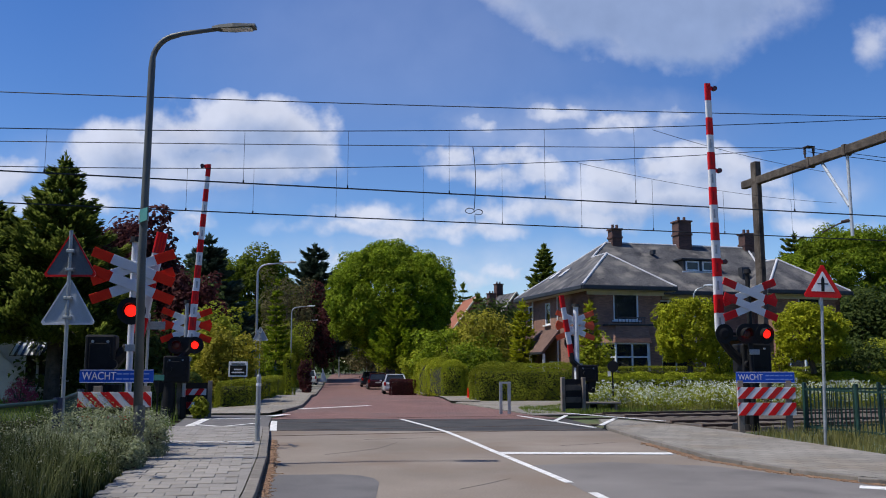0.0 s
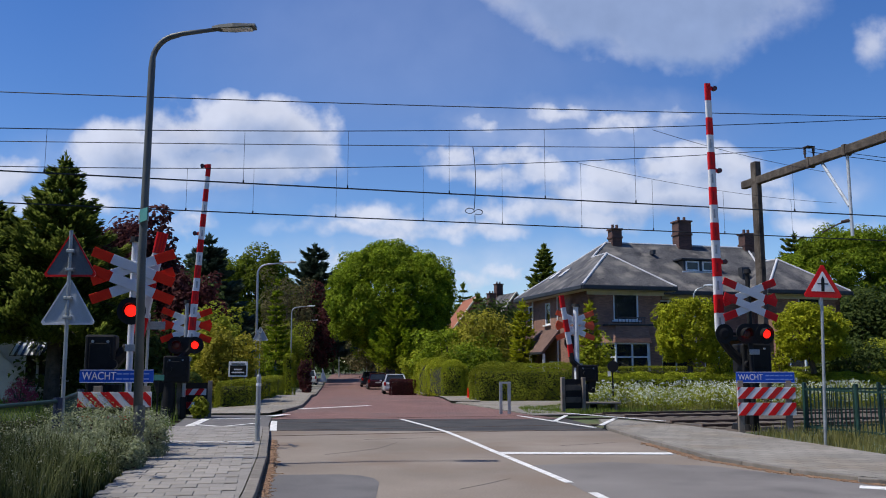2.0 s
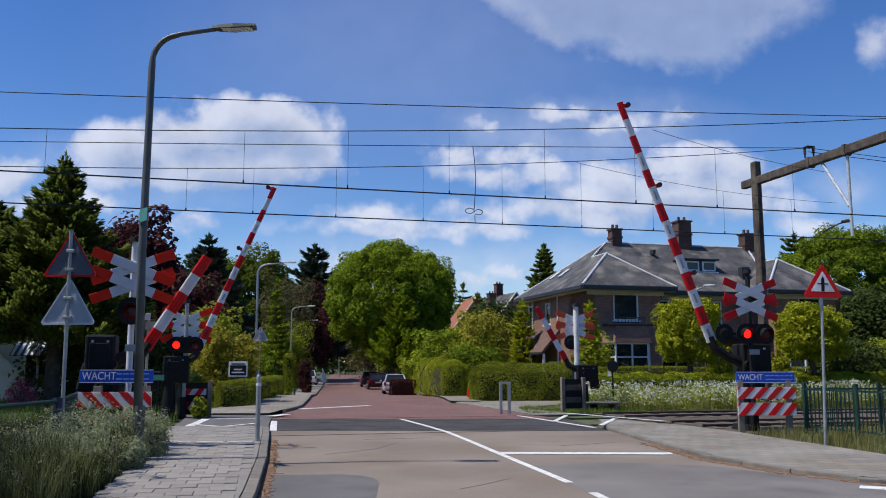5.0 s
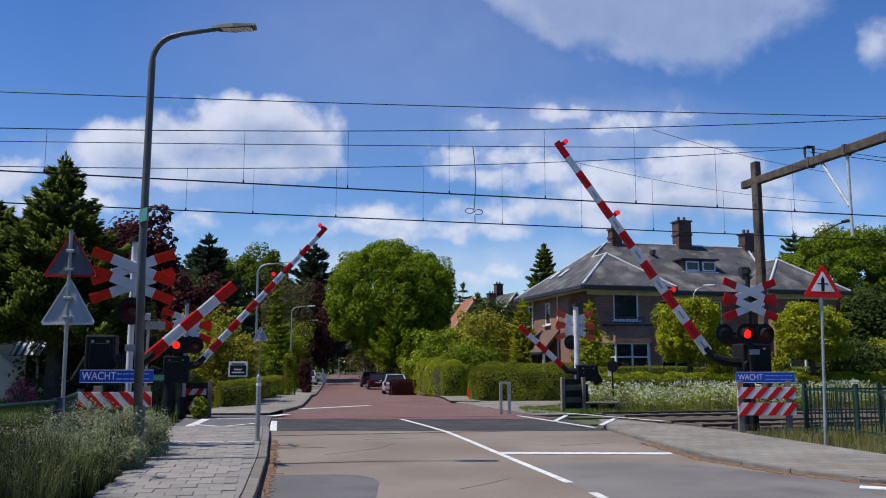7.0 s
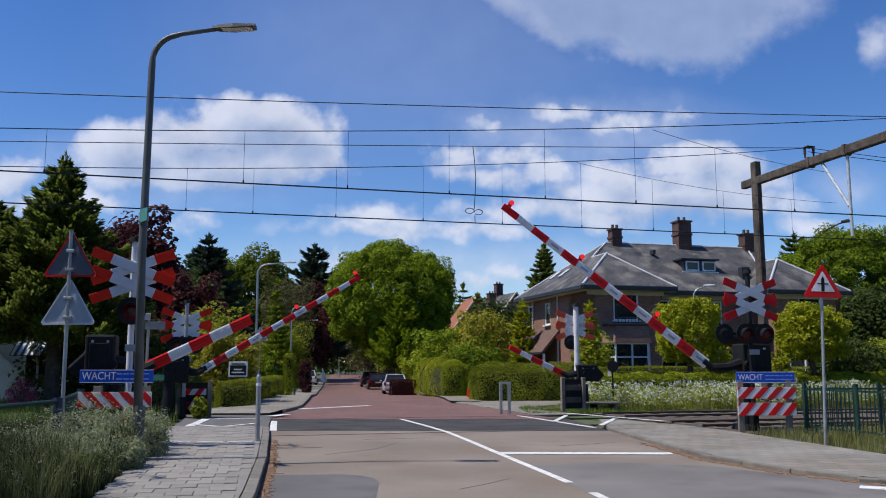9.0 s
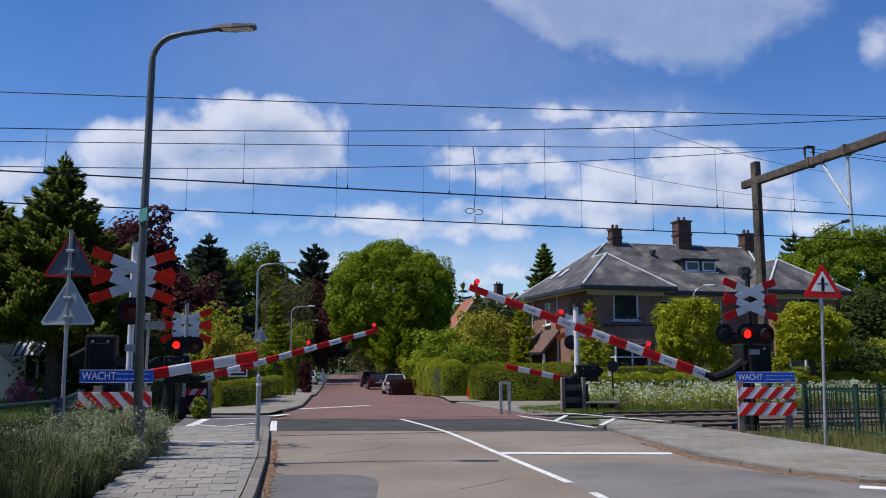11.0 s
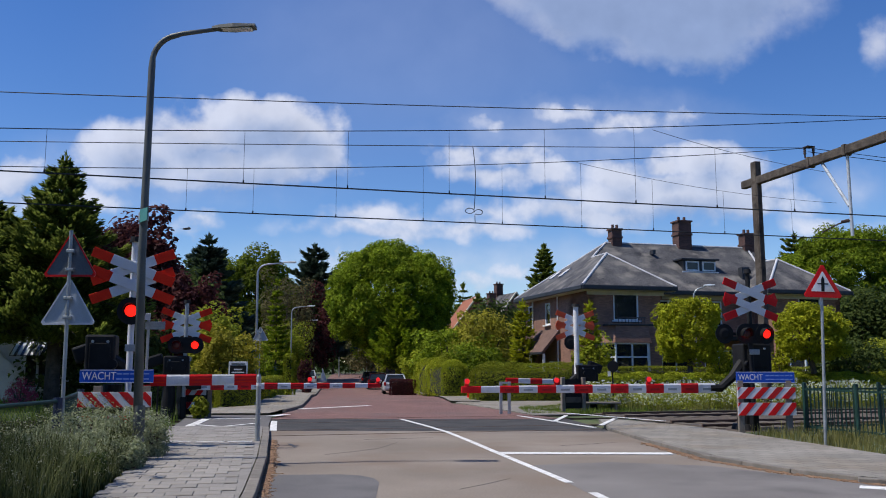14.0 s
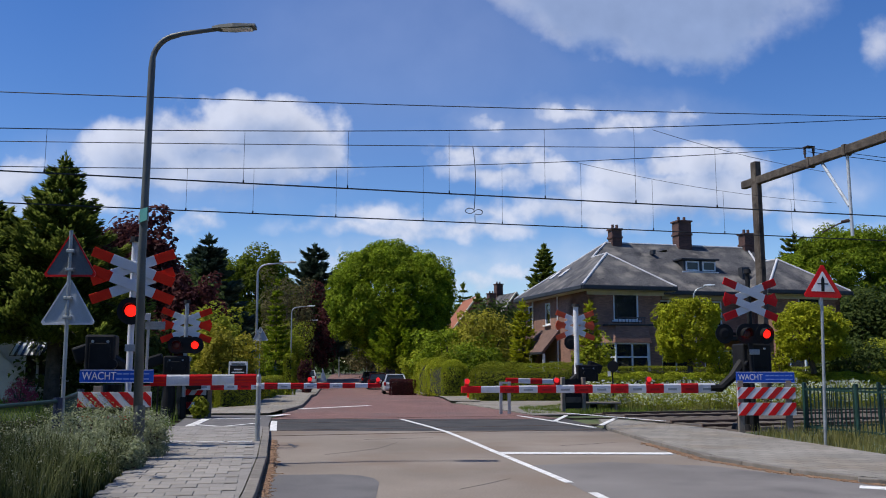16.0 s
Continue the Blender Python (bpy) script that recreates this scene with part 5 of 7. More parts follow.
    part("dormer_roof", box(B(), (8.85, 4.45, 7.46), (2.4, 1.8, 0.1), bevel=0.02), M_GUTTER, dz)
    part("dormer_sill", box(B(), (8.85, 3.66, 6.72), (2.3, 0.16, 0.08)), M_FRAME, dz)
    for x in (8.4, 9.45):
        f = B()
        for dx in (-0.38, 0.38):
            box(f, (x + dx, 3.72, 7.08), (0.08, 0.06, 0.55))
        for z in (6.84, 7.32):
            box(f, (x, 3.72, z), (0.68, 0.06, 0.08))
        part("dormer_frame", f, M_FRAME, dz)
        part("dormer_pane", box(B(), (x, 3.735, 7.08), (0.68, 0.02, 0.42)), M_CARGLASS, dz)
    for (x, y) in ((1.6, 6.2), (1.6, 7.6)):
        z = E + (zr - E) * (x + 0.05) / (rl + 0.05) + 0.05
        part("roof_light", box(B(), (x, y, z), (0.75, 0.5, 0.06), ry=-36.5), M_RIDGE, h, "pale roof light")
    for x, y in ((11.4, 3.3), (6.6, 5.0)):
        z = E + (zr - E) * (y - 2.0) / 4.1
        part("roof_vent", box(B(), (x, y - 0.05, z + 0.2), (0.5 if x > 8 else 0.2, 0.4, 0.7 if x > 8 else 0.25), bevel=0.02), M_GUTTER, h)


big_house()


def gable_house(m, w, d, eave, top, wall_m, roof_m, label, chim=()):
    h = root("house", m, label, "house", "houses along the street")
    o = [(w * 0.2, w * 0.45, 0.9, 2.3), (w * 0.55, w * 0.8, 0.9, 2.3)]
    b = wall_grid(B(), (0, 0, 0), Vector((1, 0, 0)), w, -0.6, eave, 0.25, o)
    wl = part("wall_front", b, wall_m, h)
    for k in o:
        window(wl, (0, 0, 0), Vector((1, 0, 0)), k, 2, 1)
    part("wall_back", box(B(), (w / 2, d - 0.12, eave / 2 - 0.3), (w, 0.25, eave + 0.6)), wall_m, h)
    for x in (0.125, w - 0.125):
        part("wall_side", box(B(), (x, d / 2, eave / 2 - 0.3), (0.25, d - 0.5, eave + 0.6)), wall_m, h)
    for y in (0.1, d - 0.1):
        part("gable", plate(B(), [(0, eave), (w, eave), (w / 2, top - 0.15)], y - 0.1, y + 0.1), roof_m if roof_m is M_ORANGE_ROOF else wall_m, h)
    for s in (0, 1):
        xe = -0.4 if s == 0 else w + 0.4
        ze = eave - 0.4 * (top - eave) / (w / 2)
        roof_face("roof", [(xe, -0.3, ze), (w / 2, -0.3, top), (w / 2, d + 0.3, top), (xe, d + 0.3, ze)], h, roof_m)
        part("verge_board", rod(B(), (xe, -0.32, ze), (w / 2, -0.32, top), 0.1, 0.1, 6), M_CREAM, h)
    for x, y, z0, z1 in chim:
        chimney(h, x, y, z0, z1, 0.8, 0.8)
    return h


gable_house(pose(0.3, 86, land(86), 0, 0, 8), 6.6, 9, 4.6, 9.1, M_BRICK_LOW, M_ORANGE_ROOF, "brick house with steep orange tiled gable roof")
gable_house(pose(4.2, 92, land(92), 0, 0, 20), 8, 9, 4.8, 9.9, M_BRICK, M_ROOF, "grey-roofed brick house with two chimneys behind shrubs", ((2.0, 2.0, 6.5, 9.8), (4.2, 5.0, 8.5, 11.2)))

# cottage with a striped awning behind the conifer
h = root("house", pose(-21.5, 35.2, 0, 0, 0, 8), "low white cottage with striped awning behind a conifer", "house", "houses along the street")
part("wall_front", wall_grid(B(), (0, 0, 0), Vector((1, 0, 0)), 5.4, -0.1, 2.8, 0.25, [(4.0, 5.1, 0.5, 2.2)]), M_GREYWHITE, h)
part("wall_back", box(B(), (2.7, 4.5, 1.35), (5.4, 0.25, 2.9)), M_GREYWHITE, h)
for x in (0.12, 5.28):
    part("wall_side", box(B(), (x, 2.3, 1.35), (0.25, 4.2, 2.9)), M_GREYWHITE, h)
roof_face("roof", [(-0.3, -0.3, 2.75), (5.7, -0.3, 2.75), (5.7, 2.3, 4.2), (-0.3, 2.3, 4.2)], h, M_ROOF)
roof_face("roof", [(-0.3, 4.9, 2.75), (5.7, 4.9, 2.75), (5.7, 2.3, 4.2), (-0.3, 2.3, 4.2)], h, M_ROOF)
window(h, (0, 0, 0), Vector((1, 0, 0)), (4.0, 5.1, 0.5, 2.2), 2, 1, curtains=False)
aw = part("awning", box(B(), (4.75, -0.75, 2.3), (1.75, 1.5, 0.04), rx=35), M_CARDARK, h, "striped canvas awning")
for i in range(7):
    part("awning_stripe", box(B(), (3.98 + i * 0.255, -0.765, 2.322), (0.125, 1.52, 0.03), rx=35), M_WHITE, aw)
part("white_gable_board", box(B(), (3.3, -0.15, 1.6), (1.5, 0.06, 0.3), ry=40), M_WHITE, h)


# ---- parked cars ----
def car(m, paint, label):
    """A small hatchback seen from behind: local y forward, z up."""
    c = root("car", m, label, "car", "parked cars")
    b = B()
    W = 0.86
    secs = [(-2.0, 0.35, 0.8, 0.9), (-1.85, 0.25, 0.92, 1.0), (-1.2, 0.22, 0.95, 1.0), (0.9, 0.22, 0.92, 1.0), (1.6, 0.25, 0.82, 0.97), (2.0, 0.35, 0.66, 0.85)]
    prev = None
    for y, z0, z1, k in secs:
        ring = [b.verts.new(p) for p in ((-W * k, y, z0 + 0.08), (-W * k * 0.95, y, z0), (W * k * 0.95, y, z0), (W * k, y, z0 + 0.08), (W * k, y, z1 - 0.1), (W * k * 0.92, y, z1), (-W * k * 0.92, y, z1), (-W * k, y, z1 - 0.1))]
        if prev:
            for j in range(8):
                b.faces.new((prev[j], prev[(j + 1) % 8], ring[(j + 1) % 8], ring[j]))
        else:
            b.faces.new(ring)
        prev = ring
    b.faces.new(prev[::-1])
    part("body", b, paint, c, smooth=False)
    b = B()
    lo = [b.verts.new(p) for p in ((-0.78, -1.9, 0.92), (0.78, -1.9, 0.92), (0.78, 1.0, 0.9), (-0.78, 1.0, 0.9))]
    hi = [b.verts.new(p) for p in ((-0.6, -1.5, 1.44), (0.6, -1.5, 1.44), (0.6, 0.2, 1.46), (-0.6, 0.2, 1.46))]
    b.faces.new(lo)
    b.faces.new(hi)
    for i in range(4):
        b.faces.new((lo[i], lo[(i + 1) % 4], hi[(i + 1) % 4], hi[i]))
    part("cabin_glass", b, M_CARGLASS, c, "dark tinted windows")
    part("roof", box(B(), (0, -0.65, 1.47), (1.22, 1.8, 0.06), bevel=0.025), paint, c)
    for x in (-0.7, 0.7):
        part("pillar", rod(B(), (x * 1.08, -1.87, 0.93), (x * 0.87, -1.5, 1.45), 0.06, 0.05, 8), paint, c)
        part("tail_light", box(B(), (x * 1.07, -1.97, 0.78), (0.16, 0.1, 0.26), bevel=0.02), M_TAIL, c, "red tail light")
        part("mirror", box(B(), (x * 1.38, 0.75, 0.98), (0.18, 0.1, 0.13), bevel=0.03), paint, c)
    part("bumper", box(B(), (0, -2.0, 0.45), (1.6, 0.14, 0.22), bevel=0.04), paint, c)
    part("registration_plate", box(B(), (0, -2.02, 0.66), (0.5, 0.02, 0.11)), M_CREAM, c)
    for x in (-0.78, 0.78):
        for y in (-1.25, 1.25):
            wh = part("wheel", rod(B(), (x - 0.1, y, 0.3), (x + 0.1, y, 0.3), 0.3, 0.3, 20), M_TYRE, c, "black tyre")
            part("rim", rod(B(), (x - 0.105, y, 0.3), (x + 0.105, y, 0.3), 0.19, 0.19, 14), M_STEEL, wh)
    return c


car(pose(-3.45, 60.6, land(60), 0, 0, 6) @ Matrix.Diagonal((0.95, 0.95, 0.9, 1)), M_CARWHITE, "silver hatchback parked by the hedge")
car(pose(-5.5, 71.5, land(71), 0, 0, 7) @ Matrix.Diagonal((0.95, 0.95, 0.88, 1)), M_CARRED, "dark red hatchback parked along the street")
car(pose(-6.8, 79.5, land(79), 0, 0, 7) @ Matrix.Diagonal((0.95, 0.95, 0.9, 1)), M_CARDARK, "dark blue car parked along the street")
car(pose(-13.2, 84, land(84), 0, 0, 7), M_CARWHITE, "pale car parked on the pavement far down the street")


# ---- sky backdrop with drifting clouds ----
# Clouds as soft ellipses in slope units: across, up, half width, half height.
CLOUD_WEST = [(-0.236, 0.293, 0.076, 0.043), (-0.311, 0.279, 0.075, 0.031), (-0.389, 0.262, 0.072, 0.034), (-0.181, 0.279, 0.060, 0.038), (-0.262, 0.241, 0.136, 0.033), (-0.153, 0.255, 0.038, 0.029), (-0.378, 0.234, 0.082, 0.023), (-0.524, 0.230, 0.044, 0.026), (-0.130, 0.122, 0.019, 0.009), (-0.450, 0.195, 0.088, 0.015), (-0.293, 0.166, 0.030, 0.012)]
CLOUD_MID = [(0.011, 0.248, 0.036, 0.015), (0.076, 0.251, 0.048, 0.016), (0.120, 0.239, 0.031, 0.022), (0.045, 0.228, 0.061, 0.014), (-0.097, 0.176, 0.054, 0.014), (-0.124, 0.163, 0.037, 0.011), (-0.043, 0.165, 0.054, 0.014), (0.031, 0.163, 0.081, 0.012), (0.045, 0.185, 0.041, 0.012), (0.031, 0.097, 0.035, 0.012), (0.078, 0.109, 0.037, 0.009), (-0.057, 0.156, 0.101, 0.011)]
CLOUD_EAST = [(0.140, 0.206, 0.031, 0.016), (0.205, 0.230, 0.042, 0.023), (0.256, 0.239, 0.031, 0.020), (0.306, 0.242, 0.045, 0.027), (0.355, 0.232, 0.037, 0.025), (0.385, 0.216, 0.034, 0.019), (0.269, 0.202, 0.136, 0.031), (0.133, 0.185, 0.081, 0.019), (0.350, 0.191, 0.081, 0.023), (0.187, 0.177, 0.095, 0.016), (0.443, 0.161, 0.047, 0.009), (0.138, 0.308, 0.043, 0.012), (0.207, 0.296, 0.055, 0.011), (0.283, 0.300, 0.028, 0.006), (0.056, 0.295, 0.021, 0.006)]
CLOUD_TOP = [(0.247, 0.478, 0.253, 0.106), (0.284, 0.430, 0.161, 0.078), (0.151, 0.432, 0.105, 0.046), (0.529, 0.390, 0.028, 0.036)]
CLOUD_VEIL = [(0.480, 0.220, 0.065, 0.041), (0.011, 0.117, 0.430, 0.050), (0.148, 0.283, 0.288, 0.082), (-0.344, 0.234, 0.286, 0.075)]
# broad pale wash painted over the upper sky to lift its brightness
PAINTED_HAZE = [(-0.045, 0.405, 0.446, 0.230)]


def link_math(n, k, op, a, b_=None, c_=None):
    m = n.new("ShaderNodeMath")
    m.operation = op
    for i, v in enumerate((a, b_, c_)):
        if v is None:
            continue
        if isinstance(v, (int, float)):
            m.inputs[i].default_value = v
        else:
            k.new(v, m.inputs[i])
    return m.outputs[0]


def cloud_density(name, clouds, soft, absolute=True):
    """How deep a place lies inside the nearest cloud, after its outline is pushed about by noise."""
    g = bpy.data.node_groups.new(name, "ShaderNodeTree")
    g.interface.new_socket("Vector", in_out="INPUT", socket_type="NodeSocketVector")
    g.interface.new_socket("Density", in_out="OUTPUT", socket_type="NodeSocketFloat")
    n, k = g.nodes, g.links
    gi, go = n.new("NodeGroupInput"), n.new("NodeGroupOutput")
    place = gi.outputs[0]
    for scale, amount in ((9, 0.05), (34, 0.022), (110, 0.008)):
        nz = n.new("ShaderNodeTexNoise")
        nz.inputs["Scale"].default_value, nz.inputs["Detail"].default_value = scale, 3
        k.new(gi.outputs[0], nz.inputs["Vector"])
        ce = n.new("ShaderNodeVectorMath")
        ce.operation = "SUBTRACT"
        k.new(nz.outputs["Color"], ce.inputs[0])
        ce.inputs[1].default_value = (0.5, 0.5, 0.5)
        ma = n.new("ShaderNodeVectorMath")
        ma.operation = "MULTIPLY_ADD"
        k.new(ce.outputs[0], ma.inputs[0])
        ma.inputs[1].default_value = (amount * soft, amount * soft, 0)
        k.new(place, ma.inputs[2])
        place = ma.outputs[0]
    best = None
    for cx, cy, rx, ry in clouds:
        sub = n.new("ShaderNodeVectorMath")
        sub.operation = "SUBTRACT"
        k.new(place, sub.inputs[0])
        sub.inputs[1].default_value = (cx, cy, 0)
        d = n.new("ShaderNodeVectorMath")
        d.operation = "MULTIPLY"
        k.new(sub.outputs[0], d.inputs[0])
        d.inputs[1].default_value = (1 / rx, 1 / ry, 0)
        ln = n.new("ShaderNodeVectorMath")
        ln.operation = "LENGTH"
        k.new(d.outputs[0], ln.inputs[0])
        deep = link_math(n, k, "SUBTRACT", 1.0, ln.outputs["Value"])
        if absolute:
            deep = link_math(n, k, "MULTIPLY", deep, ry * 60)
        best = deep if best is None else link_math(n, k, "SMOOTH_MAX", best, deep, 0.4)
    k.new(best, go.inputs[0])
    return g


def cloud_material():
    m = bpy.data.materials.new("fair_weather_clouds")
    m.use_nodes = True
    n, k = m.node_tree.nodes, m.node_tree.links
    n.remove(n["Principled BSDF"])
    co = n.new("ShaderNodeTexCoord")
    mp = n.new("ShaderNodeVectorMath")
    mp.operation = "MULTIPLY"
    mp.inputs[1].default_value = (1 / 2400, 1 / 2400, 1 / 2400)
    k.new(co.outputs["Object"], mp.inputs[0])
    sw = n.new("ShaderNodeSeparateXYZ")
    k.new(mp.outputs[0], sw.inputs[0])
    cb = n.new("ShaderNodeCombineXYZ")
    k.new(sw.outputs[0], cb.inputs[0])
    k.new(sw.outputs[2], cb.inputs[1])
    # a point a little nearer the sun tells how much cloud shades this one
    up = n.new("ShaderNodeVectorMath")
    up.inputs[1].default_value = (-0.01, 0.022, 0)
    k.new(cb.outputs[0], up.inputs[0])

    def sample(g, at):
        d = n.new("ShaderNodeGroup")
        d.node_tree = g
        k.new(at, d.inputs[0])
        return d.outputs[0]

    def fade(v, lo, hi, out):
        mr = n.new("ShaderNodeMapRange")
        mr.interpolation_type = "SMOOTHSTEP"
        mr.inputs[1].default_value, mr.inputs[2].default_value, mr.inputs[4].default_value = lo, hi, out
        k.new(v, mr.inputs[0])
        return mr.outputs[0]

    heap = cloud_density("heap_clouds", CLOUD_WEST + CLOUD_MID + CLOUD_EAST, 1.0)
    top = cloud_density("high_cloud", CLOUD_TOP, 1.3)
    veil = cloud_density("thin_veils", CLOUD_VEIL, 1.0, False)
    nz = n.new("ShaderNodeTexNoise")
    nz.inputs["Scale"].default_value, nz.inputs["Detail"].default_value = 20, 6
    k.new(cb.outputs[0], nz.inputs["Vector"])
    wisp = fade(nz.outputs["Fac"], 0.3, 0.7, 1.0)
    heap_in = sample(heap, cb.outputs[0])
    a1 = fade(link_math(n, k, "MULTIPLY_ADD", wisp, 0.8, heap_in), 0.0, 1.25, 0.84)
    a2 = fade(sample(top, cb.outputs[0]), -0.2, 2.0, 0.66)
    a3 = link_math(n, k, "MULTIPLY", fade(sample(veil, cb.outputs[0]), 0.0, 1.0, 0.42), link_math(n, k, "MULTIPLY_ADD", wisp, 0.4, 0.5))
    haze = cloud_density("painted_sky_haze", PAINTED_HAZE, 0.5, False)
    a4 = fade(sample(haze, cb.outputs[0]), 0.0, 0.9, 0.13)
    alpha = link_math(n, k, "MAXIMUM", link_math(n, k, "MAXIMUM", a1, a2), link_math(n, k, "MAXIMUM", a3, a4))
    shade = link_math(n, k, "MAXIMUM", fade(sample(heap, up.outputs[0]), -0.2, 1.9, 1.0), fade(sample(top, up.outputs[0]), 0.3, 3.0, 1.0))
    cr = n.new("ShaderNodeValToRGB")
    cr.color_ramp.elements[0].color, cr.color_ramp.elements[1].color = (0.74, 0.77, 0.89, 1), (0.385, 0.475, 0.69, 1)
    k.new(shade, cr.inputs[0])
    mr = n.new("ShaderNodeMapRange")
    mr.inputs[1].default_value, mr.inputs[2].default_value, mr.inputs[3].default_value, mr.inputs[4].default_value = 0.3, 0.7, 0.9, 1.07
    k.new(nz.outputs["Fac"], mr.inputs[0])
    hs = n.new("ShaderNodeHueSaturation")
    k.new(cr.outputs[0], hs.inputs["Color"])
    k.new(mr.outputs[0], hs.inputs["Value"])
    em = n.new("ShaderNodeEmission")
    k.new(hs.outputs[0], em.inputs[0])
    tr = n.new("ShaderNodeBsdfTransparent")
    mx = n.new("ShaderNodeMixShader")
    k.new(alpha, mx.inputs[0])
    k.new(tr.outputs[0], mx.inputs[1])
    k.new(em.outputs[0], mx.inputs[2])
    k.new(mx.outputs[0], n["Material Output"].inputs[0])
    return m


b = B()
vs = [b.verts.new(p) for p in ((-1900, 0, -30), (1900, 0, -30), (1900, 0, 1500), (-1900, 0, 1500))]
b.faces.new(vs)
BACKDROP = tagged(part("backdrop", b, cloud_material()), "blue sky with drifting white fair-weather clouds", "sky", kind="structure")


# ---- plants ----
def leaf_mesh(name, pts, nrm, size, mat, parent=None, seed=0, aspect=0.6, up=0.0, label=""):
    """One mesh of many small leaf blades, each turned its own way about its outward direction."""
    rg = np.random.default_rng(seed)
    n = len(pts)
    d = nrm + rg.normal(0, 0.42, (n, 3))
    d[:, 2] += up
    d /= np.linalg.norm(d, axis=1, keepdims=True) + 1e-9
    r = rg.normal(0, 1, (n, 3))
    a = np.cross(d, r)
    a /= np.linalg.norm(a, axis=1, keepdims=True) + 1e-9
    c = np.cross(d, a)
    s = size * rg.uniform(0.55, 1.35, (n, 1))
    bend = d * s * rg.uniform(-0.25, 0.25, (n, 1))
    v = np.stack([pts - a * s * 0.5, pts + c * s * aspect * 0.5 + bend, pts + a * s * 0.5, pts - c * s * aspect * 0.5 + bend], 1).reshape(-1, 3)
    f = np.arange(4 * n).reshape(-1, 4)
    me = bpy.data.meshes.new(name)
    me.from_pydata(v.tolist(), [], f.tolist())
    me.materials.append(mat)
    ob = new(name, me)
    ob.parent = parent
    return tagged(ob, label)


def crown_points(rg, centre, radii, n, lobes, lobe=0.36, flat=0.0, spread=(0.62, 0.86), jitter=0.12, power=2.7):
    """Leaf places on the skins of many overlapping clumps that fill an ellipsoid."""
    j = np.arange(lobes) + 0.5
    th, ph = np.arccos(1 - 2 * j / lobes), math.pi * (1 + 5 ** 0.5) * j
    k = np.stack([np.cos(ph) * np.sin(th), np.sin(ph) * np.sin(th), np.cos(th)], 1) + rg.normal(0, jitter, (lobes, 3))
    k *= rg.uniform(*spread, (lobes, 1)) + (0.78 - lobe - 0.5) * 0.4
    size = lobe * rg.uniform(0.6, 1.25, lobes)
    i = rg.integers(0, lobes, n)
    d = rg.normal(0, 1, (n, 3))
    d /= np.linalg.norm(d, axis=1, keepdims=True)
    q = k[i] + d * (size[i] * rg.uniform(0.7, 1.02, n))[:, None]
    keep = np.linalg.norm(q, axis=1) > 0.38
    q, d = q[keep], d[keep]
    if flat:
        ok = q[:, 2] > -flat
        q, d = q[ok], d[ok]
    # fuller than an ellipsoid towards the top and the foot
    zc = np.clip(np.abs(q[:, 2]), 0, 0.96)
    full = (1 - zc ** power) ** (1 / power) / np.sqrt(1 - zc ** 2)
    q[:, :2] *= np.minimum(full, 1.5)[:, None]
    return q * np.array(radii) + np.array(centre), d


def limbs(parent, trunk_h, r, spread, top, seed, base=0.0, n=7):
    rr = random.Random(seed)
    b = B()
    tube(b, [(0, 0, base - 0.1), (rr.uniform(-0.05, 0.05), 0, trunk_h * 0.5), (rr.uniform(-0.1, 0.1), rr.uniform(-0.1, 0.1), trunk_h), (0, 0, top * 0.8)], [r * 1.25, r, r * 0.8, r * 0.2], 9)
    t = part("trunk", b, M_BARK, parent, "brown bark trunk")
    for i in range(n):
        a = 2 * math.pi * i / n + rr.uniform(-0.3, 0.3)
        z = trunk_h * rr.uniform(0.85, 1.2)
        e = (spread * 0.75 * math.cos(a), spread * 0.75 * math.sin(a), z + (top - z) * rr.uniform(0.3, 0.75))
        m = (e[0] * 0.45, e[1] * 0.45, z + (e[2] - z) * 0.35)
        part("limb", tube(B(), [(0, 0, z * 0.95), m, e], [r * 0.45, r * 0.3, r * 0.08], 6), M_BARK, t)


def tree(x, y, top, crown_base, width, mat, label, n=9000, size=0.28, lobes=40, seed=1, depth=None, category="tree", trunk_r=0.2, lobe=0.36, z=None, spread=(0.62, 0.86), jitter=0.12, power=2.7):
    g0 = land(y) if z is None else z
    t = root("tree", pose(x, y, g0), label, category, "trees")
    top, crown_base = top - g0, crown_base - g0
    rg = np.random.default_rng(seed)
    c = (0, 0, (top + crown_base) / 2)
    limbs(t, max(0.3, crown_base + 0.15 * (top - crown_base)), trunk_r, width / 2, top, seed)
    p, d = crown_points(rg, c, (width / 2, (depth or width) / 2, (top - crown_base) / 2), n, lobes, lobe, spread=spread, jitter=jitter, power=power)
    leaf_mesh("crown", p, d, size, mat, t, seed, up=0.4)
    return t


def shrub(x, y, top, width, mat, label, n=4000, size=0.16, lobes=24, seed=1, depth=None, lobe=0.4):
    g0 = land(y)
    t = root("shrub", pose(x, y, g0), label, "shrub", "shrubs")
    h = top - g0
    rg = np.random.default_rng(seed)
    p, d = crown_points(rg, (0, 0, h * 0.45), (width / 2, (depth or width) / 2, h * 0.57), n, lobes, lobe)
    ok = p[:, 2] > 0.02
    for i in range(5):
        a = i * 1.3
        part("stem", tube(B(), [(0.1 * math.cos(a), 0.1 * math.sin(a), 0), (width * 0.15 * math.cos(a), width * 0.15 * math.sin(a), h * 0.4), (width * 0.3 * math.cos(a), width * 0.3 * math.sin(a), h * 0.75)], [0.05, 0.035, 0.01], 5), M_BARK, t)
    leaf_mesh("foliage", p[ok], d[ok], size, mat, t, seed, up=0.4)
    return t


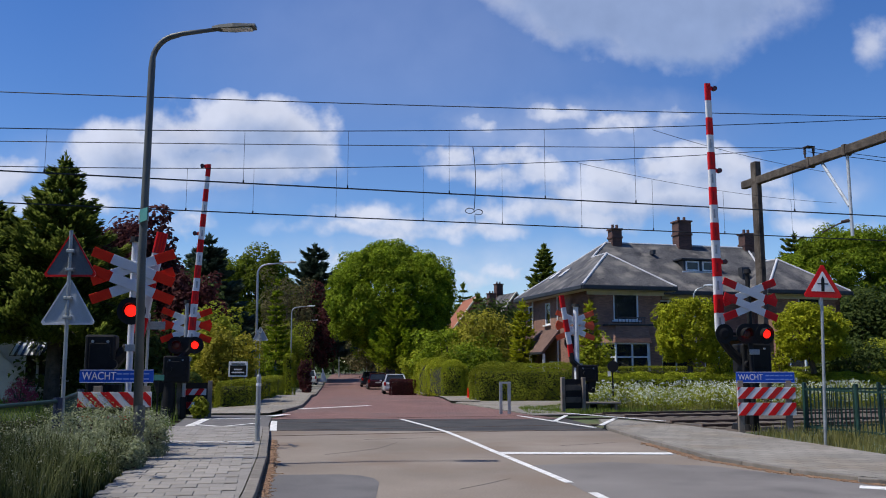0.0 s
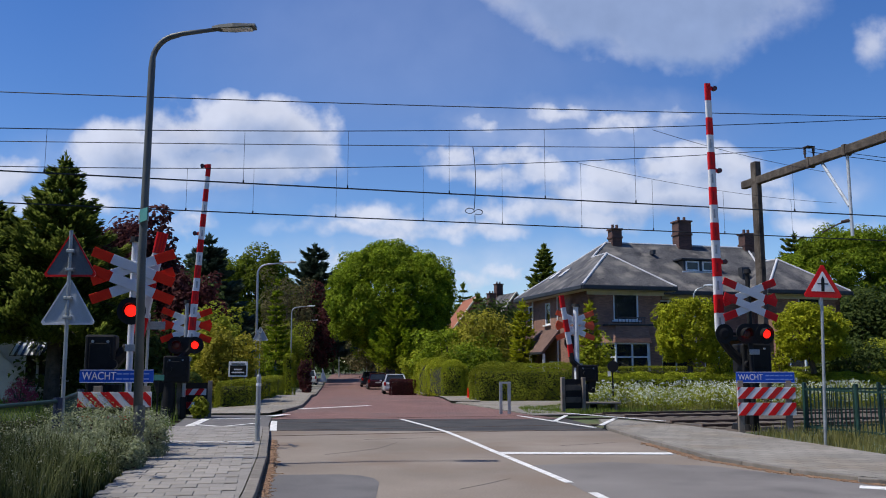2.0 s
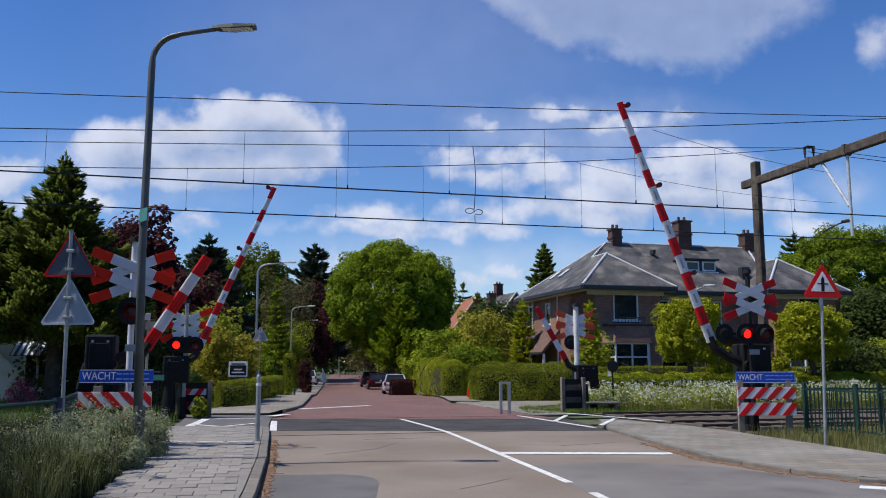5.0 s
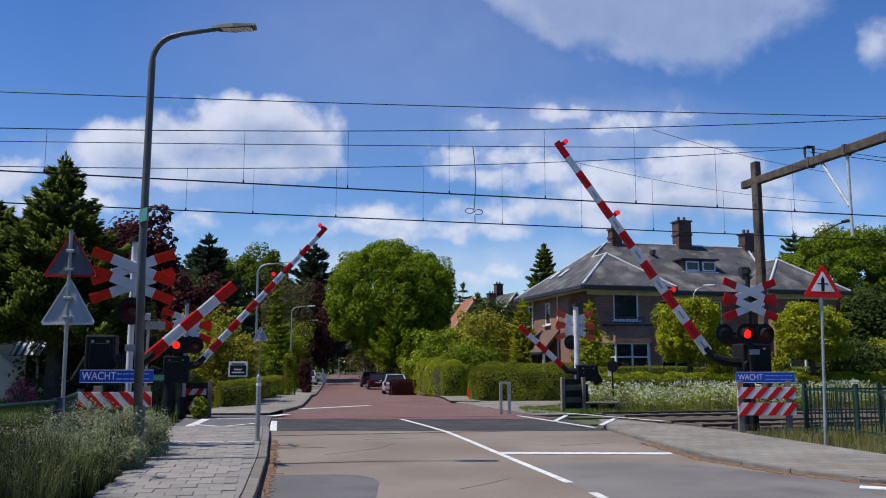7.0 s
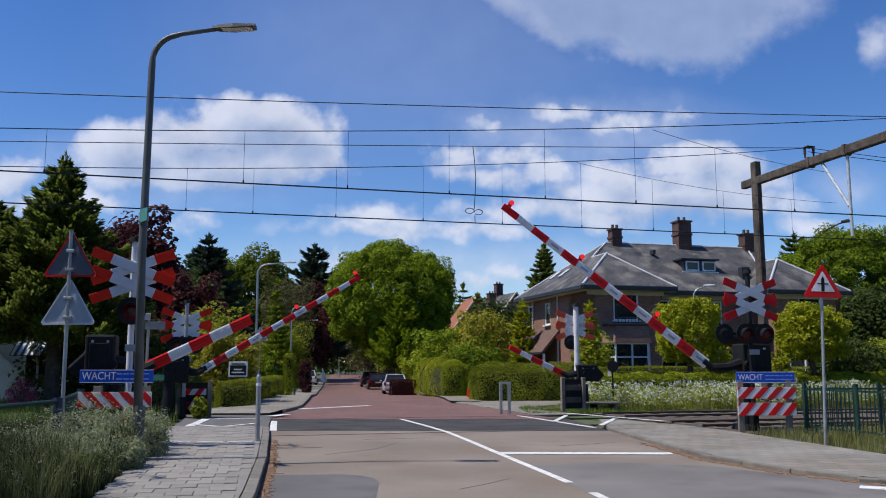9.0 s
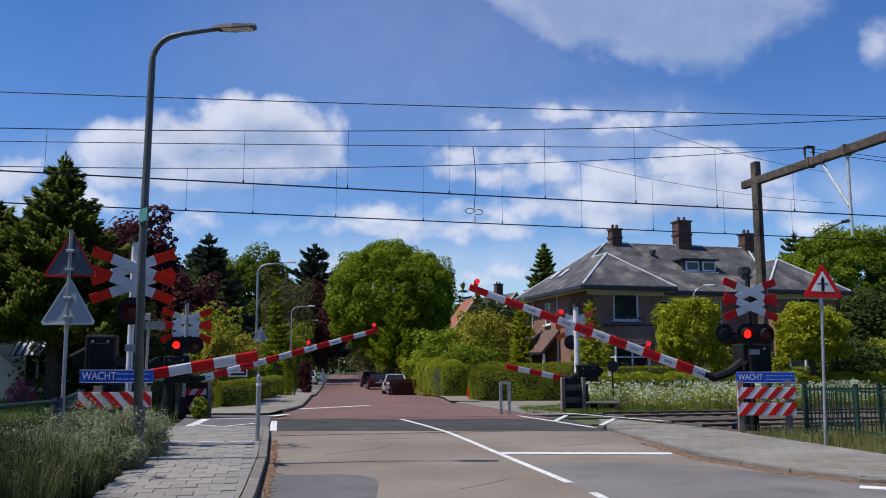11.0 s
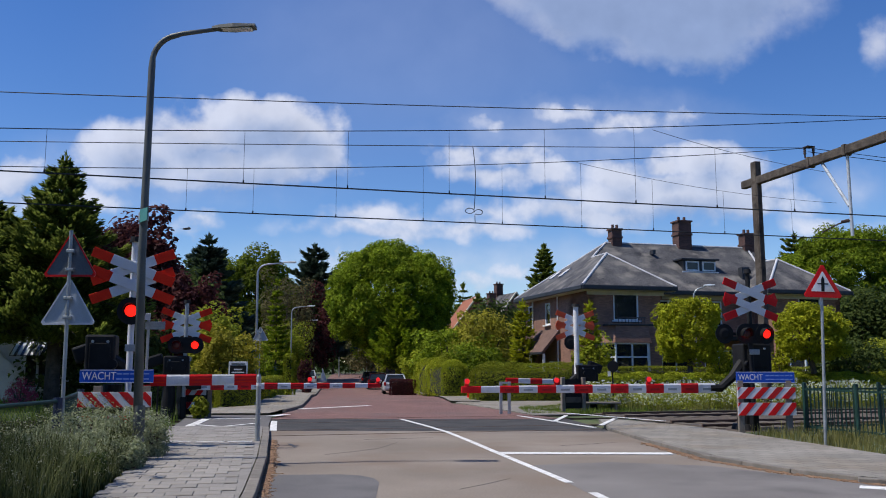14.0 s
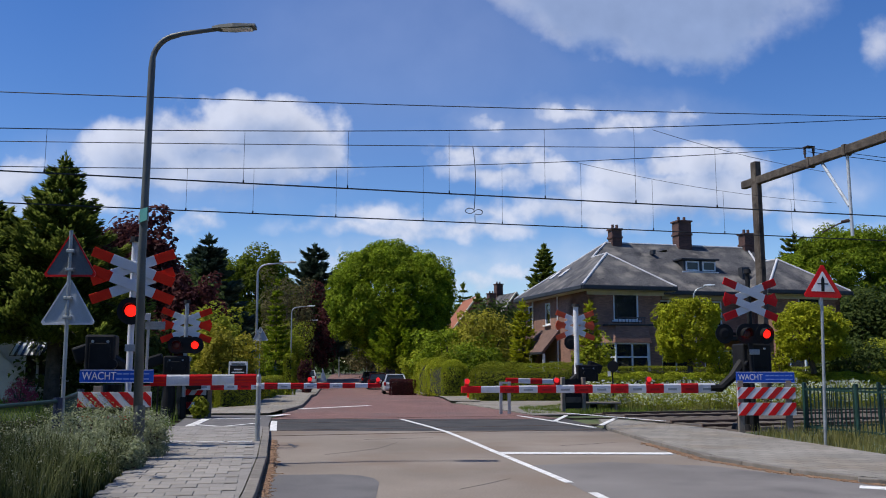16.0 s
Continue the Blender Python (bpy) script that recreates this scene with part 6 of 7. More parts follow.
def conifer(x, y, top, width, mat, label, tiers=26, seed=3, size=0.3, per=60, base=0.4, droop=0.35, power=1.0, trunk_r=0.2, gap=0.0):
    """A straight trunk with whorls of drooping boughs clothed in needle sprays."""
    g0 = land(y)
    t = root("conifer", pose(x, y, g0), label, "conifer tree", "trees")
    h = top - g0
    rg = np.random.default_rng(seed)
    part("trunk", tube(B(), [(0, 0, -0.1), (0, 0, h * 0.5), (0, 0, h)], [trunk_r, trunk_r * 0.6, 0.02], 8), M_BARK, t, "straight brown trunk")
    P, D = [], []
    wood = B()
    for i in range(tiers):
        f = (i + rg.uniform(-0.3, 0.3)) / tiers
        f = min(max(f, 0.0), 0.99)
        z = base + (h - base) * f
        reach = width / 2 * (1 - f) ** power * rg.uniform(0.85, 1.1) + 0.12
        nb = int(6 + 4 * (1 - f))
        for j in range(nb):
            a = 2 * math.pi * (j + rg.uniform(-0.35, 0.35)) / nb + i * 0.7
            L = reach * rg.uniform(0.7, 1.2)
            if gap and rg.random() < gap:
                continue
            dirv = np.array([math.cos(a), math.sin(a), 0])
            side = np.array([-dirv[1], dirv[0], 0])
            m = max(8, int(per * L / (width / 2)))
            s = rg.uniform(0.1, 1, m) ** 0.75
            out = rg.choice([-1.0, 1.0], m)
            lat = out * np.abs(rg.normal(0, 0.17, m)) * L * (1.05 - s * 0.85)
            q = dirv * (L * s)[:, None] + side * lat[:, None]
            q[:, 2] = z - droop * L * s ** 1.3 + 0.28 * L * s ** 4 + rg.normal(0, 0.04 + 0.02 * L, m)
            v = dirv * (0.5 + 0.5 * s)[:, None] + side * (out * (0.9 - 0.6 * s))[:, None]
            v[:, 2] = rg.normal(0.05, 0.25, m) + 0.45 * s * s
            P.append(q)
            D.append(v)
            if L > 0.5 and j % 2 == 0:
                tube(wood, [(0, 0, z), tuple(dirv * L * 0.5 + np.array([0, 0, z - droop * L * 0.3])), tuple(dirv * L * 0.9 + np.array([0, 0, z - droop * L * 0.7]))], [0.04, 0.025, 0.008], 4)
    # the leading shoot and the young ones round it
    for k in range(7):
        a = k * 0.9
        m = 14
        s = np.linspace(0, 1, m)
        lean = 0.0 if k == 0 else 0.45
        v = np.array([math.cos(a) * lean, math.sin(a) * lean, 1.0])
        P.append(np.array([0, 0, h - 0.35]) + v * (s * (0.6 if k == 0 else 0.4))[:, None])
        D.append(v + rg.normal(0, 0.35, (m, 3)))
    tagged(part("bough_wood", wood, M_BARK, t), kind="stuff")
    sprays("needles", np.concatenate(P), np.concatenate(D), size, mat, t, seed)
    return t


def sprays(name, pts, along_, size, mat, parent, seed):
    """Many slender needle sprays, each pointing its own way, broad side up."""
    rg = np.random.default_rng(seed)
    n = len(pts)
    d = along_ / (np.linalg.norm(along_, axis=1, keepdims=True) + 1e-9)
    w = np.cross(d, np.array([0, 0, 1.0]) + rg.normal(0, 0.45, (n, 3)))
    w /= np.linalg.norm(w, axis=1, keepdims=True) + 1e-9
    s = size * rg.uniform(0.7, 1.5, (n, 1))
    v = np.stack([pts - d * s * 0.4, pts + w * s * 0.21, pts + d * s * 0.75, pts - w * s * 0.21], 1).reshape(-1, 3)
    me = bpy.data.meshes.new(name)
    me.from_pydata(v.tolist(), [], np.arange(4 * n).reshape(-1, 4).tolist())
    me.materials.append(mat)
    ob = new(name, me)
    ob.parent = parent
    return tagged(ob)


def hedge(m, L, W, H, mat, label, dens=420, size=0.07, seed=2, round_=0.25, wob=0.06, name="hedge"):
    """A clipped hedge: a solid near-black core and a dense skin of small leaves, rounded at the shoulders."""
    h = root(name, m, label, "hedge", "hedges")
    rg = np.random.default_rng(seed)
    ins = 0.12 + 0.3 * round_
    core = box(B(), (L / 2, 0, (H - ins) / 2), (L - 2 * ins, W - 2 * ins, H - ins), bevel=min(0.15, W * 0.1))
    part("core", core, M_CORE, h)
    P, D = [], []
    faces = [("top", L * W), ("front", L * H), ("back", L * H), ("end0", W * H), ("end1", W * H)]
    for f, area in faces:
        n = int(area * dens * 1.7 * (0.3 if f == "back" else 1))
        u, v = rg.uniform(0, 1, n), rg.uniform(0, 1, n)
        if f == "top":
            q = np.stack([u * L, (v - 0.5) * W, np.full(n, H)], 1)
            d = np.tile([0, 0, 1.0], (n, 1))
        elif f in ("front", "back"):
            s = -1 if f == "front" else 1
            q = np.stack([u * L, np.full(n, s * W / 2), v * H], 1)
            d = np.tile([0, s, 0.2], (n, 1))
        else:
            e = 0 if f == "end0" else 1
            q = np.stack([np.full(n, e * L), (u - 0.5) * W, v * H], 1)
            d = np.tile([2 * e - 1, 0, 0.2], (n, 1))
        P.append(q)
        D.append(d)
    P, D = np.concatenate(P), np.concatenate(D)
    # round the shoulders towards an inner box
    lo, hi = np.array([round_, -W / 2 + round_, 0]), np.array([L - round_, W / 2 - round_, H - round_])
    inner = np.clip(P, lo, hi)
    off = P - inner
    ln = np.linalg.norm(off, axis=1, keepdims=True)
    P = inner + off / np.maximum(ln, 1e-6) * np.minimum(ln, round_)
    for i in range(3):
        k = rg.uniform(1.0, 4.5, (3,))
        P += D * (wob * 0.5 * np.sin(P[:, :1] * k[0] + i) * np.sin(P[:, 2:] * k[1] + P[:, 1:2] * k[2] + 2 * i))
    P += rg.normal(0, 0.016, P.shape)
    P[:, 2] = np.maximum(P[:, 2], 0.0)
    leaf_mesh("leaf_skin", P, D, size * 0.8, mat, h, seed)
    return h


M_CORE = surface("near_black_core", (0.012, 0.014, 0.006), (0.03, 0.03, 0.014), 8, 0.95)
L_OAK = leafy("oak_leaves", (0.108, 0.158, 0.008), (0.285, 0.365, 0.022))
L_MID = leafy("green_leaves", (0.17, 0.2, 0.018), (0.38, 0.41, 0.045))
L_DARK = leafy("dark_leaves", (0.035, 0.058, 0.014), (0.105, 0.14, 0.034))
L_LIME = leafy("lime_leaves", (0.23, 0.255, 0.01), (0.44, 0.45, 0.028))
L_YELLOW = leafy("yellow_green_leaves", (0.25, 0.235, 0.022), (0.43, 0.39, 0.055))
L_RED = leafy("purple_leaves", (0.048, 0.018, 0.019), (0.145, 0.05, 0.047))
L_NEEDLE = leafy("dark_needles", (0.06, 0.09, 0.016), (0.22, 0.26, 0.05), 0.5)
L_BLUE_NEEDLE = leafy("blue_green_needles", (0.035, 0.06, 0.042), (0.11, 0.145, 0.1), 0.2)
L_HEDGE = leafy("hedge_leaves", (0.125, 0.15, 0.012), (0.3, 0.32, 0.03))
L_HEDGE_LIME = leafy("fresh_hedge_leaves", (0.18, 0.22, 0.012), (0.38, 0.41, 0.032))
L_WEED = leafy("pale_weed_leaves", (0.2, 0.23, 0.11), (0.42, 0.45, 0.27))
L_BROAD = leafy("broad_leaves", (0.085, 0.13, 0.008), (0.24, 0.31, 0.02))
L_WOOD = leafy("wood_leaves", (0.07, 0.1, 0.01), (0.2, 0.24, 0.022))
L_BROWN = leafy("brown_twigs", (0.095, 0.085, 0.036), (0.21, 0.185, 0.085))

# left of the street
conifer(-13.9, 30.5, 9.0, 6.6, L_NEEDLE, "tall dark green conifer beside the railway", 36, 3, 0.17, 620, 2.7, 0.25, 0.85, 0.3)
conifer(-17.0, 31.0, 7.6, 7.4, L_NEEDLE, "dark green conifer at the garden edge", 30, 13, 0.17, 620, 3.1, 0.2, 0.7, 0.25)
tree(-14.9, 40.5, 9.1, 1.2, 5.2, L_RED, "dark purple-leaved tree with loose crown", 15000, 0.3, 60, 5, lobe=0.26)
tree(-12.0, 39.5, 5.8, 0.5, 3.6, L_RED, "smaller dark purple-leaved tree", 6500, 0.26, 40, 15, lobe=0.3)
conifer(-17.3, 62, 10.75, 8.6, L_BLUE_NEEDLE, "grey-green spruce behind the gardens", 32, 6, 0.4, 480, 0.4, 0.3, 0.6, 0.25)
tree(-21.0, 95, 15.2, 2.0, 9.1, L_WOOD, "tall leafy green tree with uneven crown", 36000, 0.32, 80, 7, lobe=0.24)
conifer(-13.7, 70, 8.4, 2.8, L_OAK, "slim olive-green garden conifer", 20, 8, 0.24, 80, 0.3, 0.1, 0.8, 0.1)
tree(-15.8, 86, 10.8, 0.8, 5.6, L_BROWN, "half-bare brownish tree with fine twigs", 6000, 0.24, 30, 9, lobe=0.3)
conifer(-16.0, 105, 16.1, 9.0, L_BLUE_NEEDLE, "tall dark cedar with open layered boughs", 28, 10, 0.55, 380, 3.0, 0.15, 0.45, 0.3, gap=0.15)
tree(-14.9, 98, 10.6, 0.2, 5.8, L_RED, "dark red-leaved tree by the street bend", 6000, 0.32, 30, 11, lobe=0.3)
tree(-18.2, 99, 10.4, 0.3, 7.4, L_DARK, "dark shady tree along the street", 9000, 0.36, 36, 12)
tree(-20.5, 58, 9.0, 0.3, 9.0, L_DARK, "dark broad tree behind the gardens", 11000, 0.36, 40, 16)
tree(-25, 52, 9.5, 0.3, 9.0, L_DARK, "dark broad tree behind the cottage", 9000, 0.36, 40, 17)
tree(-15.5, 50, 6.3, 0.3, 6.0, L_DARK, "dense dark green garden tree", 8000, 0.28, 36, 18)
shrub(-9.4, 34.5, 4.0, 2.6, L_MID, "rounded green garden shrub", 6000, 0.17, 26, 21)
shrub(-8.33, 33.2, 2.95, 2.1, L_YELLOW, "golden yellow-green garden shrub", 6500, 0.15, 28, 22)
shrub(-14.0, 76.5, 5.0, 4.2, L_MID, "soft grey-green garden shrub", 15000, 0.2, 30, 23)
shrub(-10.6, 50, 2.0, 1.6, L_OAK, "small rounded golden shrub", 2500, 0.15, 20, 24)
hedge(pose(-9.7, 52, land(52), 0, 0, 0), 0.7, 0.7, 2.55, L_HEDGE_LIME, "narrow clipped column of fresh green hedge", 420, 0.1, 25)
shrub(-9.75, 60.5, 1.9, 0.95, L_RED, "dark red street-side shrub", 1800, 0.18, 18, 27)
hedge(pose(-8.15, 30.9, 0, 0, 0, 5), 1.5, 1.2, 0.93, L_HEDGE, "low clipped box hedge before the gardens", 800, 0.06, 31)
hedge(pose(-7.9, 36.5, 0, 0, 0, 98), 4.5, 1.1, 0.92, L_HEDGE, "low clipped green hedge along the pavement", 500, 0.07, 32)
hedge(pose(-9.0, 44.2, land(44), 0, 0, 98), 6, 1.1, 0.95, L_HEDGE, "low clipped green hedge along the pavement", 400, 0.08, 33)
hedge(pose(-10.9, 28.9, 0, 0, 0, 12), 2.6, 1.2, 1.2, L_DARK, "rough dark green hedge behind the tracks", 420, 0.09, 34)
shrub(-12.2, 32.5, 3.4, 3.6, L_DARK, "dense dark green garden shrubs", 7000, 0.2, 30, 36)
shrub(-14.5, 36, 4.2, 5.0, L_DARK, "dense dark green garden shrubs", 7000, 0.22, 30, 37)
# stands out of view at the left, added to cast shade on the grass
tree(-10.4, 7.6, 9.8, 0.8, 5.6, L_DARK, "dense unseen tree added to shade the tall grass", 9000, 0.2, 40, 38)
shrub(-6.75, 23.95, 0.55, 0.55, L_HEDGE, "small leafy weeds at the barrier foot", 1400, 0.09, 14, 35)

# centre
tree(-4.9, 80, 13.2, 2.2, 12.2, L_OAK, "large round fresh-green broadleaf tree", 170000, 0.22, 420, 41, lobe=0.14, trunk_r=0.4, spread=(0.72, 0.85), jitter=0.055, power=2.15)
conifer(-3.6, 73.5, 7.6, 5.4, L_OAK, "young light green tree with pointed crown", 22, 42, 0.27, 140, 1.7, -0.1, 0.75, 0.12)
tree(-5.0, 87, 5.4, 0.2, 3.8, L_MID, "bushy green tree beside the parked cars", 5000, 0.24, 24, 43)
tree(-9.6, 118, 7.5, 0.5, 7, L_BROWN, "sparse brownish tree at the street end", 5000, 0.4, 30, 44)
tree(-9.0, 135, 12, 0.4, 14, L_DARK, "dark green trees closing the street", 9000, 0.5, 40, 45)
tree(-18, 140, 13, 0.4, 16, L_DARK, "dark green trees closing the street", 9000, 0.5, 40, 46)
tree(4, 130, 11, 0.4, 15, L_DARK, "dark green trees behind the houses", 9000, 0.5, 40, 47)
conifer(3.2, 78, 7.8, 3.0, L_NEEDLE, "dark pointed conifer before the orange roof", 18, 48, 0.34, 44, 0.4, 0.25, 0.6)
conifer(2.6, 110, 11.6, 6.0, L_NEEDLE, "dark far conifer behind the orange-roofed house", 18, 148, 0.5, 44, 0.4, 0.25, 0.6)
tree(0.3, 57, 4.1, 0.0, 4.6, L_OAK, "loose green garden shrub tree", 8000, 0.22, 32, 49)
tree(2.6, 55, 5.2, 0.0, 4.2, L_YELLOW, "olive-green flowering garden tree", 8000, 0.22, 32, 50)
tree(4.2, 58.5, 6.2, 0.0, 4.4, L_DARK, "dense green garden tree near the house", 8000, 0.24, 32, 51)
conifer(4.6, 49, 5.0, 1.9, L_LIME, "bright yellow-green slender garden tree", 22, 52, 0.2, 50, 0.2, 0.15, 0.55, 0.08)
shrub(2.0, 46.5, 2.7, 3.2, L_BROAD, "mixed green garden shrubs", 6000, 0.18, 30, 53)
shrub(1.3, 53, 2.7, 3.0, L_HEDGE, "light green leafy garden shrub", 5000, 0.18, 26, 54)
shrub(-1.6, 66, 2.6, 3.6, L_HEDGE_LIME, "light green shrub by the street", 5000, 0.22, 26, 55)
hedge(pose(-3.55, 57.1, land(57), 0, 0, 3), 1.75, 0.9, 1.02, L_RED, "low block-shaped dark red-leaved hedge at the kerb", 900, 0.08, 56, 0.15, 0.05)
hedge(pose(1.15, 36.9, 0, 0, 0, 3), 4.9, 2.4, 1.5, L_HEDGE, "long rounded clipped green hedge at the corner", 620, 0.075, 57, 0.6, 0.16)
hedge(pose(0.5, 41.5, land(41.5), 0, 0, 97), 7.0, 1.6, 1.75, L_HEDGE_LIME, "tall rounded clipped hedge along the pavement", 420, 0.085, 58, 0.78, 0.25)
hedge(pose(-0.4, 49.5, land(49.5), 0, 0, 96), 9.0, 1.3, 2.1, L_HEDGE_LIME, "fresh light-green clipped hedge along the pavement", 380, 0.095, 59, 0.62, 0.25)
conifer(11.4, 95, 14.7, 9.0, L_NEEDLE, "dark conifer rising behind the house", 30, 60, 0.48, 420, 2.0, 0.25, 0.8)

# right, before and behind the big house
def globe(x, y, top, base, w, seed, label):
    tree(x, y, top, base, w, L_LIME, label, 16000, 0.13, 90, seed, lobe=0.22, trunk_r=0.13, spread=(0.68, 0.86), jitter=0.07)


globe(10.4, 36, 4.4, 1.45, 2.85, 61, "round lime-green pollarded tree before the house")
globe(15.8, 36.5, 4.2, 1.5, 3.0, 62, "round lime-green pollarded tree beside the railway")
tree(29.9, 62, 11.5, 2.6, 10.6, L_BROAD, "large dense green tree beyond the house", 110000, 0.2, 300, 63, lobe=0.15, spread=(0.74, 0.84), jitter=0.05, power=2.2)
# dark leaf colour stands in for the shadow below the large tree
tree(25.6, 52, 6.2, 0.1, 6.6, L_DARK, "dense garden trees beside the house, dark for the shadow below the big tree", 16000, 0.26, 50, 163)
tree(35, 58, 8.5, 0.2, 8.0, L_DARK, "dark green tree at the garden end", 18000, 0.32, 40, 64)
conifer(32.7, 78, 13.3, 5.4, L_NEEDLE, "dark ragged pine beyond the house", 18, 65, 0.4, 170, 6, 0.1, 0.4, gap=0.3)
tree(20.5, 80, 12.4, 2, 4.5, L_MID, "treetop showing over the house roof", 4000, 0.36, 24, 66)
shrub(12.3, 37.5, 2.35, 1.6, L_LIME, "yellow-green bush before the house", 3000, 0.12, 20, 67)
shrub(7.0, 40.0, 2.75, 2.0, L_HEDGE_LIME, "green shrub at the house corner", 4000, 0.15, 22, 68)
conifer(7.0, 40.6, 4.3, 1.6, L_LIME, "bright green climber at the house corner", 16, 69, 0.18, 40, 0.2, 0.1, 0.5, 0.06)
shrub(14.8, 37.4, 2.3, 1.0, L_LIME, "bright yellow-green garden bush", 2400, 0.12, 18, 70)
shrub(18.5, 38.5, 2.6, 3.4, L_DARK, "dark garden shrubs by the house end", 5000, 0.18, 26, 71)
shrub(21.5, 39.5, 3.0, 4.0, L_MID, "green garden shrubs by the house end", 6000, 0.18, 28, 72)
hedge(pose(5.6, 38.2, 0, 0, 0, TRACK), 18, 0.9, 1.4, L_HEDGE, "clipped dark hedge before the house garden", 330, 0.085, 73, 0.2)
hedge(pose(5.5, 33.6, 0, 0, 0, TRACK), 21, 1.0, 1.12, L_HEDGE_LIME, "fresh green leafy hedge along the railway garden", 400, 0.1, 74, 0.3, 0.12)

# distant woods all round the horizon; the ring behind the camera is unseen
rgw = np.random.default_rng(77)
P, D = [], []
for a in np.linspace(-62, 62, 70):
    y = 190 + rgw.uniform(-15, 15)
    x = y * math.tan(radians(float(a)))
    p, d = crown_points(rgw, (x, y, 4.5), (9, 7, rgw.uniform(5, 8)), 900, 16, 0.4)
    P.append(p)
    D.append(d)
# added behind the camera so the house panes reflect dark trees, not sky
for a in np.linspace(66, 294, 46):
    x, y = 75 * math.sin(radians(float(a))), 75 * math.cos(radians(float(a)))
    p, d = crown_points(rgw, (x, y, 6.5), (6.5, 6.5, rgw.uniform(7, 9.5)), 1200, 18, 0.4)
    P.append(p)
    D.append(d)
tagged(leaf_mesh("far_woods", np.concatenate(P), np.concatenate(D), 1.1, L_DARK, None, 78), "band of dark green woods far off, its rear part unseen", "woods", kind="stuff")


# ---- grasses and flowers ----
def in_poly(x, y, poly):
    inside = np.zeros(len(x), bool)
    for (x0, y0), (x1, y1) in zip(poly, poly[1:] + poly[:1]):
        if y0 != y1:
            inside ^= ((y0 > y) != (y1 > y)) & (x < (x1 - x0) * (y - y0) / (y1 - y0) + x0)
    return inside


def grass(poly, n, h0, h1, w, mat, label, seed, lean=0.35, seeds=None, name="grass"):
    rg = np.random.default_rng(seed)
    xs_, ys_ = [p[0] for p in poly], [p[1] for p in poly]
    x, y = rg.uniform(min(xs_), max(xs_), n), rg.uniform(min(ys_), max(ys_), n)
    k = in_poly(x, y, poly)
    x, y = x[k], y[k]
    n = len(x)
    patch = 0.75 + 0.5 * np.sin(x * 2.1 + 1) * np.sin(y * 1.7 + 2)
    h = rg.uniform(h0, h1, n) * np.clip(patch, 0.4, 1.3)
    a = rg.uniform(0, 2 * math.pi, n)
    b_ = a + rg.uniform(-0.9, 0.9, n) + math.pi / 2
    l = rg.uniform(0, lean, n) * h
    wx, wy = np.cos(a) * w / 2, np.sin(a) * w / 2
    z = np.full(n, -0.03)
    o = np.zeros(n)
    base0, base1 = np.stack([x - wx, y - wy, z], 1), np.stack([x + wx, y + wy, z], 1)
    mx, my = x + np.cos(b_) * l * 0.35, y + np.sin(b_) * l * 0.35
    m0, m1 = np.stack([mx - wx * 0.7, my - wy * 0.7, h * 0.6], 1), np.stack([mx + wx * 0.7, my + wy * 0.7, h * 0.6], 1)
    tip = np.stack([x + np.cos(b_) * l, y + np.sin(b_) * l, h], 1)
    v = np.stack([base0, base1, m1, m0, tip], 1).reshape(-1, 3)
    i = np.arange(n) * 5
    f = np.stack([i, i + 1, i + 2, i + 3], 1).tolist() + np.stack([i + 3, i + 2, i + 4], 1).tolist()
    me = bpy.data.meshes.new(name)
    me.from_pydata(v.tolist(), [], f)
    me.materials.append(mat)
    tagged(new(name, me), label, name.replace("_", " "), kind="stuff")
    if seeds:
        frac, size, smat, slabel = seeds
        pick = rg.random(n) < frac
        t = tip[pick]
        t = np.repeat(t, 4, 0) + rg.normal(0, size * 0.9, (len(t) * 4, 3))
        tagged(leaf_mesh("seed_heads", t, np.tile([0, 0, 1.0], (len(t), 1)), size, smat, None, seed + 1), slabel, "seed heads", kind="stuff")


MEADOW = [(-16, 5), (-3.2, 5), (-3.95, 9.9), (-4.45, 12.3), (-4.9, 14.2), (-5.6, 16.8), (-9.5, 17.0), (-16, 16)]
# this near-black green carries shade that the cast shadow alone leaves too bright
grass(MEADOW, 36000, 0.35, 0.85, 0.011, L_GRASS_SHADED, "tall unmown grass beside the footpath, its green darkened for shade", 81, 0.6, (0.015, 0.022, L_SEED, "pale seed heads of the tall grass"), "tall_grass")
grass([(-6.4, 8), (-3.7, 8), (-3.98, 10), (-4.45, 12.3), (-5.3, 15.5), (-6.6, 15)], 24000, 0.3, 0.84, 0.009, L_PALE, "tall pale grass along the fence", 82, 0.7, (0.16, 0.02, L_SEED, "pale seed heads along the fence"), "tall_grass")
grass([(-30, 17.2), (-6.3, 19), (-5.9, 18.5), (-6.4, 20.2), (-7.6, 25.0), (-9, 27.5), (-30, 23)], 19000, 0.08, 0.35, 0.014, L_LAWN, "weedy grass by the tracks", 83, 0.5)
grass([(6.7, 18.9), (6.95, 16.6), (7.35, 14.2), (9.1, 12.3), (16, 10.2), (25, 15), (25, 25), (8.4, 20.2)], 60000, 0.08, 0.32, 0.01, L_DRY, "rough grass around the fence", 84, 0.5, (0.04, 0.02, L_SEED, "pale seed heads in the rough grass"))
grass([(2.6, 26.4), (5.4, 26.9), (8, 30), (5, 33), (2.6, 30)], 9000, 0.04, 0.16, 0.014, L_LAWN, "short grass at the crossing corner", 85)
grass([(5.0, 28.0), (30, 34.4), (30, 40), (5.2, 33.4)], 30000, 0.15, 0.5, 0.016, L_DRY, "tall green herbs beside the track", 86, 0.5, None, "tall_grass")
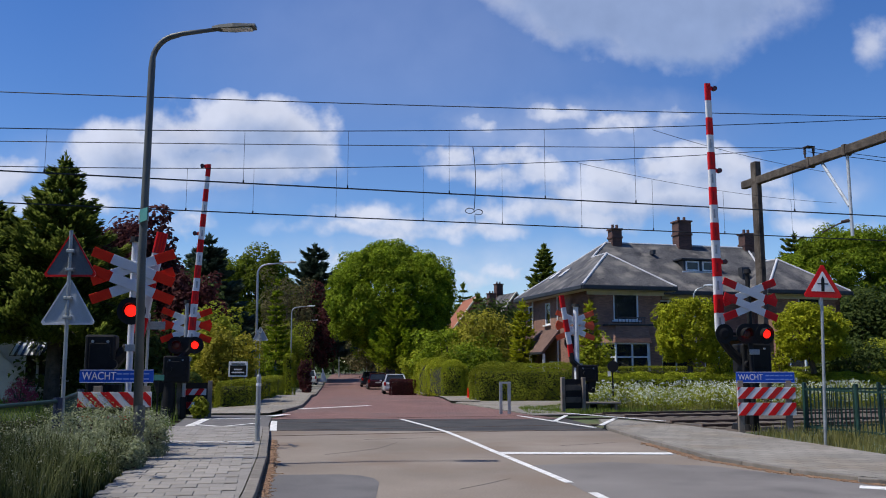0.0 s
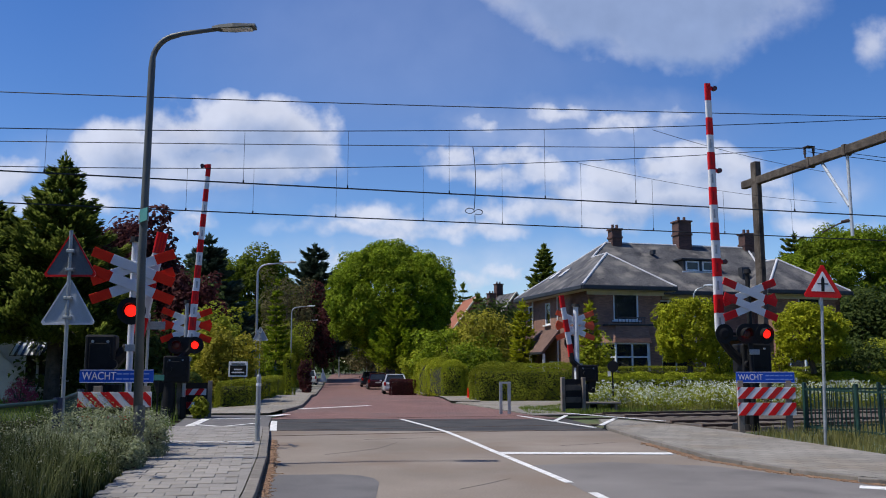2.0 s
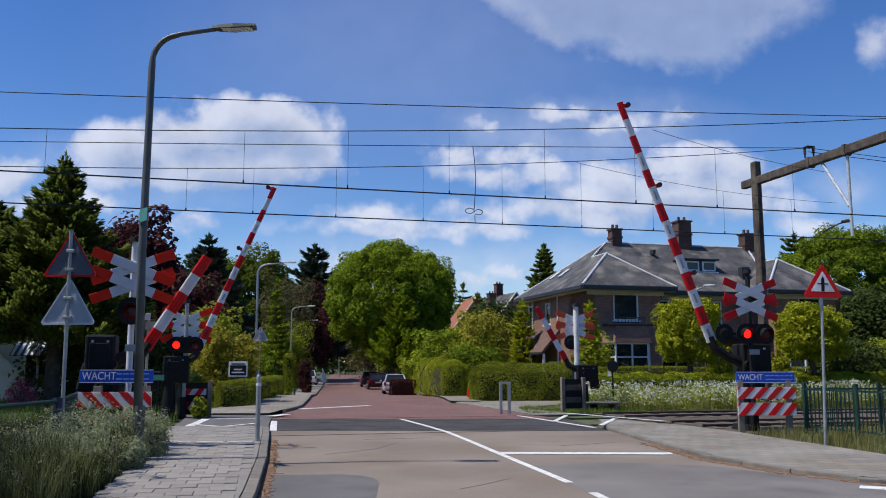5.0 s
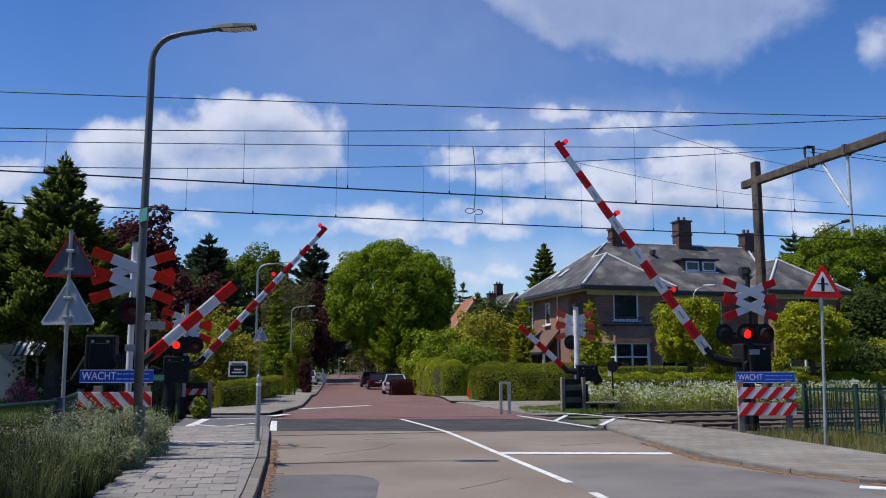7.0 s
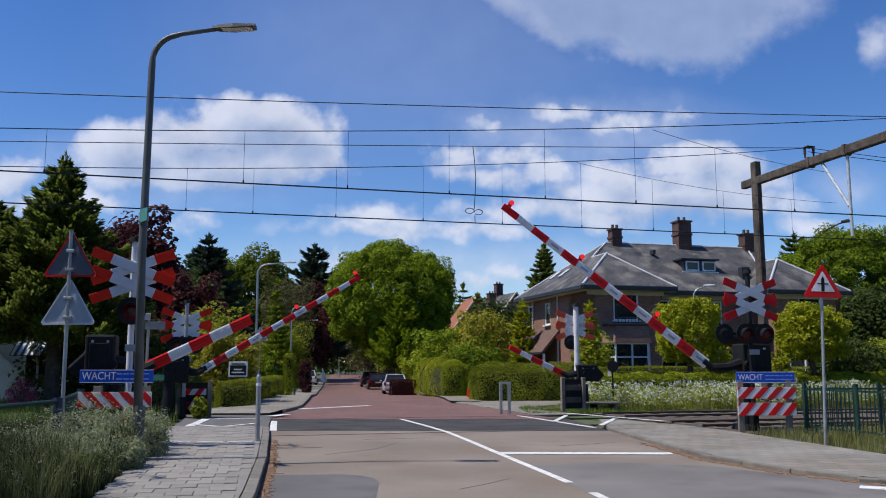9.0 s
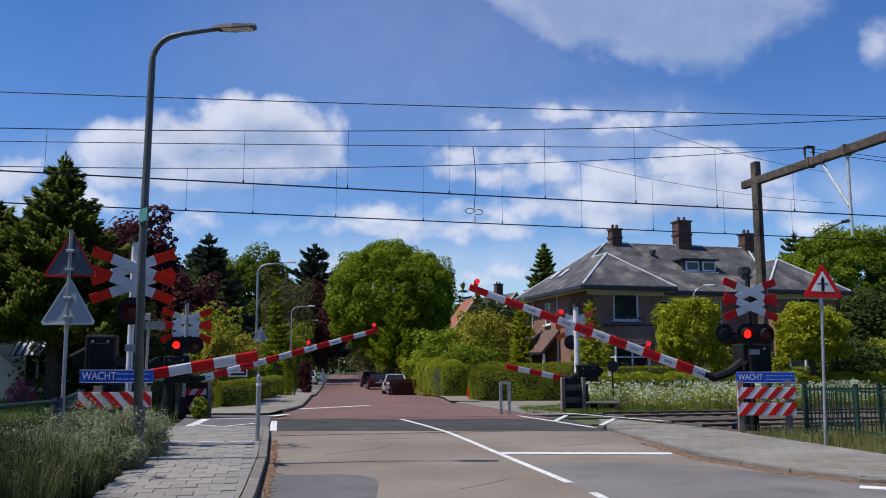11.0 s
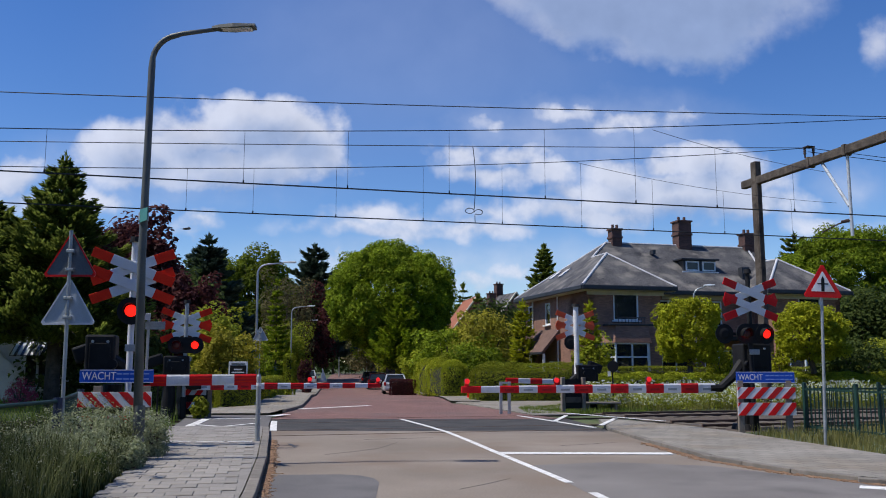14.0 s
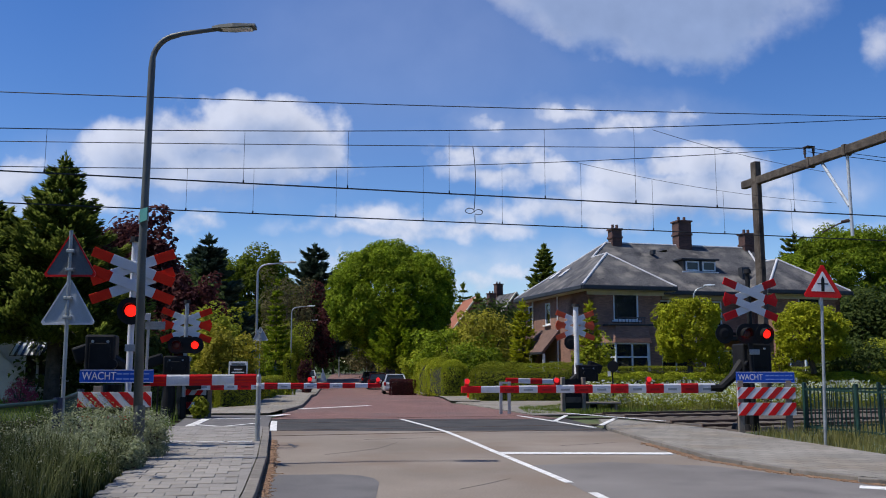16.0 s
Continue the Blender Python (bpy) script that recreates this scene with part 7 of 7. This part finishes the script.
grass([(-40, 24), (-10, 27.5), (-8, 29.5), (-12, 36), (-40, 34)], 24000, 0.1, 0.4, 0.02, L_LAWN, "garden grass behind the tracks", 87)

# leafy nettles; the shaded corner's darkness is also put into their leaf colour
for i, (x, y, h, w) in enumerate([(-6.2, 10.3, 0.75, 1.4), (-5.4, 9.3, 0.62, 1.2), (-6.9, 11.3, 0.78, 1.4), (-4.6, 8.7, 0.5, 0.9), (-4.9, 9.6, 0.5, 0.9), (-5.6, 10.4, 0.66, 1.1), (-4.35, 9.3, 0.42, 0.7), (-6.2, 9.2, 0.7, 1.2), (-4.45, 10.5, 0.45, 0.7)]):
    shrub(x, y, h, w, L_DARK, "dark leafy nettles, deepened for shade, among the tall grass", 3200, 0.055, 22, 200 + i)
for i, (x, y, h, w) in enumerate([(-5.2, 12.0, 0.86, 1.1), (-4.85, 12.9, 0.84, 1.0), (-5.4, 13.2, 0.9, 1.1), (-4.75, 11.2, 0.66, 0.9), (-4.6, 13.5, 0.7, 0.7), (-5.3, 10.9, 0.74, 1.0), (-4.35, 11.9, 0.48, 0.6), (-5.0, 14.2, 0.8, 0.9)]):
    shrub(x, y, h, w, L_WEED, "pale feathery weeds beside the footpath", 4200, 0.042, 26, 220 + i)

# cow parsley: white umbels over the herbs
rg = np.random.default_rng(91)
P, G = [], []
for i in range(460):
    a, w = rg.uniform(0, 13), rg.uniform(0, 4.2)
    hx, hy = 5.35 + a * TU.x + w * TV.x, 28.5 + a * TU.y + w * TV.y
    tall = rg.uniform(0.5, 1.0)
    for j in range(rg.integers(5, 11)):
        z = tall * rg.uniform(0.25, 1.0)
        c = np.array([hx + rg.normal(0, 0.16), hy + rg.normal(0, 0.16), z])
        P.append(c + rg.normal(0, 0.042, (7, 3)) * np.array([1, 1, 0.45]))
    G.append(np.array([hx, hy, 0]) + rg.normal(0, 1, (60, 3)) * np.array([0.2, 0.2, 0]) + np.array([0, 0, 1]) * rg.uniform(0.02, tall * 0.85, (60, 1)))
P, G = np.concatenate(P), np.concatenate(G)
tagged(leaf_mesh("cow_parsley", P, rg.normal(0, 0.6, P.shape) + np.array([0, -0.3, 0.7]), 0.045, L_WHITEFLOWER, None, 92, 0.9), "white flowering cow parsley along the railway", "wildflowers", kind="stuff")
tagged(leaf_mesh("parsley_leaves", G, rg.normal(0, 0.6, G.shape) + np.array([0, -0.4, 0.6]), 0.085, L_MID, None, 94, 0.5), "feathery green leaves under the cow parsley", "herbs", kind="stuff")
shrub(-14.65, 29.8, 1.0, 1.1, M_PINKFLOWER, "pink flowering low shrub in the cottage garden", 1600, 0.07, 18, 93)


# ---- footpath tiles, laid last ----
TILE_ME = bar_mesh("tile", (0.293, 0.293, 0.06), 0.006, M_TILE)


def line_x(line, y):
    for (x0, y0), (x1, y1) in zip(line, line[1:]):
        if y0 <= y <= y1:
            return x0 + (x1 - x0) * (y - y0) / (y1 - y0)
    return None


rt = random.Random(9)
count = 0
rest = []
for row in range(-8, 60):
    for col in range(-10, 14):
        # axes of the path: t along it, w across it
        tt, ww = 7.6 + row * 0.3, col * 0.3 + (0.15 if row % 2 else 0)
        x, y = -2.72 + ww * 0.978 - (tt - 7.6) * 0.206, tt * 0.978 + ww * 0.206 + 0.6
        xl, xr = line_x(WALK_L, y), line_x(WALK_R, y)
        if xl is None or xr is None or not (xl + 0.02 < x < xr - 0.14) or y > 19.7 or y < 8.2:
            continue
        m = pose(x, y, 0.078 + rt.uniform(-0.004, 0.004), rt.uniform(-0.5, 0.5), rt.uniform(-0.5, 0.5), 11.9 + rt.uniform(-0.6, 0.6))
        if count < 300:
            k = new("tile", TILE_ME)
            k.parent = walk_bed
            k.matrix_basis = m
            count += 1
        else:
            rest.append(m)
if rest:
    b = B()
    for m in rest:
        bmesh.ops.create_cube(b, size=1.0, matrix=m @ Matrix.Diagonal((0.293, 0.293, 0.06, 1)))
    tagged(part("far_tiles", b, M_TILE, walk_bed), kind="stuff")


def crow():
    """A black bird in gliding flight; its wings beat."""
    k = 0.62
    c = root("crow", pose(-129, 35.5, 9), "black crow flying across the sky", "bird")
    b = B()
    tube(b, [(x * k, 0, z * k) for x, z in ((-0.3, 0), (-0.18, 0.01), (0.0, 0.02), (0.14, 0.03), (0.2, 0.035), (0.27, 0.02))], [r * k for r in (0.03, 0.06, 0.075, 0.055, 0.045, 0.006)], 8)
    part("body", b, M_CROW, c)
    part("tail", slab(B(), [(x * k, y * k) for x, y in ((-0.22, -0.03), (-0.46, -0.09), (-0.48, 0.0), (-0.46, 0.09), (-0.22, 0.03))], -0.004, 0.005), M_CROW, c)
    wings = []
    for s in (1, -1):
        w = part("wing", slab(B(), [(x * k, y * k * s) for x, y in ((0.12, 0.02), (0.16, 0.25), (0.02, 0.56), (-0.1, 0.6), (-0.08, 0.4), (-0.16, 0.2), (-0.12, 0.02))], 0.0, 0.008), M_CROW, c)
        wings.append((w, s))
    return c, wings


CROW, WINGS = crow()


def motions():
    for ob, zp, s, rows in BOOMS:
        walk(ob, [(t, pose(0, 0, zp, 0, 0, 0 if s > 0 else 180) @ pose(0, 0, 0, 0, -a, 0)) for t, a in rows])
    # flashing lamps: each lens turns its lit or its dark face to the front
    own = [(0.0, 0.17), (0.55, 0.85), (1.25, 1.56), (1.9, 2.2), (2.56, 2.75), (3.12, 3.4), (3.74, 4.1), (4.45, 4.75), (5.1, 5.4), (5.75, 6.05), (6.4, 6.72), (7.1, 7.4), (7.78, 8.1), (8.42, 8.72), (9.1, 9.4), (9.75, 10.05), (10.4, 10.72), (11.12, 11.4), (11.75, 12.1), (12.42, 12.7), (13.12, 13.4), (13.74, 14.1), (14.42, 14.72), (15.1, 15.4), (15.76, 16.5)]
    right = [(k * 2 / 3 - 0.14, k * 2 / 3 + 0.15) for k in range(25)]
    dark = lambda w: not 7.2 < w[0] < 10.2          # the pair stays dark for a while
    left = [(k * 2 / 3 + 0.15, k * 2 / 3 + 0.527) for k in range(25)]
    for ob, place, phase in FLASH:
        on = {"A": own, "L": list(filter(dark, left)), "R": list(filter(dark, right))}[phase]
        lit0 = any(a <= 0 < b for a, b in on)
        rows, ang = [(0.0, 0.0 if lit0 else 180.0)], 0.0 if lit0 else 180.0
        for a, b in on:
            for t, want in ((a, 0), (b, 1)):
                if 0 < t < 15.92 and (round(ang / 180) % 2) != want:
                    f0 = round(t * FPS) / FPS
                    rows.append((f0 - 1 / FPS, ang))
                    rows.append((f0, ang + 60))
                    rows.append((f0 + 1 / FPS, ang + 120))
                    rows.append((f0 + 2 / FPS, ang + 180))
                    ang += 180
        rows = [r for r in rows if r[0] >= 0]
        clean = [rows[0]]
        for r in rows[1:]:
            if r[0] > clean[-1][0] + 0.02:
                clean.append(r)
        clean.append((16.0, ang))
        walk(ob, [(t, pose(*place, 0, 0, a)) for t, a in clean])
    # the boom lamps turn their lit faces forward once the booms are on their way
    for ob, place in BOOM_LAMPS:
        walk(ob, [(t, pose(*place, a, 0, 0)) for t, a in ((0.0, 180), (5.0, 180), (5.08, 120), (5.16, 60), (5.24, 0), (16.0, 0))])
    # crow
    path = [(0.0, -129.09, 9.57), (13.6, -14.52, 7.37), (14.0, -10.85, 7.2), (14.2, -9.49, 7.15), (14.5, -7.23, 6.92), (14.8, -4.16, 6.60), (15.2, 0.26, 6.37), (15.5, 3.45, 6.24), (16.0, 9.33, 6.24)]
    walk(CROW, [(t, pose(x, 35.5, z, 12, 2)) for t, x, z in path])
    for w, s in WINGS:
        rows = [(0.0, pose(0, 0, 0.03, 10 * s))]
        t, k = 13.4, 0
        while t < 15.95:
            rows.append((t, pose(0, 0, 0.03, s * (42 if k % 2 == 0 else -32))))
            t += 0.1334
            k += 1
        rows.append((16.0, pose(0, 0, 0.03, 10 * s)))
        walk(w, rows)
    # the clouds drift slowly to one side
    walk(BACKDROP, [(0.0, pose(0, 2400, 0)), (16.0, pose(24, 2400, 0))])


motions()
